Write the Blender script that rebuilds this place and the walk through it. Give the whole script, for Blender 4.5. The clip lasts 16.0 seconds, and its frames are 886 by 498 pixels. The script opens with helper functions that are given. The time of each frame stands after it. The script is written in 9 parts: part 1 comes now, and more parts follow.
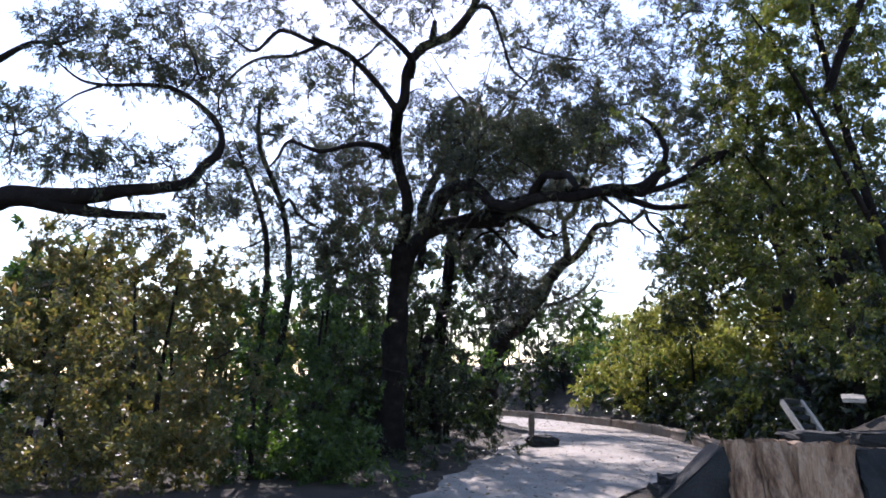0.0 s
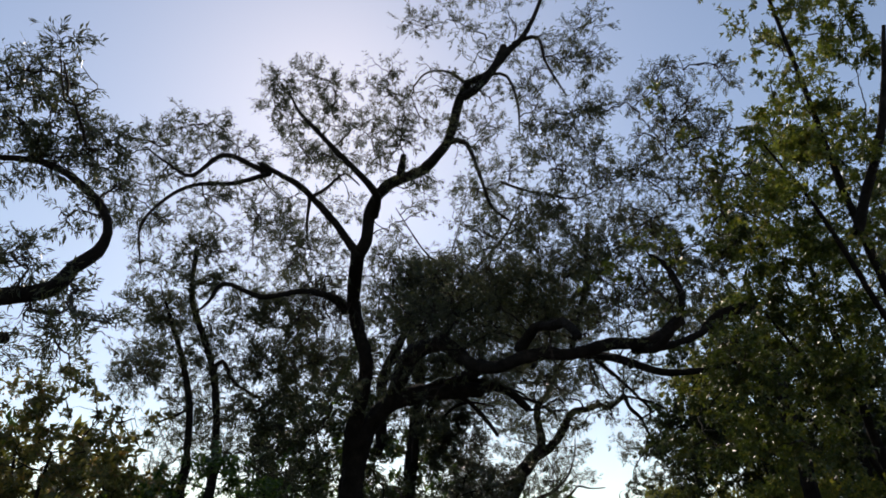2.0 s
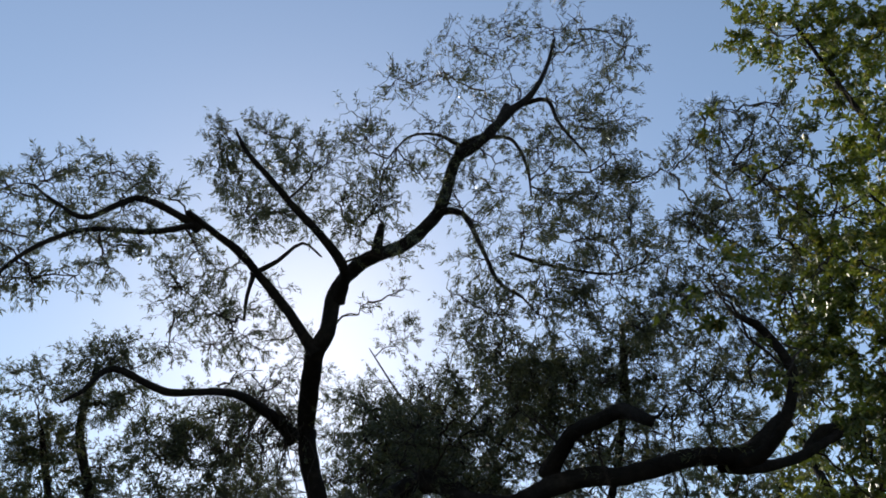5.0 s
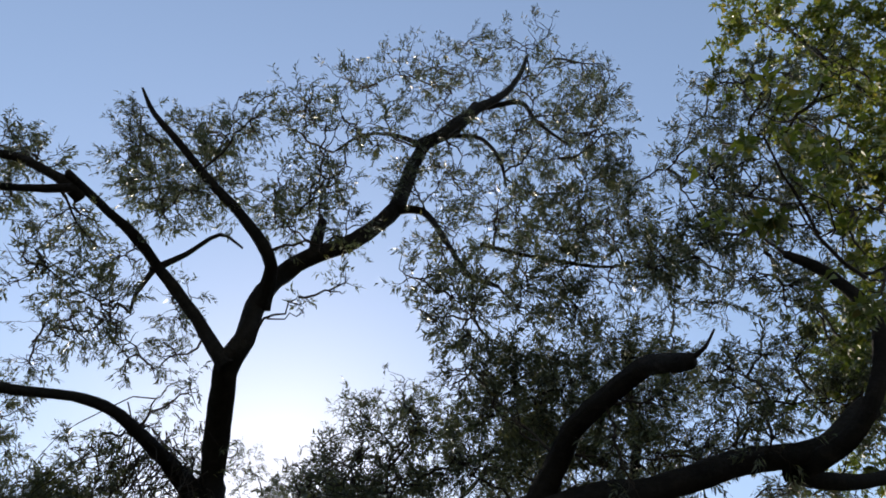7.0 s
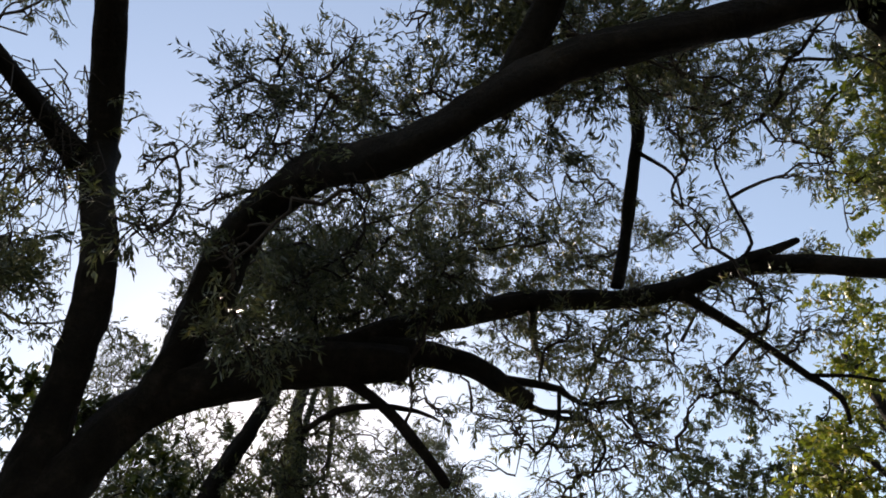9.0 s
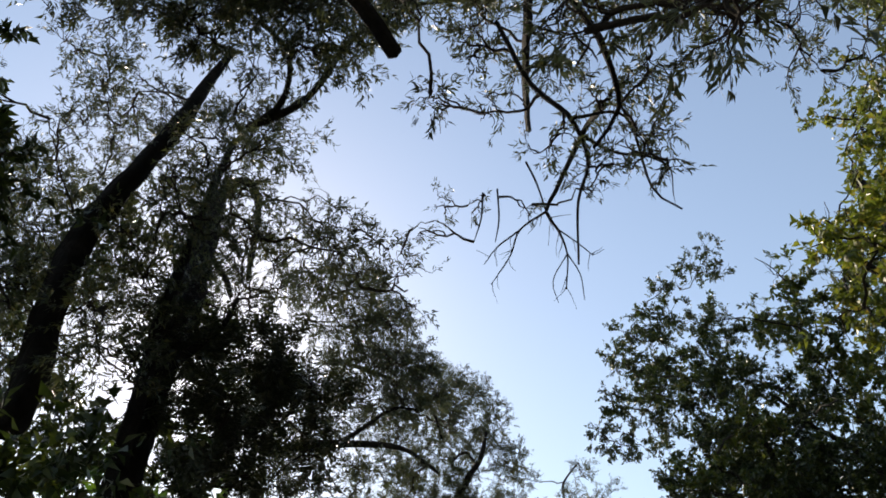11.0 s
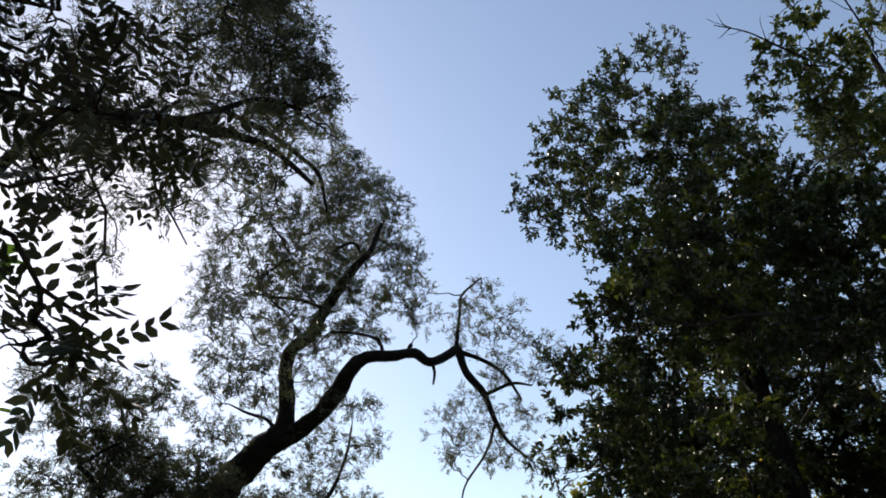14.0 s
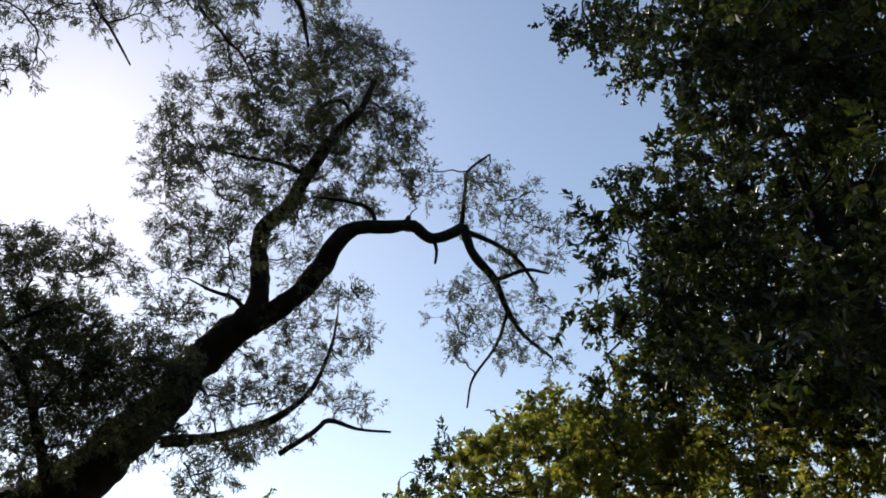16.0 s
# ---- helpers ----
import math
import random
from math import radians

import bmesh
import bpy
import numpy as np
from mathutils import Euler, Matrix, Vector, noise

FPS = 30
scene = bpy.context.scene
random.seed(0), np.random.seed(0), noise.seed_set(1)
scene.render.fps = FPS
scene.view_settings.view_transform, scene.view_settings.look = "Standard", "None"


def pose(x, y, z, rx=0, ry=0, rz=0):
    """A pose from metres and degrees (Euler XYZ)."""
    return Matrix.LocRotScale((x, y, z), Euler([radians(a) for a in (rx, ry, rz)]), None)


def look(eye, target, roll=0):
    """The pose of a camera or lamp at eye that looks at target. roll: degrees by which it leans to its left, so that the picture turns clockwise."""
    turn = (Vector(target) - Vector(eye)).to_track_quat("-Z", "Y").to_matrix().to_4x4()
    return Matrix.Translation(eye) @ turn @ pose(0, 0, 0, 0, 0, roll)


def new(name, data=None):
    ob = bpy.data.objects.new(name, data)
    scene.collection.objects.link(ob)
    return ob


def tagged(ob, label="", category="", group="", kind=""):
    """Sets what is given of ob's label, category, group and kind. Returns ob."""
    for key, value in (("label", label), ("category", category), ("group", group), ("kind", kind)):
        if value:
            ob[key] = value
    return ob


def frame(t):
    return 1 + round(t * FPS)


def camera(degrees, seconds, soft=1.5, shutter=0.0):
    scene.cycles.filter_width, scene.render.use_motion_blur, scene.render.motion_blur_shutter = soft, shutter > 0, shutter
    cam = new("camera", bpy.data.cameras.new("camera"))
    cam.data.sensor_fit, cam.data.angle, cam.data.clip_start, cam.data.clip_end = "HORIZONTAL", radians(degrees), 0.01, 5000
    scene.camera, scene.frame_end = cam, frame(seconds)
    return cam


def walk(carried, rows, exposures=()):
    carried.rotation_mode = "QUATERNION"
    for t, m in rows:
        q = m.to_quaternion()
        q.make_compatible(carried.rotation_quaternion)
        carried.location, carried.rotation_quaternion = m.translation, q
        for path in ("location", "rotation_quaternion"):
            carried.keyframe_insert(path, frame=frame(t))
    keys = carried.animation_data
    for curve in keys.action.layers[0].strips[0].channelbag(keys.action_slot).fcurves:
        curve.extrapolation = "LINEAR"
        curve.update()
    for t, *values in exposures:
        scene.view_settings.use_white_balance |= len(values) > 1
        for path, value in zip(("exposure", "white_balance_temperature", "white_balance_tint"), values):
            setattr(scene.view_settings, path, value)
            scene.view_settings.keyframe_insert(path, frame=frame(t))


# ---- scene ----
cam = camera(61.0, 16.0, 1.75)
PATH = [
    (0.0, -0.016, -0.005, 1.498, 100.15, -0.93, -0.15),
    (0.5, -0.133, 0.554, 1.5, 103.44, -0.88, -1.39),
    (1.0, -0.192, 1.117, 1.513, 106.53, -0.77, -2.23),
    (1.5, -0.153, 1.757, 1.529, 110.2, -0.71, -3.07),
    (2.0, -0.145, 2.395, 1.525, 115.07, -0.51, -3.34),
    (2.5, -0.102, 2.948, 1.508, 118.47, -0.42, -3.62),
    (3.0, -0.125, 3.546, 1.531, 122.64, -0.37, -3.75),
    (3.5, -0.12, 4.194, 1.475, 126.39, -0.26, -4.11),
    (4.0, -0.142, 4.791, 1.449, 127.52, -0.12, -4.27),
    (4.5, -0.123, 5.411, 1.418, 129.81, -0.04, -4.67),
    (7.0, 0.36, 8.583, 1.563, 146.36, 1.7, -5.91),
    (7.5, 0.498, 9.228, 1.554, 147.43, 1.96, -6.64),
    (8.0, 0.679, 9.855, 1.496, 147.73, 2.07, -6.96),
    (8.5, 0.742, 10.481, 1.462, 145.27, 1.92, -7.07),
    (9.0, 0.844, 11.056, 1.467, 140.0, 1.84, -7.72),
    (9.5, 0.964, 11.685, 1.496, 137.6, 1.64, -8.13),
    (10.0, 1.047, 12.3, 1.531, 136.15, 2.05, -8.82),
    (12.5, 1.723, 15.246, 1.466, 131.59, 0.18, -21.68),
    (13.0, 1.954, 15.83, 1.486, 130.66, 0.15, -22.94),
    (13.5, 2.18, 16.437, 1.516, 127.94, 0.08, -23.34),
    (14.0, 2.426, 17.078, 1.519, 125.5, 0.05, -23.83),
    (14.5, 2.667, 17.742, 1.529, 125.4, 0.01, -24.17),
    (15.0, 2.9, 18.353, 1.514, 125.12, -0.02, -24.74),
    (15.5, 3.078, 19.037, 1.482, 124.9, -0.16, -24.96),
    (16.0, 3.298, 19.642, 1.475, 122.49, -0.06, -24.99),
]
walk(cam, [(t, pose(*m)) for t, *m in PATH], [(0, 1.08, 6000, 27), (1.0, 0.45, 6500, 21), (2.0, -0.22, 7050, 17), (4.5, 0.02, 6750, 10), (7.0, 0.5, 7100, 13), (8.5, 0.76, 7900, 16), (9.3, 0.72, 8200, 15), (10, 0.52, 8050, 14), (12.5, 0.5, 7200, 13), (13.2, 0.4, 7150, 14), (14, 0.32, 7250, 15.5), (16, 0.15, 7250, 15.5)])

# ---------- light ----------
SUN_AZ, SUN_EL = -7.1, 35.6
world = bpy.data.worlds.new("sky")
scene.world = world
world.use_nodes = True
wn = world.node_tree.nodes
sky = wn.new("ShaderNodeTexSky")
sky.sky_type = "NISHITA"
sky.sun_disc = False
sky.sun_elevation = radians(SUN_EL)
sky.sun_rotation = radians(SUN_AZ)
sky.air_density, sky.dust_density, sky.ozone_density = 1.25, 0.23, 1.2
wn["Background"].inputs["Strength"].default_value = 0.15
world.node_tree.links.new(sky.outputs["Color"], wn["Background"].inputs["Color"])
sun_data = bpy.data.lights.new("sun", "SUN")
sun_data.energy, sun_data.angle, sun_data.color = 4.0, radians(0.53), (1.0, 0.93, 0.82)
sun_lamp = new("sun", sun_data)
az, el = radians(SUN_AZ), radians(SUN_EL)
sun_way = Vector((math.sin(az) * math.cos(el), math.cos(az) * math.cos(el), math.sin(el)))
sun_lamp.matrix_world = look(sun_way * 60, (0, 0, 0))


# ---------- materials ----------
def material(name):
    m = bpy.data.materials.new(name)
    m.use_nodes = True
    return m, m.node_tree.nodes, m.node_tree.links, m.node_tree.nodes["Principled BSDF"]


def ramp_node(nodes, stops):
    r = nodes.new("ShaderNodeValToRGB")
    while len(r.color_ramp.elements) < len(stops):
        r.color_ramp.elements.new(0.5)
    for e, (p, c) in zip(r.color_ramp.elements, stops):
        e.position, e.color = p, (*c, 1)
    return r


def noise_node(nodes, links, scale, detail=6, rough=0.6, stretch=None):
    tc = nodes.new("ShaderNodeTexCoord")
    n = nodes.new("ShaderNodeTexNoise")
    n.inputs["Scale"].default_value = scale
    n.inputs["Detail"].default_value = detail
    n.inputs["Roughness"].default_value = rough
    out = tc.outputs["Object"]
    if stretch:
        mp = nodes.new("ShaderNodeMapping")
        mp.inputs["Scale"].default_value = stretch
        links.new(out, mp.inputs["Vector"])
        out = mp.outputs["Vector"]
    links.new(out, n.inputs["Vector"])
    return n


def rough_surface(name, stops, scale, rough, bump, fine=12.0, stretch=None, patch=None, sheen=0.5):
    """A weathered matt surface: colours from large noise, darker flecks and relief from fine noise, stains from a third."""
    m, nodes, links, bsdf = material(name)
    big = noise_node(nodes, links, scale, 7, 0.62, stretch)
    cr = ramp_node(nodes, stops)
    links.new(big.outputs["Fac"], cr.inputs["Fac"])
    small = noise_node(nodes, links, scale * fine, 5, 0.7, stretch)
    fl = ramp_node(nodes, [(0.3, (0.55, 0.55, 0.55)), (0.62, (1, 1, 1))])
    links.new(small.outputs["Fac"], fl.inputs["Fac"])
    mix = nodes.new("ShaderNodeMixRGB")
    mix.blend_type, mix.inputs["Fac"].default_value = "MULTIPLY", 0.8
    links.new(cr.outputs["Color"], mix.inputs["Color1"])
    links.new(fl.outputs["Color"], mix.inputs["Color2"])
    out = mix.outputs["Color"]
    if patch:
        pn = noise_node(nodes, links, patch[0], 5, 0.65)
        pr = ramp_node(nodes, [(patch[1], (0, 0, 0)), (patch[1] + 0.08, (1, 1, 1))])
        links.new(pn.outputs["Fac"], pr.inputs["Fac"])
        m2 = nodes.new("ShaderNodeMixRGB")
        links.new(pr.outputs["Color"], m2.inputs["Fac"])
        links.new(out, m2.inputs["Color1"])
        m2.inputs["Color2"].default_value = (*patch[2], 1)
        out = m2.outputs["Color"]
    links.new(out, bsdf.inputs["Base Color"])
    bsdf.inputs["Roughness"].default_value = rough
    bsdf.inputs["Specular IOR Level"].default_value = sheen
    bp = nodes.new("ShaderNodeBump")
    bp.inputs["Strength"].default_value = bump
    bp.inputs["Distance"].default_value = 0.04
    links.new(small.outputs["Fac"], bp.inputs["Height"])
    links.new(bp.outputs["Normal"], bsdf.inputs["Normal"])
    return m


def leaf_material(name, stops, through_tint, through_share=0.4, rough=0.42):
    """Thin leaves: a glossy skin over pigment, with light shining through; each leaf has its own shade."""
    m, nodes, links, bsdf = material(name)
    geo = nodes.new("ShaderNodeNewGeometry")
    cr = ramp_node(nodes, stops)
    links.new(geo.outputs["Random Per Island"], cr.inputs["Fac"])
    patch = noise_node(nodes, links, 0.9, 3, 0.6)
    pr = ramp_node(nodes, [(0.35, (0.7, 0.7, 0.7)), (0.7, (1.25, 1.2, 1.0))])
    links.new(patch.outputs["Fac"], pr.inputs["Fac"])
    mul = nodes.new("ShaderNodeMixRGB")
    mul.blend_type, mul.inputs["Fac"].default_value = "MULTIPLY", 1.0
    links.new(cr.outputs["Color"], mul.inputs["Color1"])
    links.new(pr.outputs["Color"], mul.inputs["Color2"])
    links.new(mul.outputs["Color"], bsdf.inputs["Base Color"])
    bsdf.inputs["Roughness"].default_value = rough
    tr = nodes.new("ShaderNodeBsdfTranslucent")
    tm = nodes.new("ShaderNodeMixRGB")
    tm.blend_type, tm.inputs["Fac"].default_value = "MULTIPLY", 1.0
    links.new(mul.outputs["Color"], tm.inputs["Color1"])
    tm.inputs["Color2"].default_value = (*through_tint, 1)
    links.new(tm.outputs["Color"], tr.inputs["Color"])
    ms = nodes.new("ShaderNodeMixShader")
    ms.inputs["Fac"].default_value = through_share
    links.new(bsdf.outputs[0], ms.inputs[1])
    links.new(tr.outputs[0], ms.inputs[2])
    links.new(ms.outputs[0], nodes["Material Output"].inputs["Surface"])
    return m


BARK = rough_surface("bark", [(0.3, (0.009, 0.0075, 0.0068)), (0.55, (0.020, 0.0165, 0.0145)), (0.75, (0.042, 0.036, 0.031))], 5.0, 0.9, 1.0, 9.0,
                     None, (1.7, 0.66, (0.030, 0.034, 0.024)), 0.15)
TWIG = rough_surface("twig_bark", [(0.3, (0.02, 0.016, 0.014)), (0.7, (0.05, 0.04, 0.034))], 9.0, 0.85, 0.4, sheen=0.2)
LEAF_SICKLE = leaf_material("sickle_leaf", [(0.0, (0.0334, 0.0422, 0.0264)), (0.5, (0.0493, 0.0616, 0.0352)), (0.85, (0.0704, 0.0862, 0.0422)), (1.0, (0.114, 0.106, 0.0484))], (1.45, 1.5, 1.15), 0.3)
LEAF_IVY = leaf_material("ivy_leaf", [(0.0, (0.0221, 0.0467, 0.0187)), (0.6, (0.0425, 0.0782, 0.0255)), (1.0, (0.085, 0.128, 0.0298))], (2.2, 2.6, 0.9), 0.34)
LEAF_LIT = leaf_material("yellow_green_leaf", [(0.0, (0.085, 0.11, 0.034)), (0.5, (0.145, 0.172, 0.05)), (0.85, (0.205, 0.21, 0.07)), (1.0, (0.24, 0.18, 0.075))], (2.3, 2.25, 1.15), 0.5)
LEAF_MID = leaf_material("mid_green_leaf", [(0.0, (0.0338, 0.0562, 0.0188)), (0.6, (0.0638, 0.0938, 0.027)), (1.0, (0.112, 0.116, 0.0338))], (1.9, 1.9, 0.85), 0.28)
LEAF_OLIVE = leaf_material("olive_leaf", [(0.0, (0.051, 0.068, 0.0204)), (0.5, (0.085, 0.109, 0.0286)), (0.85, (0.129, 0.139, 0.0408)), (1.0, (0.15, 0.116, 0.0408))], (2.3, 2.4, 1.1), 0.36)
# dark broad leaf; also puts shade into thickets, kerb undergrowth and bank mass
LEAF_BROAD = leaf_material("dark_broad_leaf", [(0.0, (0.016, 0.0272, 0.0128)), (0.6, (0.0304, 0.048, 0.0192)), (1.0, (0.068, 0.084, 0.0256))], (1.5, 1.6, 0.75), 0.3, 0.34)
# darkened, little light let through: stands for the sprays' shade against the sun
LEAF_PINNATE = leaf_material("shade_toned_leaflet", [(0.0, (0.0153, 0.0238, 0.0136)), (0.7, (0.0289, 0.0408, 0.0204)), (1.0, (0.051, 0.0595, 0.0255))], (1.2, 1.25, 0.8), 0.1, 0.4)
LEAF_DRY = leaf_material("browning_leaf", [(0.0, (0.058, 0.072, 0.034)), (0.5, (0.105, 0.115, 0.048)), (0.85, (0.165, 0.15, 0.066)), (1.0, (0.18, 0.11, 0.06))], (2.2, 2.1, 1.2), 0.42)
LEAF_FALLEN = leaf_material("fallen_leaf", [(0.0, (0.06, 0.04, 0.02)), (0.6, (0.16, 0.11, 0.055)), (1.0, (0.26, 0.20, 0.10))], (1, 1, 1), 0.15, 0.7)
SOIL = rough_surface("leaf_littered_soil", [(0.3, (0.026, 0.02, 0.014)), (0.5, (0.05, 0.038, 0.025)), (0.72, (0.095, 0.072, 0.045))], 1.4, 0.95, 1.0, 18.0,
                     None, (0.5, 0.58, (0.05, 0.06, 0.025)))
ROAD = rough_surface("worn_concrete_road", [(0.3, (0.25, 0.215, 0.175)), (0.5, (0.35, 0.305, 0.25)), (0.7, (0.44, 0.39, 0.325))], 0.8, 0.85, 0.5, 22.0,
                     None, (1.1, 0.63, (0.16, 0.13, 0.09)))
KERB = rough_surface("weathered_kerb_concrete", [(0.3, (0.18, 0.125, 0.085)), (0.55, (0.28, 0.215, 0.155)), (0.75, (0.40, 0.34, 0.26))], 2.0, 0.88, 0.7, 14.0)
ROCK = rough_surface("tan_sandstone", [(0.3, (0.06, 0.038, 0.026)), (0.42, (0.26, 0.15, 0.085)), (0.55, (0.47, 0.30, 0.18)), (0.72, (0.60, 0.44, 0.30))], 1.9, 0.9, 1.0, 8.0,
                     (2.6, 2.6, 0.35))
# near-black: dark slabs, and shade put into the wing, stones and steps
SLAB = rough_surface("dark_shade_toned_concrete", [(0.3, (0.016, 0.018, 0.018)), (0.6, (0.034, 0.035, 0.033)), (0.8, (0.075, 0.072, 0.062))], 2.4, 0.9, 0.7)
PALE = rough_surface("pale_concrete", [(0.3, (0.38, 0.35, 0.29)), (0.6, (0.52, 0.48, 0.41)), (0.8, (0.60, 0.57, 0.5))], 2.4, 0.85, 0.4)


# ---------- mesh helpers ----------
def quad_mesh(name, verts, faces, mat, parent=None, smooth=False):
    """A mesh object from arrays of corners and of faces with one number of corners each."""
    verts, faces = np.asarray(verts, np.float32).reshape(-1, 3), np.asarray(faces, np.int32)
    me = bpy.data.meshes.new(name)
    k = faces.shape[1]
    me.vertices.add(len(verts))
    me.vertices.foreach_set("co", verts.ravel())
    me.loops.add(faces.size)
    me.loops.foreach_set("vertex_index", faces.ravel())
    me.polygons.add(len(faces))
    me.polygons.foreach_set("loop_start", np.arange(0, faces.size, k, dtype=np.int32))
    me.polygons.foreach_set("use_smooth", np.full(len(faces), smooth))
    me.update(calc_edges=True)
    me.validate()
    me.materials.append(mat)
    ob = new(name, me)
    ob.parent = parent
    return ob


def part(name, bm, mat, parent, label=""):
    me = bpy.data.meshes.new(name)
    bm.to_mesh(me)
    bm.free()
    me.materials.append(mat)
    ob = new(name, me)
    ob.parent = parent
    return tagged(ob, label) if label else ob


def spline(points, step):
    """Catmull-Rom through rows (x, y, z, radius), resampled about every step metres."""
    p = np.asarray(points, float)
    p = np.vstack([2 * p[0] - p[1], p, 2 * p[-1] - p[-2]])
    out = []
    for i in range(1, len(p) - 2):
        n = max(2, int(np.linalg.norm(p[i + 1, :3] - p[i, :3]) / step))
        t = np.linspace(0, 1, n, endpoint=False)[:, None]
        a, b, c, d = p[i - 1], p[i], p[i + 1], p[i + 2]
        out.append(0.5 * (2 * b + (c - a) * t + (2 * a - 5 * b + 4 * c - d) * t ** 2 + (3 * b - a - 3 * c + d) * t ** 3))
    out.append(p[-2:-1])
    out = np.vstack(out)
    out[:, 3] = np.maximum(out[:, 3], 0.002)
    return out


def unit(v):
    return v / np.maximum(np.linalg.norm(v, axis=-1, keepdims=True), 1e-9)


def tubes(paths, radii, sides):
    """Tubes round N paths of k points each (N x k x 3): corners and four-cornered faces."""
    n, k, _ = paths.shape
    way = unit(np.gradient(paths, axis=1))
    ref = np.where(np.abs(way[:, :, 2:3]) > 0.9, [[[1.0, 0, 0]]], [[[0, 0, 1.0]]])
    u = unit(np.cross(way, ref))
    w = np.cross(way, u)
    a = np.arange(sides) * 2 * np.pi / sides
    ring = u[:, :, None] * np.cos(a)[:, None] + w[:, :, None] * np.sin(a)[:, None]
    v = paths[:, :, None] + ring * radii[:, :, None, None]
    idx = np.arange(n * k * sides).reshape(n, k, sides)
    nxt = np.roll(idx, -1, 2)
    f = np.stack([idx[:, :-1], nxt[:, :-1], nxt[:, 1:], idx[:, 1:]], -1).reshape(-1, 4)
    return v.reshape(-1, 3), f


def limb_mesh(name, rows, parent, rng, sides=10, gnarl=0.14, mat=None):
    """One limb with a knotty, ridged skin and a closed end."""
    s = spline(rows, 0.09)
    path, rad = s[:, :3].copy(), s[:, 3]
    n = len(path)
    wob = np.cumsum(rng.normal(0, 1, (n, 3)), 0)
    wob -= np.linspace(wob[0], wob[-1], n)
    path += wob * (rad * 0.05)[:, None]
    way = unit(np.gradient(path, axis=0))
    u = [unit(np.cross(way[0], [0.3, 0.5, 0.81]))]
    for i in range(1, n):
        v = u[-1] - way[i] * (u[-1] @ way[i])
        u.append(unit(v))
    u = np.array(u)
    w = np.cross(way, u)
    a = np.arange(sides) * 2 * np.pi / sides
    knob = 1 + gnarl * rng.normal(0, 1, (n, sides))
    knob = (knob + np.roll(knob, 1, 0) + np.roll(knob, -1, 0) + np.roll(knob, 1, 1)) / 4
    knob += 0.09 * np.sin(a * 3 + rng.uniform(0, 6)) * np.linspace(1, 0.3, n)[:, None]
    ring = path[:, None] + (u[:, None] * np.cos(a)[:, None] + w[:, None] * np.sin(a)[:, None]) * (rad[:, None] * knob)[:, :, None]
    tip = np.repeat((path[-1] + way[-1] * rad[-1] * 0.6)[None, None], sides, 1)
    ring = np.concatenate([ring, tip], 0)
    idx = np.arange((n + 1) * sides).reshape(n + 1, sides)
    nxt = np.roll(idx, -1, 1)
    f = np.stack([idx[:-1], nxt[:-1], nxt[1:], idx[1:]], -1).reshape(-1, 4)
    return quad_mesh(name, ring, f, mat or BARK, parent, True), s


# leaf forms: blade length and width, droop, leaves on a sprig, sprig length, spread from the sprig, leaf mass, reach past the clump, twig density, corners
FORMS = {
    "sickle": dict(length=0.061, width=0.0135, droop=0.3, per=15, sprig=0.16, open=0.72, more=1.45, wide=1.15, twigs=1.7, corners=3),
    "sickle_far": dict(length=0.062, width=0.0165, droop=0.25, per=14, sprig=0.18, open=0.75, more=1.6, wide=1.15, twigs=1.4, corners=3),
    "oval": dict(length=0.060, width=0.031, droop=0.2, per=20, sprig=0.22, open=0.85, more=1.5, wide=1.1, twigs=0.6, corners=4),
    "oval_far": dict(length=0.080, width=0.044, droop=0.2, per=20, sprig=0.26, open=0.95, more=1.5, wide=1.1, twigs=0.5, corners=4),
    "pinnate": dict(length=0.062, width=0.022, droop=0.15, per=14, sprig=0.30, open=0.9, more=2.2, wide=1.2, twigs=0.8, corners=6),
    "bushy": dict(length=0.088, width=0.048, droop=0.25, per=22, sprig=0.26, open=0.9, more=1.5, wide=1.15, twigs=0.22, corners=3),
    "mid": dict(length=0.125, width=0.055, droop=0.25, per=26, sprig=0.4, open=0.9, more=1.4, wide=1.2, twigs=0.3, corners=4),
    "deep": dict(length=0.125, width=0.072, droop=0.25, per=26, sprig=0.4, open=0.9, more=1.25, wide=1.15, twigs=0.1, corners=3),
    "belt": dict(length=0.23, width=0.115, droop=0.25, per=26, sprig=0.5, open=0.9, more=1.15, wide=1.2, twigs=0.07, corners=3),
}


def crooked(rng, start, end, k, bow, kink):
    """N bent paths of k points from start to end (N x 3): one bow sideways and a kink at each joint."""
    n = len(start)
    t = np.linspace(0, 1, k)[None, :, None]
    run = (end - start)[:, None]
    far = np.linalg.norm(run, axis=2, keepdims=True)
    side = unit(np.cross(run[:, 0], rng.normal(0, 1, (n, 3)) + [0, 0, 1e-3]))[:, None]
    path = start[:, None] + run * t + side * np.sin(np.pi * t) * far * rng.normal(0, bow, (n, 1, 1))
    shake = rng.normal(0, kink, (n, k, 3)) * far
    shake[:, 0] = shake[:, -1] = 0
    return path + shake


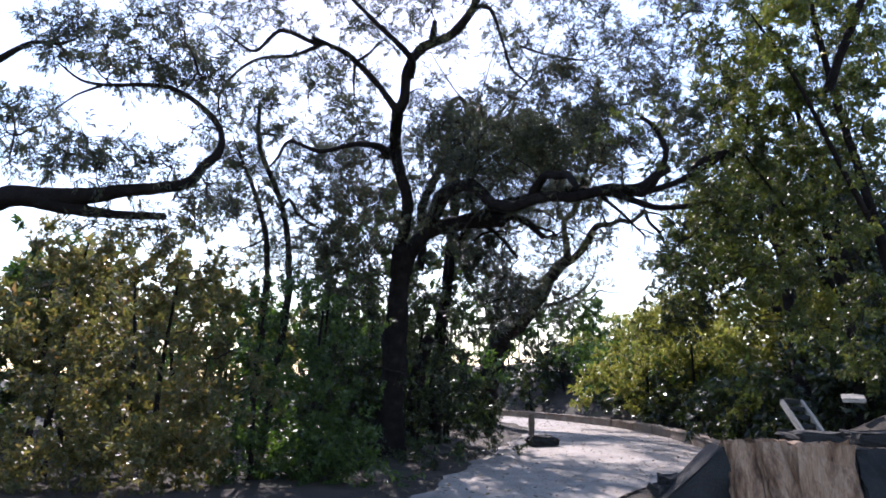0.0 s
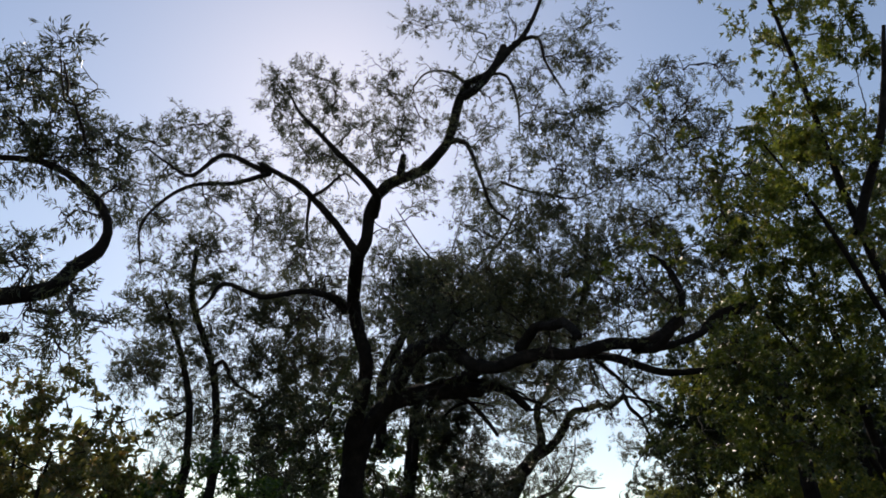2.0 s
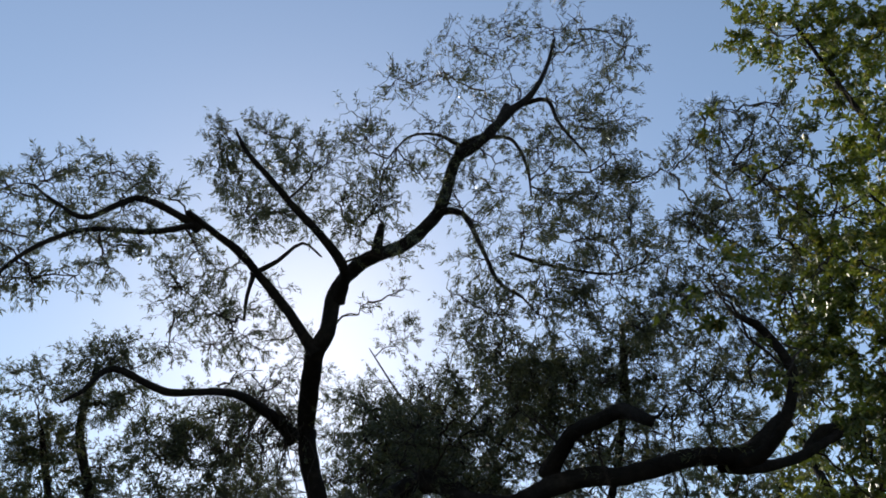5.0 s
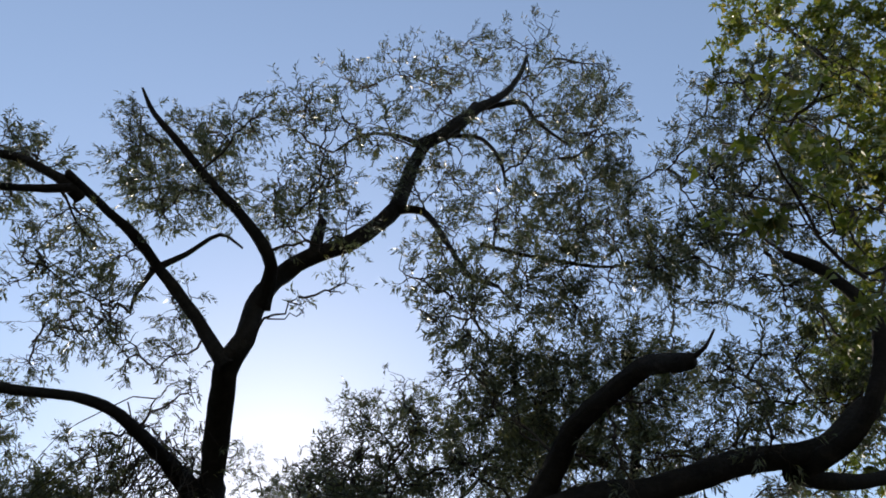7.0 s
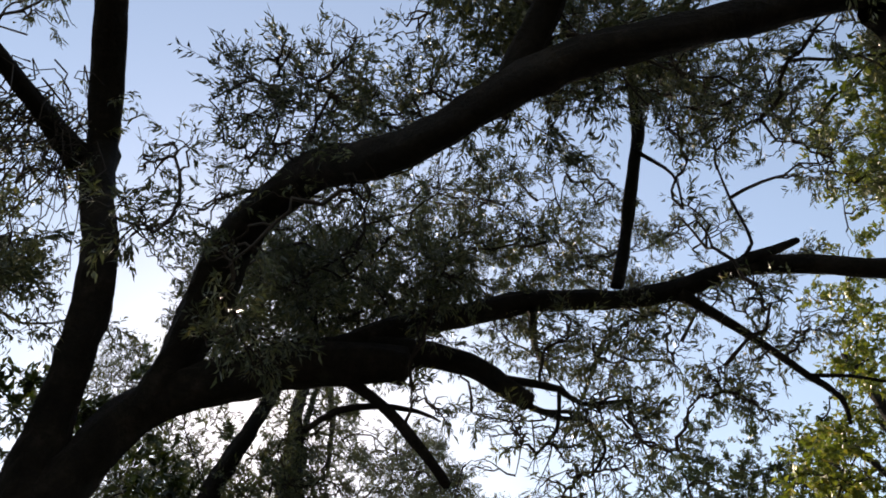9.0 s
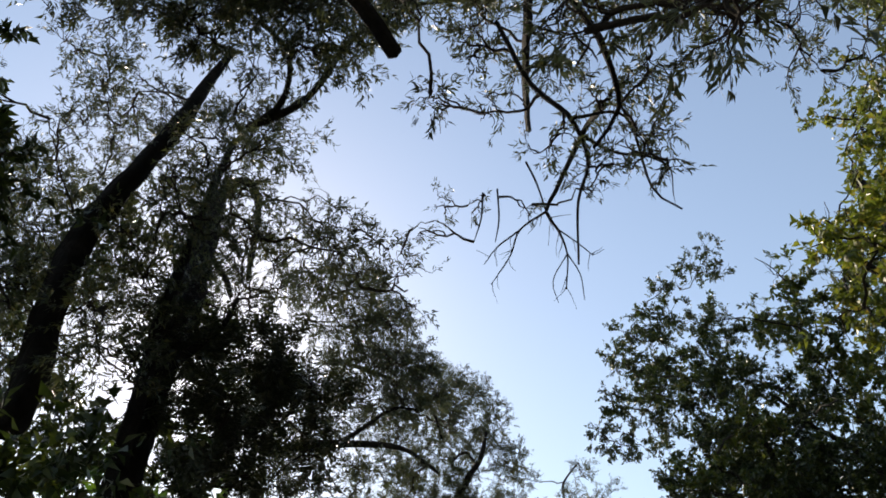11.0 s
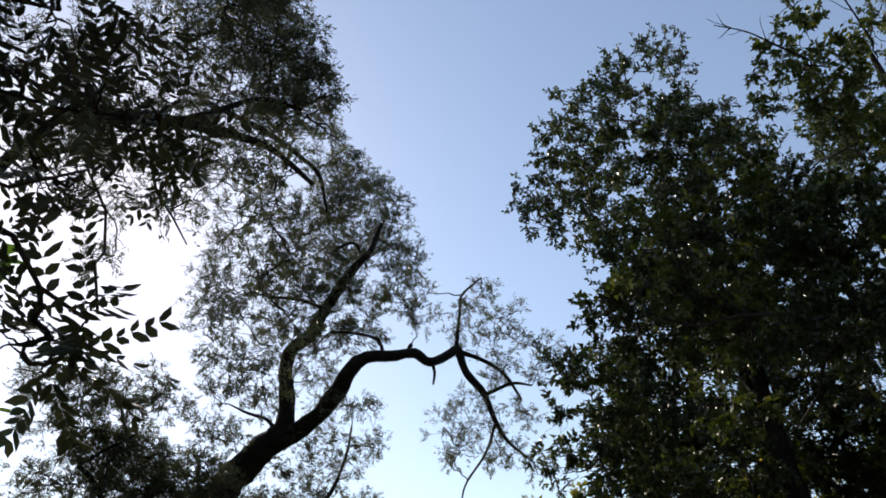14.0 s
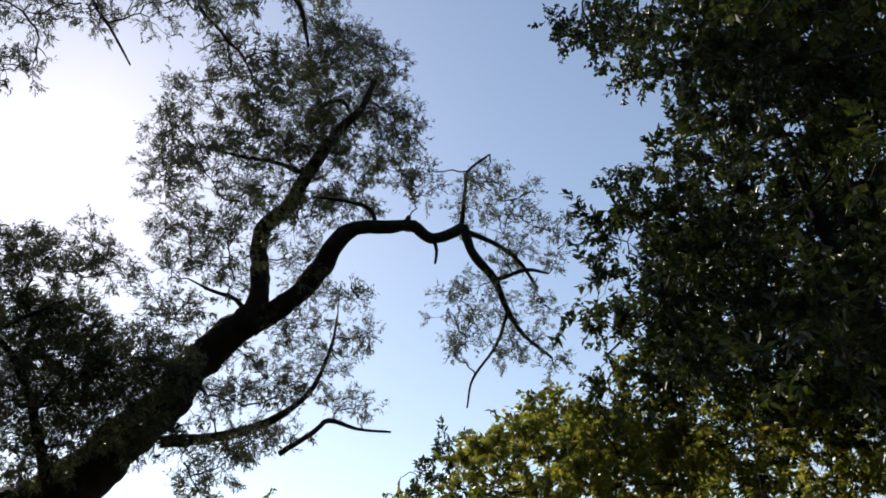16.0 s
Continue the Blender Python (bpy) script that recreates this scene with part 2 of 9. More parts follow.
class Plant:
    """A tree or shrub: limbs are parts, fine twigs and leaves are two joined parts."""

    def __init__(self, name, base, label, category, leaf, form, seed, group=""):
        self.ob = tagged(new(name), label, category, group)
        self.ob.empty_display_size = 0.3
        self.ob.location = base
        self.base = np.array(base, float)
        self.rng = np.random.default_rng(seed)
        self.leaf, self.form = leaf, form
        self.samples, self.clumps, self.hung = [], [], []

    def limb(self, rows, name="limb", sides=10, label=""):
        rows = [(x - self.base[0], y - self.base[1], z - self.base[2], r) for x, y, z, r in rows]
        ob, s = limb_mesh(name, rows, self.ob, self.rng, sides)
        if label:
            tagged(ob, label)
        self.samples.append(s)
        return self

    def crown(self, x, y, z, r, fill=1.0):
        self.clumps.append((x - self.base[0], y - self.base[1], z - self.base[2], r, fill))
        return self

    def strands(self, x, y, z, length, n):
        """Thin dead twigs that hang and sway from one place on a limb."""
        rng = self.rng
        for i in range(n):
            p = np.array([x, y, z]) - self.base + rng.normal(0, 0.10, 3)
            lean = rng.normal(0, 0.3, 3) + [-0.15, 0.1, 0]
            t = np.linspace(0, 1, 7)[:, None] * length * rng.uniform(0.45, 1.0)
            path = p + lean * t + np.array([0, 0, -1.0]) * t * (0.55 + 0.45 * t) + np.cumsum(rng.normal(0, 0.06, (7, 3)), 0)
            self.hung.append((path, np.linspace(0.008, 0.0025, 7)))
        return self

    def finish(self):
        rng, f = self.rng, FORMS[self.form]
        limbs = np.vstack(self.samples) if self.samples else np.array([[0, 0, 0, 0.05]])
        fine = self.form.startswith("sickle")
        leaf_area = f["length"] * f["width"] * 0.6
        wood = {7: [], 5: [], 2: []}
        rads = {7: [], 5: [], 2: []}
        bases, ends = [], []
        grown = limbs[:, :3]
        order = sorted(self.clumps, key=lambda q: np.linalg.norm(limbs[:, :3] - q[:3], axis=1).min())
        for cx, cy, cz, r, fill in order:
            c = np.array([cx, cy, cz])
            d = np.linalg.norm(grown - c, axis=1) + 0.35 * np.maximum(grown[:, 2] - cz, 0)
            root = grown[np.argmin(d)]
            reach = np.linalg.norm(root - c)
            # one bough reaches in from the nearest wood, lesser ones fork from it
            if reach > 2.4:
                root = c + unit(root - c) * 1.2 * r
                reach = 1.2 * r
            main = crooked(rng, root[None], c[None] + rng.normal(0, 0.1, (1, 3)) * r, 7, 0.12, 0.035)
            r0 = min(0.028, (0.011 if fine else 0.009) + 0.008 * reach)
            wood[7].append(main)
            rads[7].append(np.linspace(r0, 0.007, 7)[None])
            nb = int(min(7, 2 + r * 6)) if fine else 1 if self.form == "belt" else 2
            g = unit(rng.normal(0, 1, (nb, 3)) + [0, 0, 0.25]) * r * rng.uniform(0.45, 0.9, (nb, 1))
            fork = crooked(rng, main[0, rng.integers(2, 7, nb)], c + g, 7, 0.2, 0.05)
            wood[7].append(fork)
            rads[7].append(np.tile(np.linspace(0.009 if fine else 0.007, 0.0042, 7), (nb, 1)))
            boughs = np.vstack([main[0, 2:], fork[:, 2:].reshape(-1, 3)])
            grown = np.vstack([grown, main[0, 2:], fork[:, ::3].reshape(-1, 3)])
            # twigs run out to the skin of the clump, sprigs sit on their outer part
            n = max(4, int(fill * f["more"] * 6.6 * r * r / leaf_area / f["per"]))
            nt = max(4, int(f["twigs"] * (9 + 85 * r * r) * (0.55 + 0.5 * fill)))
            u = unit(rng.normal(0, 1, (nt, 3)) + [0, 0, 0.2])
            lump = 1 + 0.24 * np.sin(u[:, :1] * 5 + cx * 3) * np.cos(u[:, 1:2] * 6 + cz * 2 + u[:, 2:] * 4)
            tip = c + u * r * f["wide"] * rng.uniform(0.05, 1, (nt, 1)) ** 0.42 * lump * [1, 1, 0.88]
            k = np.argmin(np.linalg.norm(tip[:, None] - boughs[None], axis=2), axis=1)
            twig = crooked(rng, boughs[k], tip, 5, 0.22, 0.06)
            wood[5].append(twig)
            rads[5].append(np.tile(np.linspace(0.0052 if fine else 0.0045, 0.0020, 5), (nt, 1)))
            w = rng.integers(0, nt, n)
            along = rng.uniform(0.25, 1, n) ** 0.7 * 3.999
            i0 = along.astype(int)
            base = twig[w, i0] + (twig[w, i0 + 1] - twig[w, i0]) * (along - i0)[:, None]
            way = unit(unit(twig[w, i0 + 1] - twig[w, i0]) * 0.7 + unit(rng.normal(0, 1, (n, 3))) * 0.8 + unit(base - c) * 0.5)
            spread = r * 0.16 if f["twigs"] > 0.3 else r * 0.55
            end = base + way * f["sprig"] * rng.uniform(0.5, 1.15, (n, 1)) + rng.normal(0, spread, (n, 3)) * rng.uniform(0, 1, (n, 1)) ** 2
            bases.append(base)
            ends.append(end)
        base, end = np.vstack(bases), np.vstack(ends)
        n, per = len(end), f["per"]
        way = unit(end - base)
        back = end - way * np.minimum(np.linalg.norm(end - base, axis=1, keepdims=True), f["sprig"])
        t = rng.uniform(0.05, 1.0, (n, per, 1))
        at = back[:, None] + (end - back)[:, None] * t + rng.normal(0, 0.010, (n, per, 3))
        side = unit(rng.normal(0, 1, (n, per, 3)))
        d = unit(way[:, None] * (1.1 - f["open"]) + side * f["open"] + way[:, None] * 0.45 - [0, 0, f["droop"]])
        up = unit(rng.normal(0, 1, (n, per, 3)) * 0.6 + [0, 0, 0.7])
        wd = unit(np.cross(d, up))
        nm = np.cross(wd, d)
        L = f["length"] * rng.uniform(0.6, 1.25, (n, per, 1))
        W = f["width"] * rng.uniform(0.7, 1.25, (n, per, 1))
        curve = rng.uniform(-0.16, 0.16, (n, per, 1)) * L
        m = at + d * L * 0.45 + nm * L * 0.05 + wd * curve * 0.6
        tip = at + d * L - nm * L * 0.10 - wd * curve * 0.2
        if f["corners"] == 6:
            # leaflets in opposite pairs along each leaf stalk
            t = np.repeat(np.linspace(0.12, 1, per // 2), 2)[None, :, None]
            hand = np.tile([1.0, -1.0], per // 2)[None, :, None]
            flat = unit(np.cross(way, rng.normal(0, 0.35, (n, 3)) + [0, 0, 1.0]))[:, None]
            at = back[:, None] + (end - back)[:, None] * t
            d = unit(way[:, None] * 0.75 + flat * hand + rng.normal(0, 0.12, (n, per, 3)) - [0, 0, 0.18])
            wd = unit(np.cross(d, rng.normal(0, 0.25, (n, per, 3)) + np.cross(way, flat[:, 0])[:, None]))
            nm = np.cross(wd, d)
            tip = at + d * L - nm * L * 0.08
            m1, m2 = at + d * L * 0.22, at + d * L * 0.62 + nm * L * 0.03
            v = [at, m1 + wd * W * 0.42, m2 + wd * W * 0.5, tip, m2 - wd * W * 0.5, m1 - wd * W * 0.42]
        elif f["corners"] == 3:
            v = [at, m + wd * W * 0.62, tip - wd * W * 0.2]
        else:
            v = [at, m + wd * W * 0.5, tip, m - wd * W * 0.5]
        quad_mesh("foliage", np.stack(v, 2), np.arange(n * per * len(v)).reshape(-1, len(v)), self.leaf, self.ob)["kind"] = "stuff"
        keep = 3 if fine else 16
        wood[2].append(np.stack([base, end], 1)[::keep])
        rads[2].append(np.tile([0.0026, 0.0012], (len(base[::keep]), 1)))
        if self.hung:
            wood[7].append(np.array([p for p, _ in self.hung]))
            rads[7].append(np.array([q for _, q in self.hung]))
        vs, fs, count = [], [], 0
        for k in wood:
            v1, f1 = tubes(np.concatenate(wood[k]), np.concatenate(rads[k]), 3)
            vs.append(v1)
            fs.append(f1 + count)
            count += len(v1)
        tw = quad_mesh("fine_branching", np.vstack(vs), np.vstack(fs), TWIG, self.ob, True)
        tw["kind"] = "stuff"
        return self.ob


# ---------- ground, road, kerb ----------
LEFT_EDGE = [(-2.6, -60, 0), (-2.2, -8, 0), (-1.7, 0, 0), (-1.0, 6, 0), (-0.45, 10, 0), (0.35, 14, 0), (1.3, 18.5, 0), (2.5, 23.5, 0), (3.1, 28, 0), (2.6, 32, 0), (0.6, 37, 0), (-4, 43, 0), (-12, 50, 0)]
RIGHT_EDGE = [(2.2, -60, 0), (1.9, -8, 0), (1.7, 0, 0), (1.7, 6, 0), (2.1, 10, 0), (4.1, 13.6, 0), (6.2, 17.3, 0), (6.9, 22, 0), (6.9, 27, 0), (5.9, 32, 0), (3.6, 37.6, 0), (-1.5, 44.5, 0), (-9, 53, 0)]


def edge_curve(points, n):
    s = spline([(*p, 0) for p in points], 0.5)[:, :3]
    d = np.concatenate([[0], np.cumsum(np.linalg.norm(np.diff(s, axis=0), axis=1))])
    t = np.linspace(0, d[-1], n)
    return np.stack([np.interp(t, d, s[:, i]) for i in range(3)], 1)


NR = 240
road_left, road_right = edge_curve(LEFT_EDGE, NR), edge_curve(RIGHT_EDGE, NR)


def ground_height(x, y):
    """Flat by the road, rising into a bank on the hill side, with small lumps."""
    edge = np.interp(y, road_right[:, 1], road_right[:, 0])
    off = np.clip(x - edge - 1.2, 0, None)
    bank = (np.clip(off * 0.42, 0, 2.2) + np.clip(off - 5, 0, 25) * 0.10) * np.clip((y - 10.9) / 1.6, 0, 1)
    left = np.interp(y, road_left[:, 1], road_left[:, 0])
    dip = np.clip(left - 0.6 - x, 0, 30) * 0.03
    lump = 0.05 * np.sin(x * 1.7 + y * 0.6) * np.sin(y * 1.3 - x * 0.4)
    return np.where((x > left - 0.4) & (x < edge + 0.4), -0.06, -0.03 + bank + dip + lump * np.clip(np.abs(x - (left + edge) / 2) - 3, 0, 1))


gx = np.concatenate([np.linspace(-1500, -40, 14), np.linspace(-36, -9, 28), np.linspace(-8.5, 14, 61), np.linspace(15, 45, 31), np.linspace(60, 1500, 14)])
gy = np.concatenate([np.linspace(-1500, -70, 12), np.linspace(-60, -6, 28), np.linspace(-5, 40, 80), np.linspace(41, 80, 40), np.linspace(100, 1500, 14)])
GX, GY = np.meshgrid(gx, gy)
GZ = ground_height(GX, GY)
gi = np.arange(GX.size).reshape(GX.shape)
gf = np.stack([gi[:-1, :-1], gi[:-1, 1:], gi[1:, 1:], gi[1:, :-1]], -1).reshape(-1, 4)
ground = quad_mesh("ground", np.stack([GX, GY, GZ], -1), gf, SOIL, None, True)
tagged(ground, "brown leaf-littered earth of the wooded verge and bank", "ground", kind="structure")

across = np.linspace(0, 1, 11)
rv = road_left[:, None] * (1 - across)[None, :, None] + road_right[:, None] * across[None, :, None]
rv[:, :, 2] = 0.02 - 0.05 * (across * 2 - 1) ** 2
rv[:, :, 2] += 0.006 * np.sin(rv[:, :, 0] * 2.1 + rv[:, :, 1] * 1.3)
rv[:, 0, 0] += 0.10 * np.sin(rv[:, 0, 1] * 2.3) + 0.06 * np.sin(rv[:, 0, 1] * 5.1)
ri = np.arange(NR * 11).reshape(NR, 11)
rf = np.stack([ri[:-1, :-1], ri[:-1, 1:], ri[1:, 1:], ri[1:, :-1]], -1).reshape(-1, 4)
road = quad_mesh("road", rv, rf, ROAD, None, True)
tagged(road, "narrow worn pale concrete lane dappled with leaf litter", "road", kind="structure")


def kerb_stone(a, b, height, width, parent, rng):
    """One length of low parapet with a proud, chipped cap."""
    a, b = Vector(a), Vector(b)
    d = b - a
    bm = bmesh.new()
    bmesh.ops.create_cube(bm, size=1)
    bmesh.ops.scale(bm, vec=(d.length - 0.02, width, height), verts=bm.verts)
    bmesh.ops.bevel(bm, geom=bm.edges[:], offset=0.025, segments=2, affect="EDGES")
    for v in bm.verts:
        v.co += Vector(rng.normal(0, 0.006, 3))
    bmesh.ops.transform(bm, matrix=Matrix.Translation((a + b) / 2 + Vector((0, 0, height / 2 - 0.05))) @ Matrix.Rotation(math.atan2(d.y, d.x), 4, "Z"), verts=bm.verts)
    return part("kerb_block", bm, KERB, parent)


krng = np.random.default_rng(5)
kerb = tagged(new("kerb"), "low weathered brown concrete parapet along the road edge", "kerb", kind="structure")
on = [p for p in road_right if 15.5 < p[1] < 41]
line = [on[0]]
for p in on:
    if np.linalg.norm(p - line[-1]) > 1.6:
        line.append(p)
for a, b in zip(line, line[1:]):
    out = unit(np.array([b[1] - a[1], a[0] - b[0], 0])) * 0.16
    kerb_stone((*(a + out)[:2], 0), (*(b + out)[:2], 0), 0.24 + krng.uniform(-0.02, 0.02), 0.24, kerb, krng)
    kerb_stone((*(a + out)[:2], 0.22), (*(b + out)[:2], 0.22), 0.08, 0.30, kerb, krng)


def block(parent, name, size, at, turn, mat, rng, bevel=0.03, rough=0.015, lean=0.0, label="", cuts=2):
    bm = bmesh.new()
    bmesh.ops.create_cube(bm, size=1)
    bmesh.ops.scale(bm, vec=size, verts=bm.verts)
    bmesh.ops.bevel(bm, geom=bm.edges[:], offset=bevel, segments=2, affect="EDGES")
    bmesh.ops.subdivide_edges(bm, edges=bm.edges[:], cuts=cuts, use_grid_fill=True)
    for v in bm.verts:
        v.co += Vector(rng.normal(0, rough, 3))
    bmesh.ops.transform(bm, matrix=pose(*at, lean, 0, turn), verts=bm.verts)
    return part(name, bm, mat, parent, label)


# tan rock face with slabs on it, at the bend of the verge
rock_wall = tagged(new("retaining_wall"), "rough tan sandstone retaining wall with dark slabs on top", "wall")
rock_wall.location = (4.5, 10.6, 0)
for i in range(7):
    tan = i < 4
    # stones past the fourth take SLAB: shade put into their colour
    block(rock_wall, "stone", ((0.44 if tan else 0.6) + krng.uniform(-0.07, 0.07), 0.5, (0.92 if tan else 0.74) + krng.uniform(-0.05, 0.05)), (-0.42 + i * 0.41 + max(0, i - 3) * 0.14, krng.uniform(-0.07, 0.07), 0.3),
          krng.uniform(-12, 12), ROCK if tan else SLAB, krng, 0.05, 0.024, -14 + krng.uniform(-7, 7), "" if tan else "stone darkened for shade", cuts=3)
# sloping road-end wing of the wall, turned from the sun; SLAB paints its shade
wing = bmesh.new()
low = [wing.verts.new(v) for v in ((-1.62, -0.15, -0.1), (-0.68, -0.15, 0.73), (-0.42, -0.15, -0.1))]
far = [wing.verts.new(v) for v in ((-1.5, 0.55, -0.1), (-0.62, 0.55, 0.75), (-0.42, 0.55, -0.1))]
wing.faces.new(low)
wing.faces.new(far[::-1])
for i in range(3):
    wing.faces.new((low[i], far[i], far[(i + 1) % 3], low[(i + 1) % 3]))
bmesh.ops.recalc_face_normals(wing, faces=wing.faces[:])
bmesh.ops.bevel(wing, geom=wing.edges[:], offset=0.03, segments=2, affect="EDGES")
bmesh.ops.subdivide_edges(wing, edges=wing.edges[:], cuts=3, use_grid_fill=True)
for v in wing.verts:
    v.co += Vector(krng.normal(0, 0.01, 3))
part("wing", wing, SLAB, rock_wall, "sloping end stone, darkened for shade")
block(rock_wall, "slab", (0.62, 0.7, 0.16), (0.72, 0.35, 0.84), 4, SLAB, krng)
block(rock_wall, "slab", (1.0, 0.75, 0.17), (1.75, 0.28, 0.84), -3, SLAB, krng)

for at, size, label in (((6.9, 10.1, 0.35), (0.9, 0.8, 1.0), "weathered tan boulder at the foot of the bank"), ((3.35, 11.1, 0.06), (0.7, 0.6, 0.4), "low dark stone at the road edge")):
    stone = tagged(new("boulder"), label, "boulder")
    stone.location = at
    block(stone, "rock", size, (0, 0, 0), 20, ROCK if size[2] > 0.5 else SLAB, krng, 0.14, 0.045 if size[2] > 0.5 else 0.02, cuts=3)

# little stair up the bank between pale side walls
stair = tagged(new("stair"), "narrow dark stair between pale concrete side walls on the bank", "stair")
stair.location = (6.3, 13.0, 0.55)
for i in range(6):
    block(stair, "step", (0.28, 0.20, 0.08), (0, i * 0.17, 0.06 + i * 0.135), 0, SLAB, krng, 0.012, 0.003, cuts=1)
for x in (-0.23, 0.23):
    block(stair, "side_wall", (0.05, 0.95, 0.13), (x * 0.75, 0.42, 0.46), 0, PALE, krng, 0.015, 0.004, 34, cuts=1)
ledge = tagged(new("slab"), "pale broken concrete slab lying on the bank", "slab")
ledge.location = (7.1, 13.2, 1.36)
block(ledge, "slab_piece", (0.36, 0.3, 0.08), (0, 0, 0), -24, PALE, krng, 0.015, 0.006, 14, cuts=1)

# post and flat stone on the far side of the lane
post = tagged(new("bollard"), "short weathered tan concrete roadside post", "bollard")
post.location = (2.75, 23.4, 0)
block(post, "shaft", (0.16, 0.16, 0.62), (0, 0, 0.28), 8, KERB, krng, 0.02, 0.005)
block(post, "cap", (0.18, 0.18, 0.05), (0, 0, 0.61), 8, KERB, krng, 0.012, 0.003, cuts=1)
flat_stone = tagged(new("boulder"), "flat dark stone lying beside the road post", "boulder")
flat_stone.location = (2.55, 19.4, 0.1)
block(flat_stone, "rock", (0.75, 0.5, 0.26), (0, 0, 0), 12, SLAB, krng, 0.07, 0.03, cuts=3)


# ---------- plants ----------
plant = Plant("tree", (-1.05, 15.6, 0), "big black-barked acacia forking low, limbs spread across the road", "tree", LEAF_SICKLE, "sickle", 12, "roadside acacias")
plant.limb([(-1.05, 15.65, -0.10, 0.330), (-1.02, 15.55, 1.20, 0.270), (-0.97, 15.40, 2.60, 0.240), (-0.90, 15.20, 3.70, 0.175), (-0.66, 15.08, 4.22, 0.145), (-0.30, 14.98, 4.60, 0.140), (0.25, 14.85, 4.72, 0.150), (0.76, 14.78, 4.72, 0.135), (1.20, 14.75, 4.72, 0.120)], "trunk", 16)
plant.limb([(-0.40, 15.00, 4.42, 0.105), (-0.22, 14.85, 4.80, 0.138), (-0.06, 14.50, 5.10, 0.146), (0.16, 14.10, 5.16, 0.132), (0.50, 13.64, 5.11, 0.119), (0.82, 13.25, 4.76, 0.103), (1.14, 12.95, 4.58, 0.092), (1.38, 12.75, 4.60, 0.088), (1.80, 12.50, 4.67, 0.094), (2.07, 12.35, 4.61, 0.083), (2.37, 12.25, 4.65, 0.080), (2.69, 12.15, 4.74, 0.081), (2.97, 12.05, 4.72, 0.077), (3.24, 11.95, 4.75, 0.077), (3.64, 11.90, 5.04, 0.078)], "limb", 16)
plant.limb([(3.14, 12.10, 4.69, 0.075), (3.17, 11.70, 4.55, 0.060), (3.29, 11.45, 4.68, 0.053), (3.40, 11.30, 4.92, 0.049), (3.41, 11.20, 5.12, 0.047), (3.30, 11.15, 5.36, 0.043), (3.18, 11.12, 5.52, 0.037), (3.01, 11.10, 5.61, 0.026)], "limb", 8)
plant.limb([(3.01, 12.10, 4.65, 0.071), (3.44, 12.30, 4.74, 0.056), (3.99, 12.50, 4.96, 0.052), (4.77, 12.70, 5.44, 0.044)], "limb", 8)
plant.limb([(1.53, 12.70, 4.80, 0.098), (1.63, 12.40, 4.93, 0.078), (1.69, 12.10, 4.96, 0.073), (1.78, 11.70, 4.83, 0.067), (1.92, 11.40, 4.76, 0.061), (2.01, 11.09, 4.47, 0.044)], "limb", 8, "broken limb stub")
plant.limb([(2.02, 11.09, 4.49, 0.017), (2.07, 11.00, 4.49, 0.011), (2.09, 10.90, 4.51, 0.006)], "limb", 5)
plant.limb([(-0.17, 14.95, 4.64, 0.105), (0.34, 14.85, 4.77, 0.106), (0.92, 14.80, 4.90, 0.090), (1.36, 14.75, 4.82, 0.082), (1.69, 14.70, 4.68, 0.073), (1.96, 14.65, 4.40, 0.059)], "limb", 16, "limb with a snapped-off end")
plant.limb([(0.77, 14.80, 4.87, 0.093), (1.13, 14.75, 5.05, 0.092), (1.69, 14.70, 5.25, 0.088), (2.14, 14.65, 5.38, 0.081), (2.70, 14.58, 5.35, 0.073), (3.07, 14.35, 5.27, 0.075), (3.30, 14.00, 5.13, 0.067), (3.60, 13.78, 4.96, 0.064), (4.00, 13.64, 4.80, 0.058), (4.50, 13.55, 4.82, 0.048), (5.10, 13.50, 4.95, 0.030)], "limb", 8)
plant.limb([(3.35, 13.90, 5.08, 0.036), (3.40, 13.70, 4.94, 0.029), (3.39, 13.54, 4.82, 0.020)], "limb", 8, "short dead stub")
plant.limb([(2.73, 14.58, 5.46, 0.050), (2.83, 14.40, 5.83, 0.047), (2.83, 14.10, 6.07, 0.047), (2.88, 13.80, 6.44, 0.048), (2.85, 13.60, 6.74, 0.044), (2.86, 13.40, 7.24, 0.037)], "limb", 8)
plant.limb([(2.84, 13.90, 6.27, 0.019), (3.07, 13.90, 5.97, 0.012), (3.03, 13.90, 5.55, 0.008)], "limb", 5)
plant.limb([(3.06, 14.35, 5.18, 0.047), (3.34, 14.37, 4.96, 0.032), (3.65, 14.40, 4.68, 0.026), (3.76, 14.41, 4.56, 0.025), (3.92, 14.42, 4.40, 0.019), (3.91, 14.45, 4.22, 0.012)], "limb", 8)
plant.limb([(3.76, 14.41, 4.56, 0.016), (3.94, 14.30, 4.48, 0.012), (4.08, 14.20, 4.36, 0.010)], "limb", 5)
plant.limb([(3.30, 14.00, 5.13, 0.019), (3.41, 13.90, 5.23, 0.013), (3.34, 13.80, 5.59, 0.010), (3.37, 13.80, 5.94, 0.008)], "limb", 5)
plant.limb([(0.66, 14.82, 4.67, 0.029), (0.94, 14.85, 4.58, 0.036), (1.16, 14.90, 4.41, 0.036), (1.34, 14.95, 4.21, 0.033), (1.49, 15.03, 4.03, 0.031)], "limb", 8, "thin limb with a broken tip")
plant.limb([(0.60, 15.00, 4.35, 0.022), (0.78, 15.00, 4.51, 0.025), (1.04, 15.00, 4.57, 0.022), (1.31, 15.00, 4.55, 0.017), (1.46, 15.00, 4.48, 0.008)], "limb", 5)
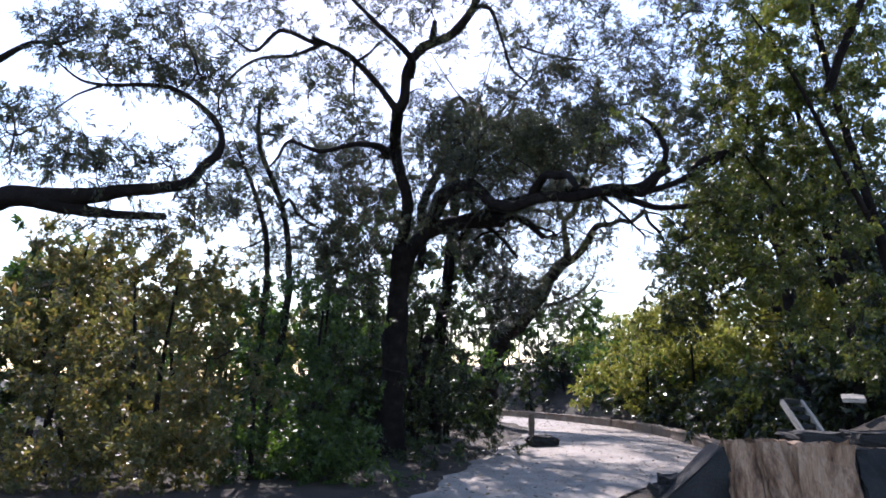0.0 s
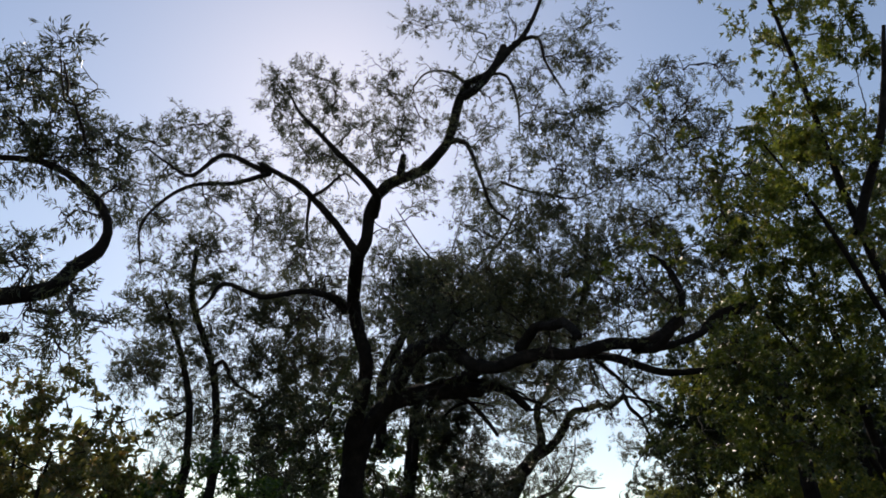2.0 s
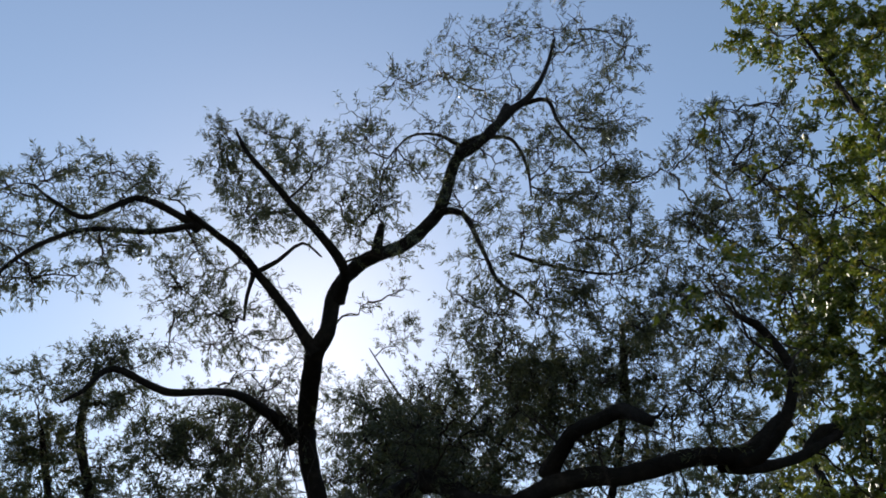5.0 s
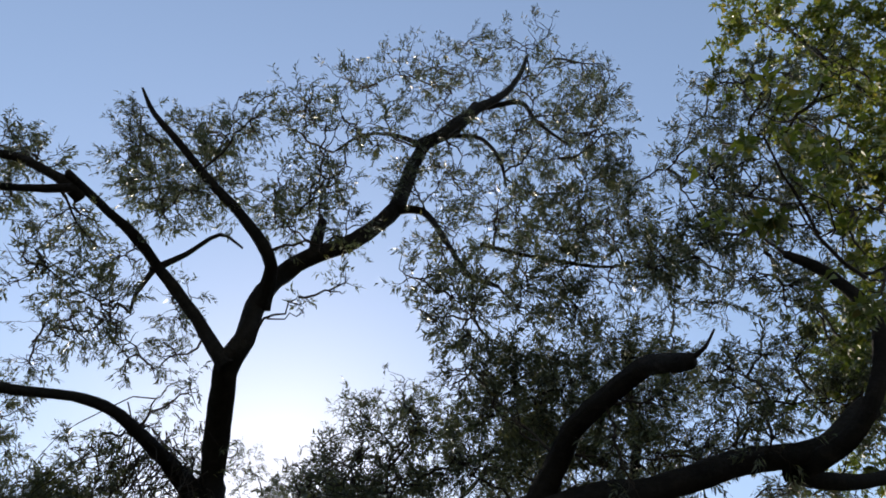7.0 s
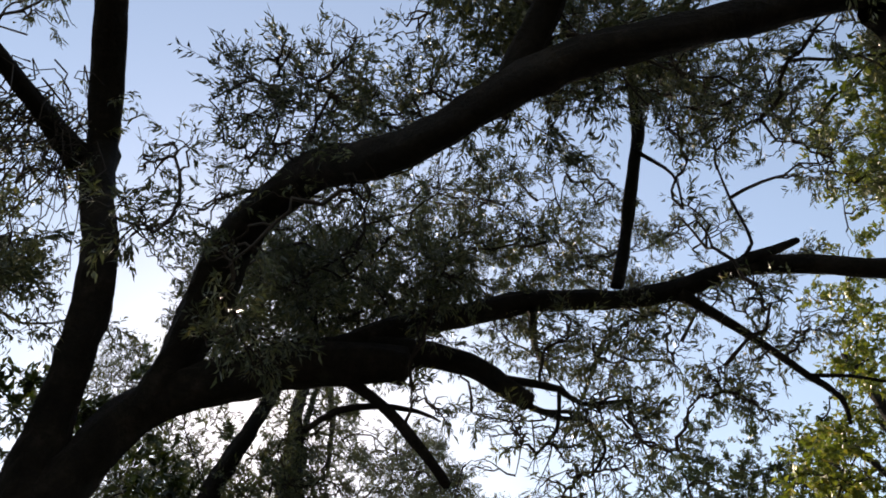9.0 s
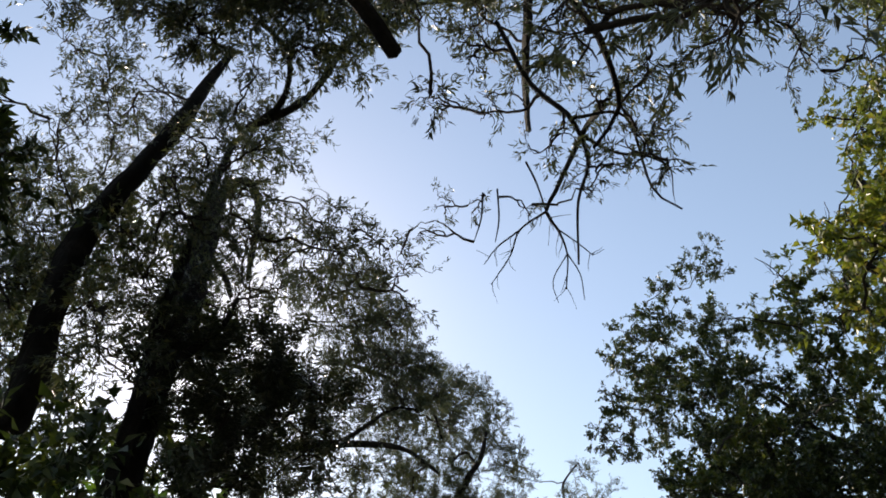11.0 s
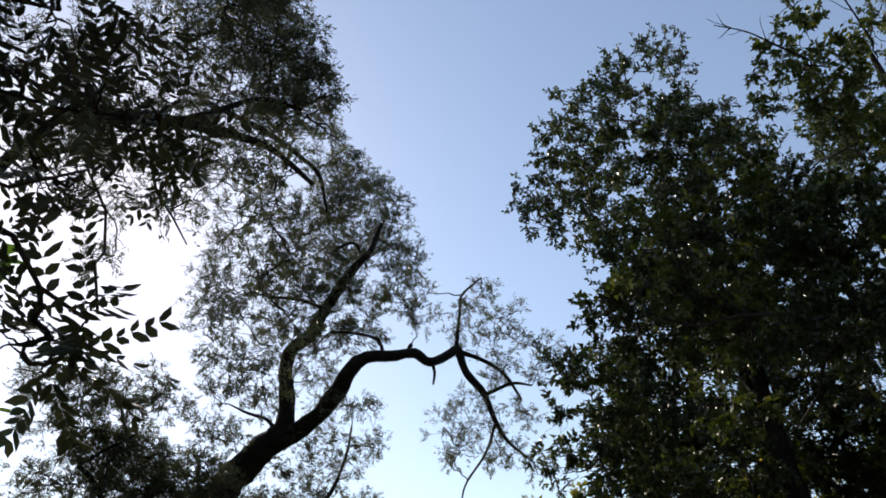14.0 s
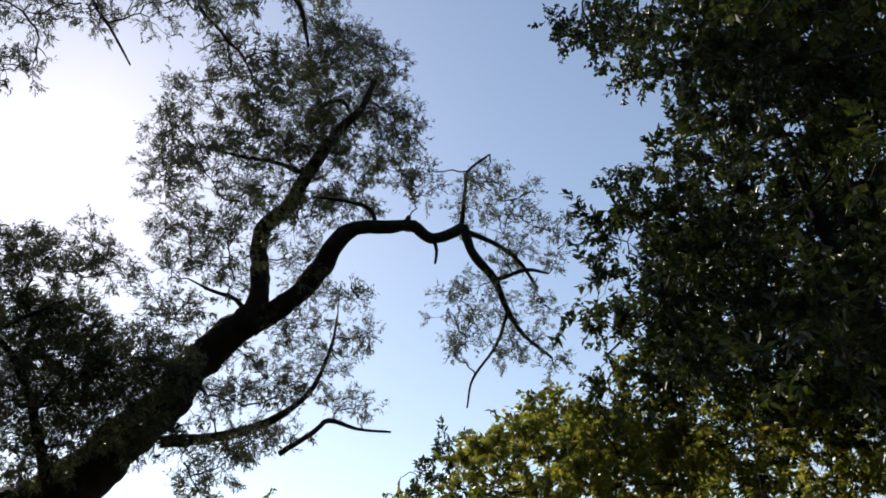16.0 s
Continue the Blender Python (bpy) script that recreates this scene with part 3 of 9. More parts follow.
plant.limb([(1.72, 14.70, 4.63, 0.040), (1.93, 14.66, 4.57, 0.029), (2.16, 14.62, 4.49, 0.025), (2.28, 14.60, 4.37, 0.017), (2.59, 14.55, 4.38, 0.012)], "limb", 8)
plant.limb([(2.16, 14.62, 4.49, 0.016), (2.11, 14.65, 4.21, 0.012), (1.97, 14.68, 4.04, 0.008)], "limb", 5)
plant.limb([(1.94, 14.65, 4.38, 0.022), (2.25, 14.90, 4.49, 0.020), (2.55, 15.20, 4.71, 0.018), (2.75, 15.50, 4.69, 0.013), (2.67, 15.70, 4.59, 0.010)], "limb", 5)
plant.limb([(2.05, 15.30, 4.94, 0.015), (2.43, 15.80, 5.26, 0.017), (2.88, 16.20, 5.57, 0.019), (3.18, 16.60, 5.66, 0.016), (3.20, 16.90, 5.57, 0.012), (3.26, 17.20, 5.22, 0.007)], "limb", 5)
plant.limb([(2.88, 16.20, 5.57, 0.015), (3.38, 16.30, 5.87, 0.011), (3.56, 16.50, 5.37, 0.009), (3.82, 16.60, 5.31, 0.007)], "limb", 5)
plant.limb([(2.03, 14.50, 5.07, 0.030), (2.28, 15.30, 5.49, 0.030), (2.75, 16.50, 6.40, 0.028), (3.20, 17.50, 7.20, 0.026)], "limb", 5)
plant.limb([(4.17, 17.60, 8.03, 0.035), (4.27, 18.20, 8.46, 0.033), (4.23, 18.60, 8.39, 0.031), (4.09, 18.90, 8.08, 0.026), (4.02, 19.10, 7.92, 0.023), (4.18, 19.20, 7.75, 0.017), (4.29, 19.30, 7.47, 0.011), (4.22, 19.35, 6.96, 0.007)], "limb", 8)
plant.limb([(4.02, 19.10, 7.92, 0.017), (3.66, 19.10, 7.54, 0.012), (3.50, 19.10, 7.11, 0.009), (3.25, 19.10, 6.65, 0.005)], "limb", 5)
plant.limb([(3.66, 19.10, 7.54, 0.011), (3.36, 19.10, 7.21, 0.008), (3.19, 19.10, 6.92, 0.005)], "limb", 5)
plant.limb([(4.18, 19.20, 7.75, 0.011), (4.39, 19.20, 7.58, 0.008), (4.56, 19.20, 7.40, 0.006)], "limb", 5)
plant.limb([(4.29, 19.30, 7.47, 0.008), (4.05, 19.30, 7.01, 0.006), (4.07, 19.30, 6.70, 0.004)], "limb", 5)
plant.limb([(4.29, 19.30, 7.47, 0.008), (4.40, 19.30, 7.17, 0.007), (4.39, 19.30, 6.79, 0.004)], "limb", 5)
plant.limb([(4.26, 18.30, 8.40, 0.025), (4.61, 18.30, 8.20, 0.019), (5.01, 18.30, 8.24, 0.017), (5.27, 18.30, 8.09, 0.011), (5.19, 18.30, 7.60, 0.005)], "limb", 5)
plant.limb([(3.54, 18.40, 7.88, 0.013), (3.77, 18.70, 7.90, 0.011), (4.02, 19.10, 7.92, 0.011)], "limb", 5)
plant.limb([(3.01, 18.00, 6.87, 0.011), (2.99, 18.00, 6.45, 0.008), (2.93, 18.00, 6.15, 0.004)], "limb", 5)
plant.limb([(2.86, 18.00, 6.78, 0.011), (2.82, 18.00, 6.43, 0.008), (2.73, 18.00, 6.11, 0.004)], "limb", 5)
plant.limb([(4.11, 19.20, 7.99, 0.006), (4.11, 19.20, 7.90, 0.004), (4.11, 19.20, 7.80, 0.003), (4.12, 19.20, 7.72, 0.002)], "twig", 5)
plant.limb([(4.10, 19.20, 8.01, 0.006), (4.11, 19.20, 7.92, 0.004), (4.13, 19.20, 7.83, 0.003), (4.12, 19.20, 7.73, 0.002)], "twig", 5)
plant.limb([(4.15, 19.20, 6.86, 0.005), (4.10, 19.20, 6.77, 0.004), (4.03, 19.20, 6.69, 0.003), (3.97, 19.20, 6.62, 0.002)], "twig", 5)
plant.limb([(4.19, 19.20, 7.72, 0.005), (4.15, 19.20, 7.57, 0.004), (4.11, 19.20, 7.43, 0.003), (4.10, 19.20, 7.29, 0.002)], "twig", 5)
plant.limb([(4.14, 19.20, 6.85, 0.005), (4.18, 19.20, 6.76, 0.004), (4.20, 19.20, 6.66, 0.003), (4.22, 19.20, 6.55, 0.002)], "twig", 5)
plant.limb([(4.21, 19.20, 7.57, 0.005), (4.18, 19.20, 7.46, 0.004), (4.14, 19.20, 7.37, 0.003), (4.12, 19.20, 7.27, 0.002)], "twig", 5)
plant.limb([(4.13, 19.20, 7.93, 0.005), (4.08, 19.20, 7.77, 0.004), (4.05, 19.20, 7.60, 0.003), (4.02, 19.20, 7.45, 0.002)], "twig", 5)
plant.limb([(4.12, 19.20, 7.94, 0.006), (4.21, 19.20, 7.98, 0.004), (4.30, 19.20, 8.02, 0.003), (4.39, 19.20, 8.05, 0.002)], "twig", 5)
plant.limb([(4.17, 19.20, 7.00, 0.005), (4.14, 19.20, 6.92, 0.004), (4.11, 19.20, 6.84, 0.003), (4.07, 19.20, 6.76, 0.002)], "twig", 5)
plant.limb([(3.97, 19.10, 7.88, 0.005), (3.94, 19.10, 7.79, 0.004), (3.93, 19.10, 7.72, 0.003), (3.90, 19.10, 7.64, 0.002)], "twig", 5)
plant.limb([(3.55, 19.10, 7.23, 0.005), (3.49, 19.10, 7.17, 0.004), (3.43, 19.10, 7.13, 0.003), (3.37, 19.10, 7.10, 0.002)], "twig", 5)
plant.limb([(3.33, 19.10, 6.79, 0.004), (3.32, 19.10, 6.72, 0.003), (3.32, 19.10, 6.64, 0.002), (3.33, 19.10, 6.58, 0.001)], "twig", 5)
plant.limb([(3.90, 19.10, 7.79, 0.005), (3.86, 19.10, 7.67, 0.004), (3.80, 19.10, 7.57, 0.003), (3.74, 19.10, 7.48, 0.002)], "twig", 5)
plant.limb([(3.48, 19.10, 7.07, 0.005), (3.48, 19.10, 6.99, 0.004), (3.50, 19.10, 6.93, 0.003), (3.54, 19.10, 6.89, 0.002)], "twig", 5)
plant.limb([(3.26, 19.10, 6.66, 0.004), (3.26, 19.10, 6.56, 0.003), (3.28, 19.10, 6.49, 0.002), (3.29, 19.10, 6.40, 0.001)], "twig", 5)
plant.limb([(3.54, 19.10, 7.21, 0.005), (3.49, 19.10, 7.15, 0.004), (3.44, 19.10, 7.09, 0.003), (3.40, 19.10, 7.03, 0.002)], "twig", 5)
plant.limb([(3.53, 19.10, 7.41, 0.005), (3.52, 19.10, 7.31, 0.004), (3.52, 19.10, 7.23, 0.002), (3.53, 19.10, 7.16, 0.002)], "twig", 5)
plant.limb([(3.32, 19.10, 7.14, 0.004), (3.32, 19.10, 7.07, 0.003), (3.34, 19.10, 6.99, 0.002), (3.33, 19.10, 6.91, 0.001)], "twig", 5)
plant.limb([(3.26, 19.10, 7.04, 0.004), (3.21, 19.10, 7.07, 0.003), (3.16, 19.10, 7.10, 0.002), (3.11, 19.10, 7.12, 0.001)], "twig", 5)
plant.limb([(3.35, 19.10, 7.19, 0.004), (3.33, 19.10, 7.09, 0.003), (3.33, 19.10, 7.00, 0.002), (3.33, 19.10, 6.92, 0.001)], "twig", 5)
plant.limb([(4.53, 19.20, 7.44, 0.005), (4.50, 19.20, 7.34, 0.004), (4.47, 19.20, 7.24, 0.003), (4.46, 19.20, 7.15, 0.002)], "twig", 5)
plant.limb([(4.55, 19.20, 7.41, 0.005), (4.61, 19.20, 7.44, 0.004), (4.67, 19.20, 7.49, 0.003), (4.73, 19.20, 7.54, 0.002)], "twig", 5)
plant.limb([(4.34, 19.20, 7.62, 0.005), (4.35, 19.20, 7.56, 0.004), (4.35, 19.20, 7.49, 0.003), (4.35, 19.20, 7.43, 0.002)], "twig", 5)
plant.limb([(4.55, 19.20, 7.42, 0.005), (4.60, 19.20, 7.47, 0.004), (4.66, 19.20, 7.51, 0.003), (4.71, 19.20, 7.57, 0.002)], "twig", 5)
plant.limb([(5.22, 18.30, 8.12, 0.005), (5.17, 18.30, 7.97, 0.004), (5.14, 18.30, 7.85, 0.003), (5.11, 18.30, 7.71, 0.002)], "twig", 5)
plant.limb([(5.22, 18.30, 8.11, 0.005), (5.22, 18.30, 8.01, 0.004), (5.21, 18.30, 7.90, 0.003), (5.22, 18.30, 7.81, 0.002)], "twig", 5)
plant.limb([(5.20, 18.30, 7.67, 0.005), (5.19, 18.30, 7.59, 0.004), (5.18, 18.30, 7.50, 0.003), (5.17, 18.30, 7.43, 0.002)], "twig", 5)
plant.limb([(5.22, 18.30, 8.11, 0.005), (5.31, 18.30, 8.22, 0.004), (5.40, 18.30, 8.31, 0.003), (5.50, 18.30, 8.41, 0.002)], "twig", 5)
plant.limb([(5.23, 18.30, 8.10, 0.005), (5.24, 18.30, 8.04, 0.004), (5.23, 18.30, 7.95, 0.003), (5.22, 18.30, 7.87, 0.002)], "twig", 5)
plant.crown(1.88, 18.11, 6.01, 0.15, 0.25)
plant.crown(2.1, 18.22, 6.07, 0.14, 0.25)
plant.crown(2.27, 18.15, 6.25, 0.14, 0.25)
plant.crown(2.54, 18.27, 6.79, 0.16, 0.25)
plant.crown(1.64, 18.19, 6.22, 0.16, 0.25)
plant.crown(4.13, 18.13, 7.25, 0.15, 0.25)
plant.crown(4.73, 18.24, 7.97, 0.16, 0.406)
plant.crown(3.37, 18.17, 6.78, 0.13, 0.25)
plant.crown(2.87, 18.26, 6.86, 0.11, 0.25)
plant.crown(0.08, 13.29, 5.52, 0.361, 0.416)
plant.crown(0.6, 13.68, 6.06, 0.57, 0.366)
plant.crown(0.34, 13.44, 5.15, 0.49, 0.308)
plant.crown(0.96, 13.83, 5.48, 0.56, 0.181)
plant.crown(1.29, 13.58, 6.04, 0.56, 0.608)
plant.crown(0.83, 13.4, 4.81, 0.41, 0.181)
plant.crown(1.72, 12.58, 5.72, 0.52, 1.23)
plant.crown(2.39, 12.98, 6.09, 0.54, 1.05)
plant.crown(2.93, 12.75, 6.1, 0.326, 0.474)
plant.crown(3.23, 13.07, 5.8, 0.42, 0.351)
plant.crown(1.58, 12.88, 5.16, 0.48, 0.575)
plant.crown(2.18, 12.66, 5.18, 0.47, 0.575)
plant.crown(2.84, 13, 5.41, 0.41, 0.312)
plant.crown(2.56, 12.82, 6.49, 0.38, 0.616)
plant.crown(2.14, 12.92, 7.12, 0.3, 0.632)
plant.crown(2.67, 13.14, 7.03, 0.3, 0.696)
plant.crown(2.77, 13.01, 6.29, 0.27, 0.295)
plant.crown(2.33, 13.22, 6.39, 0.28, 0.589)
plant.crown(1.88, 13.09, 6.59, 0.25, 0.696)
plant.crown(1.47, 12.97, 5.83, 0.25, 0.589)
plant.crown(0.66, 13.06, 5.62, 0.2, 0.265)
plant.crown(1.92, 13.23, 5.73, 0.25, 0.436)
plant.crown(2.3, 13.12, 5.65, 0.2, 0.436)
plant.crown(3.3, 12.99, 7.42, 0.202, 0.425)
plant.crown(4.05, 13.21, 8.62, 0.239, 0.408)
plant.crown(3.71, 13.07, 8.72, 0.26, 0.408)
plant.crown(1.43, 12.97, 6.42, 0.22, 0.514)
plant.crown(1.05, 13.13, 6.28, 0.17, 0.242)
plant.crown(0.32, 13.05, 5.53, 0.145, 0.302)
plant.crown(0.59, 13.2, 5.35, 0.21, 0.265)
plant.crown(1.22, 13.1, 5.3, 0.178, 0.442)
plant.crown(4.29, 12.97, 8.19, 0.238, 0.408)
plant.crown(3.57, 13.13, 6.25, 0.23, 0.266)
plant.crown(0.31, 13.45, 6.14, 0.204, 0.0968)
plant.crown(0.63, 13.64, 6.74, 0.23, 0.0746)
plant.crown(0.17, 13.7, 5.89, 0.23, 0.152)
plant.crown(0.6, 13.59, 5.81, 0.25, 0.176)
plant.crown(1.05, 13.48, 5.73, 0.196, 0.176)
plant.crown(-0.07, 13.65, 5.56, 0.17, 0.336)
plant.crown(-0.27, 13.56, 5.23, 0.17, 0.225)
plant.crown(0.16, 13.72, 5.37, 0.24, 0.202)
plant.crown(-0.38, 13.61, 5.06, 0.17, 0.225)
plant.crown(0.48, 13.54, 5.27, 0.15, 0.129)
plant.crown(1.04, 12.27, 5.65, 0.2, 1.58)
plant.crown(1.41, 12.43, 5.82, 0.23, 1.38)
plant.crown(1.24, 12.34, 5.26, 0.17, 1.38)
plant.crown(1.17, 12.49, 6.63, 0.22, 0.585)
plant.crown(1.58, 12.39, 6.52, 0.26, 0.936)
plant.crown(1.98, 12.25, 7.01, 0.29, 0.936)
plant.crown(1.89, 12.49, 8.31, 0.38, 0.936)
plant.crown(2.49, 12.32, 8.47, 0.39, 1.15)
plant.crown(2.47, 12.43, 10.05, 0.46, 0.663)
plant.crown(1.74, 12.23, 8.98, 0.29, 0.663)
plant.crown(1.81, 11.81, 4.56, 0.14, 0.211)
plant.crown(2.15, 11.92, 4.99, 0.16, 0.385)
plant.crown(1.86, 11.95, 4.38, 0.12, 0.106)
plant.crown(2.79, 11.89, 5.3, 0.128, 0.593)
plant.crown(3.04, 11.81, 5.48, 0.17, 0.593)
plant.crown(3.43, 11.95, 6.5, 0.21, 0.454)
plant.crown(3.55, 11.86, 6.15, 0.2, 1.33)
plant.crown(2.73, 11.08, 6.03, 0.2, 0.768)
plant.crown(3.34, 11.23, 6.82, 0.23, 0.653)
plant.crown(2.45, 11.14, 5.73, 0.19, 2.16)
plant.crown(3.12, 11.28, 6.1, 0.19, 0.96)
plant.crown(2.13, 11.19, 5.51, 0.16, 2.16)
plant.crown(2.93, 11.12, 6.83, 0.16, 0.653)
plant.crown(3.46, 11.3, 7.99, 0.238, 0.794)
plant.crown(3.81, 11.13, 7.79, 0.37, 0.794)
plant.crown(4.23, 11.4, 7.52, 0.36, 0.476)
plant.crown(3.41, 11.24, 7.19, 0.38, 0.476)
plant.crown(3.73, 11.07, 6.65, 0.35, 0.476)
plant.crown(3.02, 11.33, 6.96, 0.34, 0.476)
plant.crown(3.42, 11.19, 6.28, 0.29, 0.667)
plant.crown(4.1, 11.41, 6.7, 0.3, 0.417)
plant.crown(3.02, 12.42, 8.98, 0.238, 0.768)
plant.crown(3.22, 12.49, 7.64, 0.22, 1.13)
plant.crown(2.88, 12.65, 7.45, 0.21, 0.527)
plant.crown(3.91, 12.55, 8.46, 0.24, 0.678)
plant.crown(2.16, 12.7, 6.95, 0.2, 1.04)
plant.crown(2.67, 12.62, 8, 0.22, 0.39)
plant.crown(4.4, 12.52, 8.49, 0.21, 0.678)
plant.crown(3.33, 12.66, 7.15, 0.13, 0.425)
plant.crown(1.43, 15.64, 7, 0.25, 0.771)
plant.crown(2.01, 15.84, 7.44, 0.27, 1.33)
plant.crown(2.55, 15.71, 7.54, 0.27, 0.658)
plant.crown(3.26, 15.92, 8.04, 0.29, 0.878)
plant.crown(1.77, 15.79, 6.56, 0.22, 1.14)
plant.crown(2.33, 15.69, 6.74, 0.22, 1.54)
plant.crown(3.03, 15.87, 7.22, 0.27, 1.54)
plant.crown(3.69, 15.74, 7.51, 0.28, 0.878)
plant.crown(4.42, 15.95, 8.01, 0.3, 0.527)
plant.crown(4.96, 15.82, 8.11, 0.27, 0.527)
plant.crown(3.45, 15.72, 6.34, 0.22, 1.14)
plant.crown(4.18, 15.88, 6.69, 0.23, 0.65)
plant.crown(4.85, 15.78, 6.96, 0.24, 0.65)
plant.crown(5.44, 15.66, 7.41, 0.25, 0.878)
plant.crown(4.71, 15.84, 6.26, 0.22, 0.5)
plant.crown(5.37, 15.74, 6.5, 0.23, 0.5)
plant.crown(2.19, 15.9, 6.13, 0.21, 1.14)
plant.crown(2.68, 15.8, 5.95, 0.19, 0.875)
plant.crown(1.12, 14.73, 6.01, 0.26, 0.347)
plant.crown(0.79, 14.94, 5.8, 0.26, 1.6)
plant.crown(1.39, 14.82, 5.74, 0.24, 1.6)
plant.crown(1.81, 15.01, 6.36, 0.26, 0.885)
plant.crown(2.19, 14.89, 6.49, 0.29, 0.593)
plant.crown(2.52, 14.76, 6.95, 0.28, 0.327)
plant.crown(2.21, 14.97, 7.48, 0.3, 0.442)
plant.crown(1.72, 14.84, 6.94, 0.28, 0.663)
plant.crown(3.04, 15.05, 7.94, 0.29, 0.436)
plant.crown(2.53, 14.92, 6.42, 0.24, 0.593)
plant.crown(2.67, 14.83, 5.97, 0.18, 1.02)
plant.crown(1.15, 14.96, 5.49, 0.17, 1.6)
plant.crown(0.52, 14.88, 5.96, 0.22, 0.692)
plant.crown(2.3, 14.49, 4.86, 0.19, 0.875)
plant.crown(2.7, 14.63, 5.09, 0.2, 0.875)
plant.crown(2.98, 14.54, 5.14, 0.18, 0.5)
plant.crown(2.11, 14.66, 4.86, 0.15, 0.875)
plant.crown(2.54, 14.59, 4.73, 0.19, 0.875)
plant.crown(1.78, 14.53, 4.09, 0.15, 0.625)
plant.crown(2.39, 14.65, 4.31, 0.19, 0.625)
plant.crown(2.58, 14.56, 4.17, 0.19, 0.625)
plant.crown(2.78, 14.68, 4.11, 0.15, 0.5)
plant.crown(2.16, 14.61, 4.02, 0.16, 0.5)
plant.crown(2.41, 14.54, 3.88, 0.14, 0.5)
plant.crown(1.27, 14.64, 4.39, 0.1, 0.5)
plant.crown(1.4, 14.59, 4.24, 0.1, 0.5)
plant.crown(2.84, 13.39, 5.94, 0.17, 0.242)
plant.crown(2.93, 13.52, 5.52, 0.15, 0.195)
plant.crown(2.94, 13.44, 6.74, 0.17, 0.327)
plant.crown(2.71, 13.56, 4.99, 0.13, 0.5)
plant.crown(3.03, 14.3, 4.43, 0.15, 0.75)
plant.crown(3.25, 14.42, 4.41, 0.14, 0.75)
plant.crown(2.94, 14.37, 4.3, 0.1, 0.75)
plant.crown(3.52, 14.45, 4.7, 0.13, 0.75)
plant.crown(3.85, 14.39, 4.87, 0.15, 0.75)
plant.crown(3.28, 14.34, 4.18, 0.12, 0.75)
plant.crown(3.52, 13.46, 6.04, 0.22, 0.289)
plant.crown(3.95, 13.63, 6.16, 0.21, 0.289)
plant.crown(4.07, 13.53, 6.69, 0.22, 0.326)
plant.crown(3.48, 13.68, 6.15, 0.19, 0.289)
plant.crown(4.05, 13.59, 7.2, 0.21, 0.326)
plant.crown(3.9, 13.51, 5.67, 0.17, 0.214)
plant.crown(3.14, 13.63, 4.34, 0.14, 0.55)
plant.crown(3, 13.58, 4.4, 0.11, 0.55)
plant.crown(2.57, 16.08, 5.81, 0.19, 0.525)
plant.crown(2.91, 16.23, 6.23, 0.18, 0.525)
plant.crown(3.08, 16.14, 5.81, 0.2, 0.525)
plant.crown(2.74, 16.27, 5.41, 0.17, 0.42)
plant.crown(2.9, 16.19, 5.03, 0.16, 0.42)
plant.crown(3.17, 16.11, 5.25, 0.18, 0.42)
plant.crown(3.61, 16.25, 5.75, 0.2, 0.525)
plant.crown(3.5, 16.17, 5.28, 0.16, 0.42)
plant.crown(3.32, 16.29, 6.02, 0.18, 0.525)
plant.crown(2.01, 16.21, 5.5, 0.19, 0.42)
plant.crown(2.28, 16.14, 5.41, 0.14, 0.42)
plant.crown(3.59, 16.27, 6.39, 0.19, 0.735)
plant.limb([(-0.93, 15.25, 3.55, 0.140), (-0.93, 15.14, 3.95, 0.140), (-0.88, 14.95, 4.35, 0.120), (-0.78, 14.60, 4.75, 0.112), (-0.76, 14.30, 5.10, 0.108), (-0.90, 14.22, 5.60, 0.108), (-0.98, 14.15, 6.05, 0.110), (-0.94, 13.70, 6.28, 0.105), (-0.85, 13.15, 6.42, 0.100), (-0.74, 13.00, 6.59, 0.092), (-0.69, 12.94, 7.08, 0.093), (-0.48, 12.85, 7.47, 0.088), (-0.21, 12.72, 7.56, 0.084), (0.12, 12.60, 7.69, 0.080), (0.48, 12.48, 8.14, 0.079), (0.61, 12.35, 8.72, 0.072), (0.78, 12.15, 9.05, 0.063), (1.08, 12.00, 9.14, 0.057), (1.32, 11.90, 9.62, 0.054)], "limb", 16)
plant.limb([(0.67, 12.00, 8.65, 0.066), (0.96, 11.90, 8.86, 0.063), (1.32, 11.83, 9.38, 0.057), (1.65, 11.80, 9.80, 0.043), (1.91, 11.80, 10.47, 0.032), (2.10, 11.80, 11.20, 0.021)], "limb", 8)
plant.limb([(-0.68, 12.94, 7.00, 0.080), (-0.62, 12.65, 7.10, 0.062), (-0.64, 12.42, 7.14, 0.058), (-0.90, 12.15, 7.32, 0.050), (-1.20, 11.95, 7.52, 0.042), (-1.50, 11.70, 7.72, 0.034), (-1.74, 11.53, 7.90, 0.024), (-1.90, 11.40, 8.15, 0.010)], "limb", 8)
plant.limb([(-0.87, 13.10, 6.36, 0.080), (-1.08, 13.00, 6.62, 0.062), (-1.35, 12.85, 6.92, 0.056), (-1.63, 12.62, 7.14, 0.050), (-1.82, 12.35, 7.20, 0.046), (-2.00, 12.14, 7.20, 0.040), (-2.26, 11.78, 7.17, 0.034)], "limb", 8)
plant.limb([(-2.17, 12.00, 7.14, 0.055), (-2.36, 11.80, 7.14, 0.041), (-2.80, 11.70, 7.25, 0.035), (-3.15, 11.60, 6.83, 0.027), (-3.50, 11.60, 7.01, 0.018), (-3.81, 11.60, 7.24, 0.012)], "limb", 8)
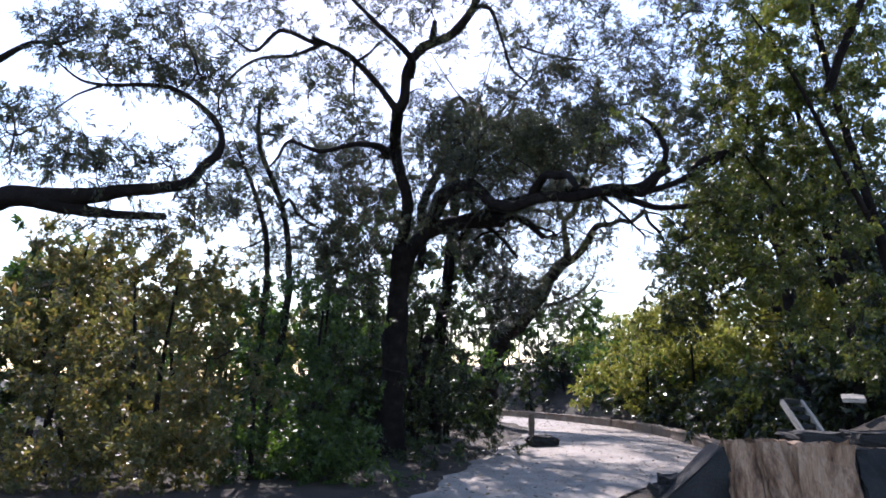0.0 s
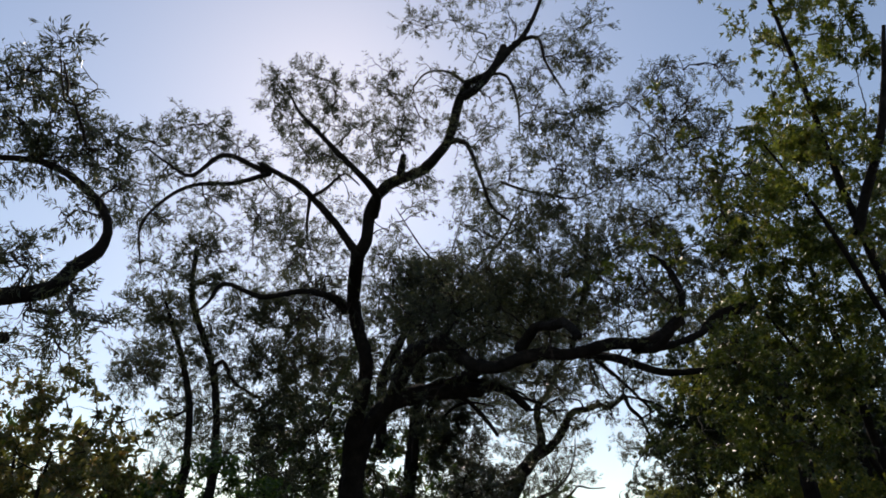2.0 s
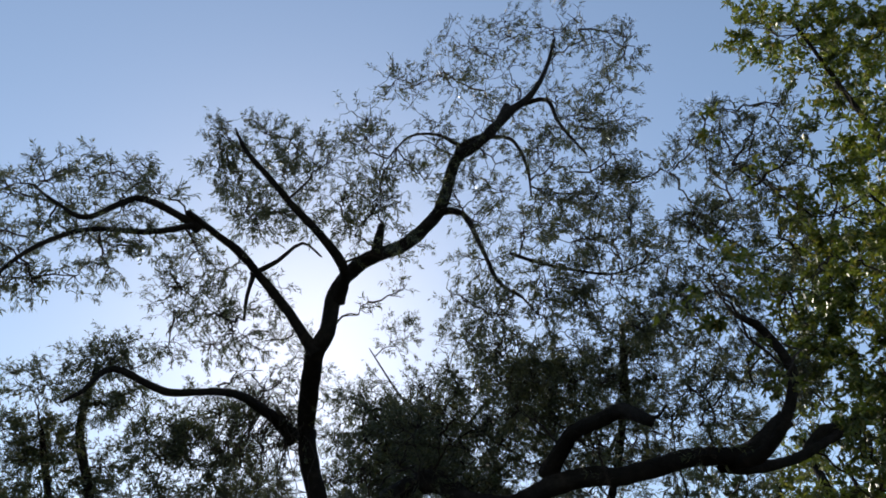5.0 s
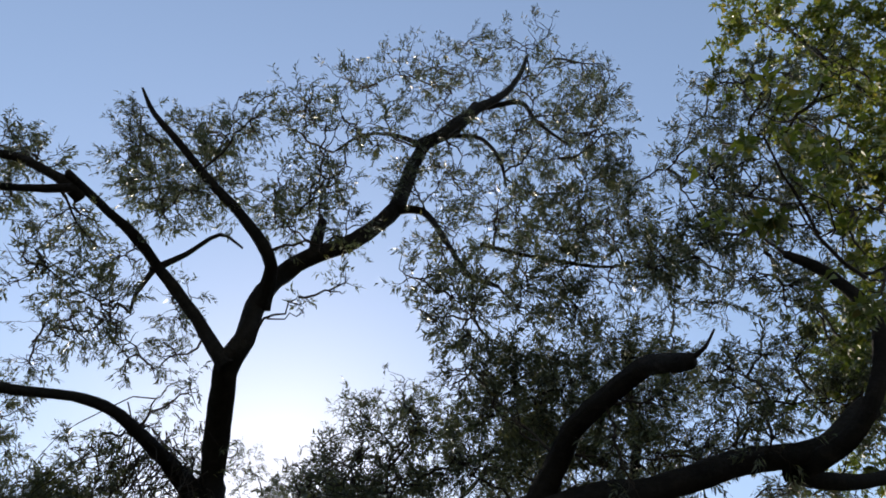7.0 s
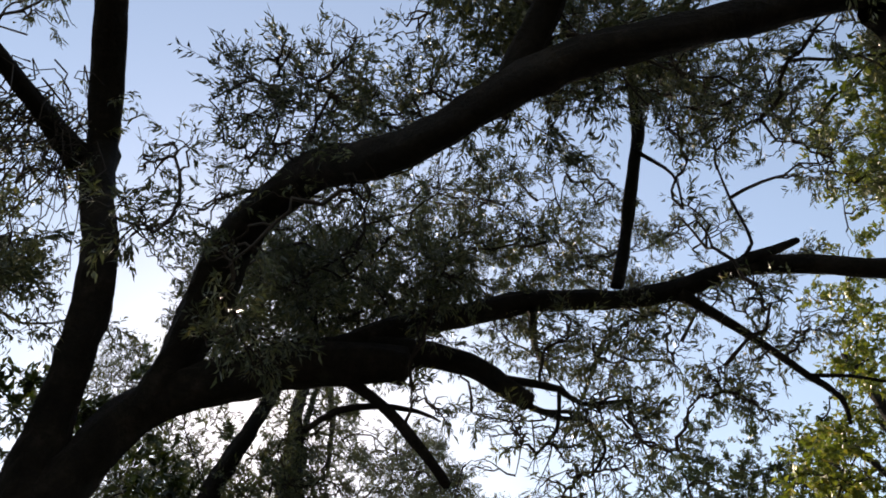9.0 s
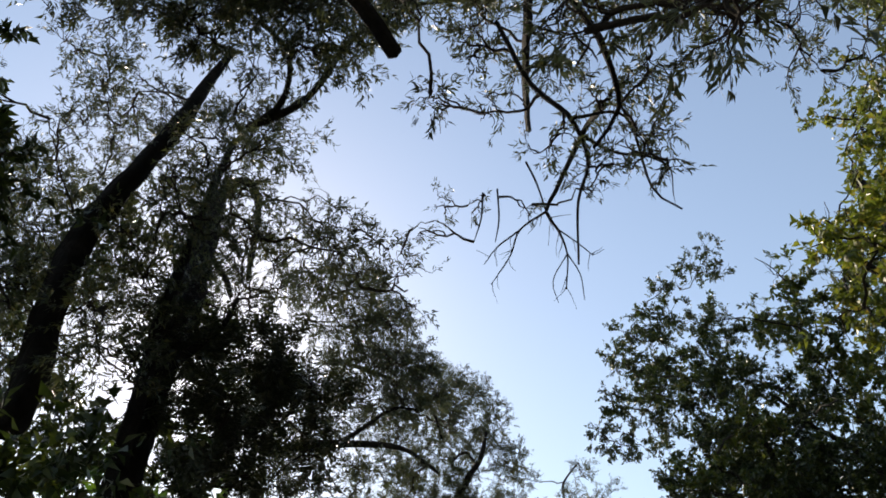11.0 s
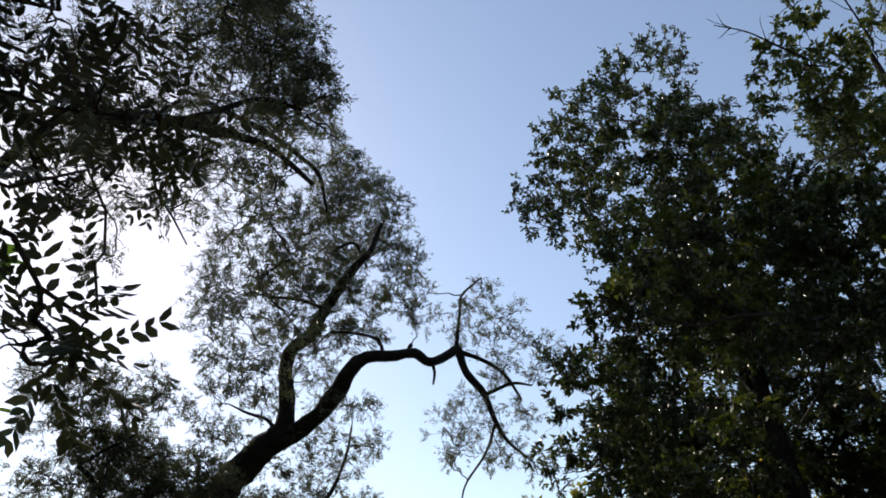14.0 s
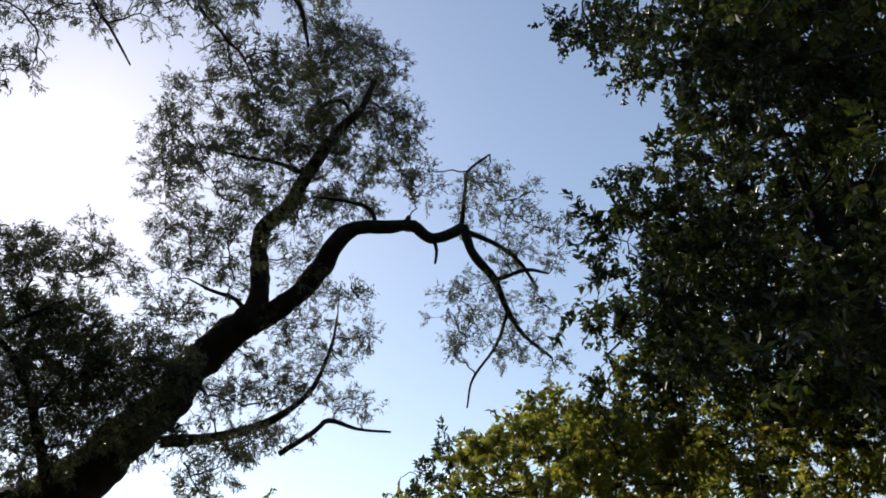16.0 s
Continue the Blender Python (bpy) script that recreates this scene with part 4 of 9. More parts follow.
plant.limb([(-2.19, 11.85, 7.04, 0.038), (-2.59, 11.75, 6.82, 0.031), (-3.10, 11.65, 6.72, 0.027), (-3.49, 11.60, 6.41, 0.023), (-3.70, 11.60, 6.03, 0.017), (-3.64, 11.60, 5.62, 0.011), (-3.58, 11.60, 5.36, 0.008)], "limb", 8)
plant.limb([(-1.09, 14.20, 5.87, 0.107), (-1.27, 14.00, 5.99, 0.071), (-1.51, 13.20, 5.79, 0.049), (-1.73, 12.80, 5.63, 0.040), (-2.18, 12.50, 5.42, 0.038), (-2.66, 12.30, 5.52, 0.032), (-2.82, 12.20, 5.20, 0.022), (-2.93, 12.10, 5.02, 0.014)], "limb", 16)
plant.limb([(0.48, 12.48, 8.14, 0.058), (0.74, 12.45, 8.11, 0.037), (0.95, 12.40, 7.51, 0.029), (1.12, 12.35, 6.93, 0.022), (1.37, 12.30, 6.68, 0.017)], "limb", 8)
plant.limb([(1.27, 12.30, 7.33, 0.024), (1.57, 12.30, 7.22, 0.021), (2.05, 12.30, 7.12, 0.017), (2.46, 12.30, 7.10, 0.014), (2.84, 12.30, 7.31, 0.010)], "limb", 5)
plant.limb([(-0.28, 12.72, 7.55, 0.076), (-0.26, 12.60, 7.71, 0.060), (-0.23, 12.50, 7.87, 0.047)], "limb", 8, "short broken stub")
plant.limb([(1.47, 11.95, 9.72, 0.036), (1.86, 11.90, 9.82, 0.030), (1.99, 11.90, 9.31, 0.022), (2.27, 11.90, 8.72, 0.012)], "limb", 8)
plant.limb([(1.05, 12.10, 9.19, 0.031), (1.37, 12.10, 9.18, 0.025), (1.54, 12.10, 8.66, 0.021), (1.55, 12.10, 8.11, 0.011)], "limb", 8)
plant.limb([(0.78, 12.20, 9.04, 0.037), (0.43, 12.20, 9.29, 0.022), (0.06, 12.20, 9.22, 0.016), (-0.21, 12.20, 8.75, 0.009)], "limb", 8)
plant.limb([(-1.68, 12.70, 7.12, 0.035), (-1.39, 12.60, 7.28, 0.023), (-1.13, 12.50, 7.49, 0.018), (-0.89, 12.50, 7.29, 0.010)], "limb", 8)
plant.limb([(-1.66, 12.70, 7.12, 0.030), (-1.65, 12.60, 6.66, 0.019), (-1.62, 12.60, 6.40, 0.011)], "limb", 8)
plant.crown(-3.9, 11.7, 6.54, 0.32, 0.62)
plant.crown(-3.9, 11.94, 6.21, 0.29, 0.62)
plant.crown(-3.75, 11.77, 7.5, 0.34, 0.62)
plant.crown(-3.54, 12.06, 7.95, 0.315, 0.62)
plant.crown(-3.07, 11.89, 7.82, 0.315, 0.62)
plant.crown(-2.94, 11.73, 6.49, 0.33, 0.62)
plant.crown(-3.6, 11.97, 6.25, 0.27, 0.62)
plant.crown(-2.63, 11.85, 7.49, 0.26, 0.62)
plant.crown(-4.35, 12.05, 6.98, 0.28, 0.62)
plant.crown(-3.68, 11.92, 6.91, 0.25, 0.62)
plant.crown(-2.63, 11.8, 6.72, 0.24, 0.62)
plant.crown(-2.17, 12.18, 6.83, 0.35, 0.42)
plant.crown(-2.17, 12.45, 6.62, 0.32, 0.42)
plant.crown(-1.68, 12.28, 6.07, 0.37, 0.42)
plant.crown(-1.86, 12.51, 7.03, 0.27, 0.42)
plant.crown(-1.9, 12.39, 5.91, 0.24, 0.42)
plant.crown(-2.42, 12.27, 6.48, 0.212, 0.42)
plant.crown(-1.82, 12.35, 9.17, 0.315, 0.9)
plant.crown(-1.35, 12.19, 8.86, 0.33, 0.9)
plant.crown(-2.02, 12.45, 8.49, 0.37, 0.9)
plant.crown(-1.4, 12.29, 8.27, 0.32, 0.9)
plant.crown(-1.63, 12.13, 7.52, 0.34, 0.9)
plant.crown(-2.27, 12.37, 8.7, 0.3, 0.9)
plant.crown(-0.51, 11.66, 8.82, 0.332, 0.3)
plant.crown(-0.1, 11.97, 9.95, 0.399, 0.3)
plant.crown(0.44, 11.76, 9.87, 0.43, 0.3)
plant.crown(0.9, 12.12, 11.23, 0.53, 0.3)
plant.crown(1.4, 11.88, 11.38, 0.52, 0.24)
plant.crown(1.95, 11.64, 11.23, 0.5, 0.24)
plant.crown(2.77, 12.02, 11.6, 0.49, 0.24)
plant.crown(2.78, 11.81, 10.19, 0.34, 0.384)
plant.crown(2.76, 12.1, 9.54, 0.38, 0.384)
plant.crown(2.16, 11.93, 9.52, 0.39, 0.384)
plant.crown(1.79, 11.76, 8.4, 0.36, 0.384)
plant.crown(1.36, 12.04, 10.34, 0.41, 0.24)
plant.crown(0.22, 11.86, 8.8, 0.4, 0.3)
plant.crown(-0.26, 11.68, 8.24, 0.38, 0.3)
plant.crown(-0.64, 11.95, 8.71, 0.25, 0.374)
plant.crown(0.89, 11.8, 9.36, 0.34, 0.3)
plant.crown(-0.24, 12.08, 7.96, 0.35, 0.55)
plant.crown(-0.75, 12.35, 8.18, 0.36, 0.55)
plant.crown(0, 12.2, 7.25, 0.3, 0.55)
plant.crown(-0.56, 12.42, 7.58, 0.28, 0.55)
plant.crown(1.14, 12.29, 8.28, 0.29, 0.44)
plant.crown(1.41, 12.04, 7.48, 0.34, 0.528)
plant.crown(2.03, 12.3, 7.58, 0.39, 0.689)
plant.crown(2.45, 12.13, 7.36, 0.38, 0.343)
plant.crown(2.45, 12.41, 8.44, 0.38, 0.274)
plant.crown(1.6, 12.24, 6.87, 0.33, 0.689)
plant.crown(2.72, 12.09, 7.81, 0.32, 0.848)
plant.crown(0.96, 12.33, 7.16, 0.31, 0.66)
plant.crown(1.04, 12.18, 6.39, 0.32, 0.66)
plant.crown(2.48, 12.41, 7.06, 0.31, 0.463)
plant.crown(2.87, 12.27, 7.51, 0.28, 0.463)
plant.crown(0.66, 12.16, 6.59, 0.22, 0.66)
plant.crown(-2.09, 13.01, 6.83, 0.3, 0.4)
plant.crown(-2.49, 13.24, 6.9, 0.25, 0.4)
plant.crown(-1.13, 13.14, 6.06, 0.18, 0.4)
plant.crown(-1.47, 13.28, 6.59, 0.2, 0.4)
plant.crown(-2.48, 13.19, 6.41, 0.19, 0.4)
plant.crown(-1.75, 13.08, 6.48, 0.24, 0.4)
plant.crown(0.06, 12.52, 6.89, 0.119, 0.5)
plant.crown(-0.3, 12.62, 6.67, 0.102, 0.5)
plant.crown(-0.33, 12.52, 8.21, 0.26, 0.5)
plant.crown(-0.23, 12.72, 9.08, 0.29, 0.4)
plant.crown(-0.63, 12.59, 7.96, 0.2, 0.5)
plant.crown(-1.73, 12.48, 7.83, 0.24, 0.5)
plant.crown(-2.5, 12.66, 7.71, 0.24, 0.5)
plant.crown(-0.37, 15.49, 6.16, 0.18, 0.85)
plant.crown(-0.25, 15.63, 6.64, 0.2, 0.953)
plant.crown(0.1, 15.54, 6.34, 0.18, 2.4)
plant.crown(0.24, 15.69, 7.1, 0.21, 1.27)
plant.crown(-0.14, 15.59, 7.21, 0.21, 0.715)
plant.crown(0.64, 15.51, 6.71, 0.19, 1.27)
plant.crown(0.27, 15.65, 7.62, 0.22, 0.246)
plant.crown(1.07, 15.56, 7.07, 0.2, 1.27)
plant.crown(1.47, 15.71, 7.82, 0.22, 0.293)
plant.crown(0.66, 15.62, 7.65, 0.21, 0.218)
plant.crown(-0.4, 15.53, 7.22, 0.17, 0.715)
plant.crown(1.99, 15.68, 7.9, 0.24, 1.24)
plant.crown(2.33, 15.58, 8.22, 0.23, 0.829)
plant.crown(1.63, 15.52, 6.77, 0.15, 2.4)
plant.crown(2.07, 15.62, 6.31, 0.12, 1.93)
plant.crown(2.38, 15.56, 6.35, 0.14, 1.93)
plant.crown(2.75, 15.67, 6.49, 0.15, 1.93)
plant.crown(3.12, 15.6, 6.54, 0.17, 1.93)
plant.crown(3.44, 15.52, 6.57, 0.17, 1.93)
plant.crown(3.86, 15.65, 6.66, 0.17, 1.1)
plant.crown(4.25, 15.58, 6.71, 0.14, 1.1)
plant.crown(1.37, 15.53, 5.41, 0.12, 0.84)
plant.crown(1.61, 15.62, 5.64, 0.11, 0.84)
plant.crown(2.01, 15.57, 5.14, 0.1, 0.75)
plant.crown(3.14, 15.65, 5.32, 0.13, 0.75)
plant.crown(1.14, 15.6, 5.52, 0.1, 0.84)
plant.crown(-0.14, 16.06, 6.33, 0.23, 2.08)
plant.crown(0.14, 16.24, 6.85, 0.28, 2.4)
plant.crown(0.55, 16.11, 6.53, 0.26, 2.08)
plant.crown(-0.06, 16.31, 7.5, 0.27, 2.31)
plant.crown(0.91, 16.19, 6.72, 0.25, 2.08)
plant.crown(1.24, 16.11, 6.23, 0.18, 1.54)
plant.crown(0.32, 16.26, 7.23, 0.26, 2.4)
plant.crown(0.75, 16.14, 7.59, 0.27, 1.27)
plant.crown(1.59, 16.32, 6.76, 0.22, 1.54)
plant.crown(-0.22, 16.21, 7.11, 0.2, 1.78)
plant.strands(-1.18, 14.02, 6.02, 1.1, 16)
plant.strands(-1.42, 13.75, 6.0, 1.2, 16)
plant.strands(-1.3, 13.9, 6.05, 0.9, 12)
plant.strands(-1.48, 14.15, 6.42, 1.5, 14)
plant.strands(-1.63, 13.7, 6.34, 1.3, 10)
plant.strands(-1.29, 14.25, 6.13, 1.2, 12)
plant.crown(-4.32, 11.94, 6.54, 0.28, 0.6)
plant.crown(-4.8, 12.47, 8.05, 0.25, 0.6)
plant.crown(-3.91, 11.48, 7.08, 0.22, 0.6)
plant.crown(-3.71, 12.36, 7.72, 0.26, 0.6)
plant.crown(-3.62, 12.31, 7.29, 0.23, 0.6)
plant.crown(-3.32, 12.15, 6.52, 0.23, 0.6)
plant.crown(-3.21, 12.35, 7.69, 0.28, 0.6)
plant.crown(-2.25, 12.14, 8.95, 0.25, 0.9)
plant.crown(-1.17, 12.07, 7.53, 0.27, 0.9)
plant.crown(-1.5, 13.09, 7.2, 0.27, 0.55)
plant.crown(-0.78, 11.33, 7.64, 0.3, 0.36)
plant.crown(0.13, 11.47, 7.72, 0.25, 0.288)
plant.crown(0.67, 12.37, 9.08, 0.3, 0.288)
plant.crown(0.67, 12.1, 8.09, 0.35, 0.5)
plant.crown(1.01, 12.01, 8.67, 0.33, 0.288)
plant.crown(1.05, 12.62, 8.13, 0.26, 0.5)
plant.crown(1.35, 12.17, 9.81, 0.34, 0.23)
plant.crown(2.14, 12.27, 11.11, 0.28, 0.23)
plant.crown(1.77, 11.6, 9.44, 0.24, 0.23)
plant.crown(1.76, 11.91, 9.13, 0.26, 0.23)
plant.crown(2.45, 11.55, 8.33, 0.34, 0.369)
plant.crown(3.62, 12.64, 12.79, 0.36, 0.369)
plant.crown(3.55, 12.73, 12.2, 0.34, 0.369)
plant.crown(0.96, 11.89, 5.72, 0.32, 0.5)
plant.crown(3.4, 12.01, 8.73, 0.22, 0.768)
plant.crown(3.5, 11.55, 8.63, 0.25, 0.768)
plant.crown(3.44, 11.08, 8.53, 0.21, 0.48)
plant.crown(3.8, 11.03, 8.61, 0.27, 0.48)
plant.crown(3.66, 10.64, 7.81, 0.24, 0.48)
plant.crown(4.27, 10.94, 8.52, 0.22, 0.48)
plant.crown(4.62, 11.38, 8.71, 0.21, 0.768)
plant.crown(3.75, 10.33, 7.12, 0.21, 0.48)
plant.crown(2.82, 11.88, 4.67, 0.204, 0.55)
plant.crown(3.85, 12.37, 6.09, 0.238, 1)
plant.crown(4.26, 13.69, 5.94, 0.26, 0.66)
plant.crown(4.31, 12.83, 6.05, 0.32, 1)
plant.crown(3.48, 12.48, 6.88, 0.281, 0.567)
plant.crown(3.54, 12.48, 5.72, 0.297, 0.456)
plant.crown(4.63, 12.55, 7.57, 0.32, 0.906)
plant.crown(5.97, 13.59, 8.45, 0.32, 0.5)
plant.crown(4.95, 13.08, 6.95, 0.26, 0.5)
plant.crown(-0.2, 15.47, 5.79, 0.27, 0.7)
plant.crown(1.46, 15.25, 7.61, 0.25, 0.618)
plant.crown(3.14, 15.04, 7.21, 0.24, 0.522)
plant.crown(1.97, 14.85, 5.37, 0.23, 0.613)
plant.crown(2.03, 14.62, 3.75, 0.17, 0.35)
plant.crown(2.16, 14.21, 3.26, 0.23, 0.35)
plant.crown(3.19, 14.91, 5.08, 0.18, 0.35)
plant.crown(3.69, 14.8, 5.9, 0.2, 0.35)
plant.crown(2.23, 13.56, 3.06, 0.18, 0.35)
plant.crown(0.36, 13.84, 3.94, 0.23, 1)
plant.crown(0.44, 14.34, 4.99, 0.18, 1.82)
plant.crown(0.61, 14.57, 5.08, 0.2, 1.82)
plant.crown(1.43, 14.06, 4.94, 0.23, 0.975)
plant.crown(0.91, 13.83, 6.55, 0.33, 0.701)
plant.crown(3.4, 13.98, 7.69, 0.27, 0.935)
plant.crown(3.11, 13.54, 6.25, 0.29, 0.55)
plant.crown(3.58, 13.78, 7.38, 0.35, 0.55)
plant.crown(4.25, 14.4, 7.86, 0.35, 0.55)
plant.crown(3.53, 13.1, 6.55, 0.33, 0.55)
plant.crown(4.26, 13.81, 7.15, 0.24, 0.55)
plant.crown(4.5, 13.92, 6.91, 0.24, 0.55)
plant.crown(5.16, 13.66, 6.72, 0.25, 1.1)
plant.crown(-0.25, 13.54, 4.49, 0.24, 0.45)
plant.crown(-0.47, 14.48, 5.52, 0.21, 0.45)
plant.crown(-0.03, 13.69, 4.85, 0.22, 0.45)
plant.crown(0.28, 13.47, 4.18, 0.17, 0.45)
plant.crown(0.81, 14.15, 5.09, 0.16, 0.78)
plant.crown(1.04, 15.79, 6.83, 0.21, 1.04)
plant.crown(1.33, 14.29, 4.74, 0.19, 1.04)
plant.finish()

plant = Plant("tree", (-3.9, 15.0, 0), "slim twin-stemmed young tree with a sparse crown", "tree", LEAF_SICKLE, "sickle_far", 13, "")
plant.limb([(-3.75, 15.00, -0.10, 0.090), (-3.60, 14.80, 2.00, 0.080), (-3.45, 14.60, 3.52, 0.073)], "stem", 8)
plant.limb([(-3.45, 14.60, 3.52, 0.054), (-3.50, 14.50, 4.34, 0.055), (-3.72, 14.50, 5.03, 0.044), (-3.95, 14.50, 5.57, 0.040), (-4.16, 14.50, 6.05, 0.023)], "stem", 8)
plant.limb([(-3.00, 14.60, 3.38, 0.058), (-3.11, 14.50, 4.43, 0.060), (-3.31, 14.50, 5.13, 0.053), (-3.65, 14.50, 5.87, 0.054), (-3.76, 14.50, 6.26, 0.046), (-3.79, 14.50, 6.97, 0.033)], "stem", 8)
plant.limb([(-3.22, 14.50, 4.86, 0.039), (-3.08, 14.50, 5.05, 0.035), (-2.85, 14.50, 4.70, 0.030), (-2.44, 14.50, 4.45, 0.017)], "limb", 8)
plant.limb([(-3.50, 14.50, 4.25, 0.025), (-3.72, 14.50, 4.12, 0.021), (-3.95, 14.50, 4.03, 0.013)], "limb", 5)
plant.limb([(-3.55, 15.05, -0.10, 0.090), (-3.20, 14.85, 2.00, 0.082), (-3.00, 14.60, 3.39, 0.077)], "stem", 8)
plant.crown(-4.27, 14.25, 6.43, 0.41, 0.862)
plant.crown(-3.9, 14.56, 6.94, 0.4, 0.862)
plant.crown(-4.59, 14.38, 5.89, 0.38, 0.862)
plant.crown(-4.13, 14.68, 5.54, 0.43, 0.862)
plant.crown(-4.29, 14.49, 5.1, 0.35, 0.862)
plant.crown(-3.69, 14.36, 7.11, 0.28, 0.862)
plant.crown(-3.37, 14.61, 7.09, 0.43, 0.862)
plant.crown(-3.81, 14.43, 6.13, 0.32, 0.862)
plant.crown(-4.37, 14.67, 5.91, 0.32, 0.862)
plant.crown(-2.53, 14.22, 5.52, 0.46, 0.69)
plant.crown(-2.37, 14.56, 5.93, 0.41, 0.69)
plant.crown(-2.83, 14.36, 5.01, 0.43, 0.69)
plant.crown(-3.34, 14.65, 5.65, 0.36, 0.69)
plant.crown(-2.94, 14.49, 4.43, 0.38, 0.69)
plant.crown(-2.44, 14.27, 4.14, 0.46, 0.69)
plant.crown(-3.25, 14.57, 4.19, 0.3, 0.69)
plant.crown(-4.34, 14.43, 4.81, 0.34, 0.69)
plant.crown(-2.3, 14.73, 5.14, 0.45, 0.69)
plant.crown(-2.92, 14.52, 6, 0.32, 0.69)
plant.crown(-4, 14.36, 5.72, 0.39, 0.92)
plant.crown(-4.45, 14.66, 5.01, 0.39, 0.92)
plant.crown(-3.66, 14.47, 5.2, 0.41, 0.92)
plant.crown(-2.53, 14.79, 5.08, 0.46, 0.92)
plant.crown(-2.24, 14.59, 4.37, 0.41, 0.92)
plant.crown(-1.82, 14.43, 5.01, 0.34, 0.92)
plant.crown(-2.78, 14.69, 5.96, 0.35, 0.92)
plant.crown(-2.1, 14.53, 5.93, 0.35, 0.92)
plant.crown(-3.38, 14.8, 4.84, 0.37, 0.92)
plant.crown(-4.62, 14.63, 4.66, 0.37, 0.8)
plant.crown(-2.84, 14.46, 4.12, 0.36, 0.92)
plant.crown(-3.76, 14.71, 4.37, 0.32, 0.92)
plant.crown(-1.77, 14.1, 5.87, 0.49, 0.575)
plant.crown(-1.92, 14.46, 5.25, 0.44, 0.575)
plant.crown(-1.42, 14.27, 5.76, 0.4, 0.2)
plant.crown(-1.57, 14.59, 5.12, 0.45, 0.575)
plant.crown(-2.24, 14.39, 6.56, 0.28, 0.575)
plant.crown(-3.5, 14.33, 6.29, 0.33, 0.92)
plant.crown(-3.18, 14.49, 6.4, 0.36, 0.92)
plant.crown(-2.02, 14.8, 7.19, 0.25, 0.23)
plant.crown(-1.7, 14.86, 6.9, 0.34, 0.2)
plant.crown(-1.46, 14.93, 6.63, 0.27, 0.2)
plant.crown(-1.09, 15.42, 5.51, 0.23, 0.5)
plant.crown(-4.05, 14.97, 4.95, 0.35, 0.69)
plant.crown(-3.66, 14.51, 5.58, 0.31, 0.69)
plant.crown(-3.01, 15.35, 6.6, 0.33, 0.69)
plant.crown(-2.76, 15, 3.64, 0.29, 0.6)
plant.crown(-2.32, 14.35, 3.35, 0.39, 0.6)
plant.crown(-1.96, 14.41, 3.96, 0.4, 0.69)
plant.crown(-2.12, 14.42, 3.63, 0.28, 0.69)
plant.crown(-1.82, 14.59, 4.6, 0.37, 0.69)
plant.crown(-1.6, 14.41, 3.97, 0.31, 0.69)
plant.crown(-1.82, 14.61, 3.66, 0.33, 0.69)
plant.crown(-1.47, 15.09, 4.32, 0.33, 0.6)
plant.crown(-1.13, 14.05, 6.03, 0.31, 0.24)
plant.crown(-1.25, 14.47, 4.79, 0.37, 0.6)
plant.crown(-1.05, 13.79, 4.32, 0.39, 0.6)
plant.crown(-3.87, 14.73, 3.96, 0.34, 0.8)
plant.crown(-3.62, 14.35, 3.44, 0.3, 0.7)
plant.crown(-3.42, 15.01, 3.98, 0.35, 0.8)
plant.crown(-2.75, 13.69, 3.5, 0.25, 0.8)
plant.crown(-2.08, 15.62, 3.3, 0.26, 0.7)
plant.crown(-1.57, 14.81, 3.26, 0.31, 0.7)
plant.crown(-1.65, 14.56, 2.93, 0.33, 0.7)
plant.finish()

plant = Plant("tree", (-5.6, 8.2, 0), "acacia with thick bent limbs reaching out low from the verge", "tree", LEAF_SICKLE, "sickle", 14, "roadside acacias")
plant.limb([(-5.90, 8.20, -0.10, 0.240), (-5.80, 8.00, 1.10, 0.210), (-5.37, 7.75, 2.31, 0.170), (-5.22, 7.60, 2.91, 0.140)], "trunk", 16)
plant.limb([(-5.22, 7.60, 2.91, 0.133), (-4.84, 7.50, 3.20, 0.122), (-4.46, 7.45, 3.31, 0.111), (-4.11, 7.40, 3.27, 0.110), (-3.60, 7.40, 3.31, 0.084), (-3.29, 7.40, 3.37, 0.066), (-2.93, 7.40, 3.41, 0.061), (-2.62, 7.40, 3.47, 0.056), (-2.50, 7.40, 3.64, 0.048), (-2.36, 7.40, 3.76, 0.043), (-2.31, 7.40, 3.92, 0.035), (-2.39, 7.40, 4.12, 0.033), (-2.60, 7.40, 4.32, 0.027), (-2.83, 7.40, 4.46, 0.025), (-3.11, 7.40, 4.51, 0.022), (-3.54, 7.40, 4.50, 0.019), (-3.82, 7.40, 4.55, 0.014), (-4.06, 7.40, 4.73, 0.008)], "limb", 16)
plant.limb([(-4.11, 7.40, 3.24, 0.089), (-3.76, 7.45, 3.18, 0.063), (-3.36, 7.50, 3.15, 0.048), (-2.86, 7.50, 3.13, 0.037)], "limb", 8, "snapped side limb")
plant.limb([(-3.59, 7.40, 4.49, 0.014), (-3.85, 7.40, 4.38, 0.011), (-4.04, 7.40, 4.23, 0.008)], "limb", 5)
plant.limb([(-6.39, 8.00, 3.80, 0.075), (-5.54, 7.80, 4.54, 0.052), (-4.80, 7.60, 4.86, 0.034), (-4.43, 7.50, 5.00, 0.025), (-4.04, 7.40, 4.95, 0.017), (-3.83, 7.40, 5.06, 0.008)], "limb", 8)
plant.crown(-3.46, 7.24, 4.87, 0.26, 1.05)
plant.crown(-3.31, 7.44, 5.22, 0.25, 1.05)
plant.crown(-3, 7.33, 5.23, 0.22, 1.05)
plant.crown(-2.86, 7.52, 4.91, 0.28, 1.05)
plant.crown(-2.57, 7.39, 4.61, 0.22, 1.05)
plant.crown(-3.09, 7.28, 4.78, 0.24, 1.05)
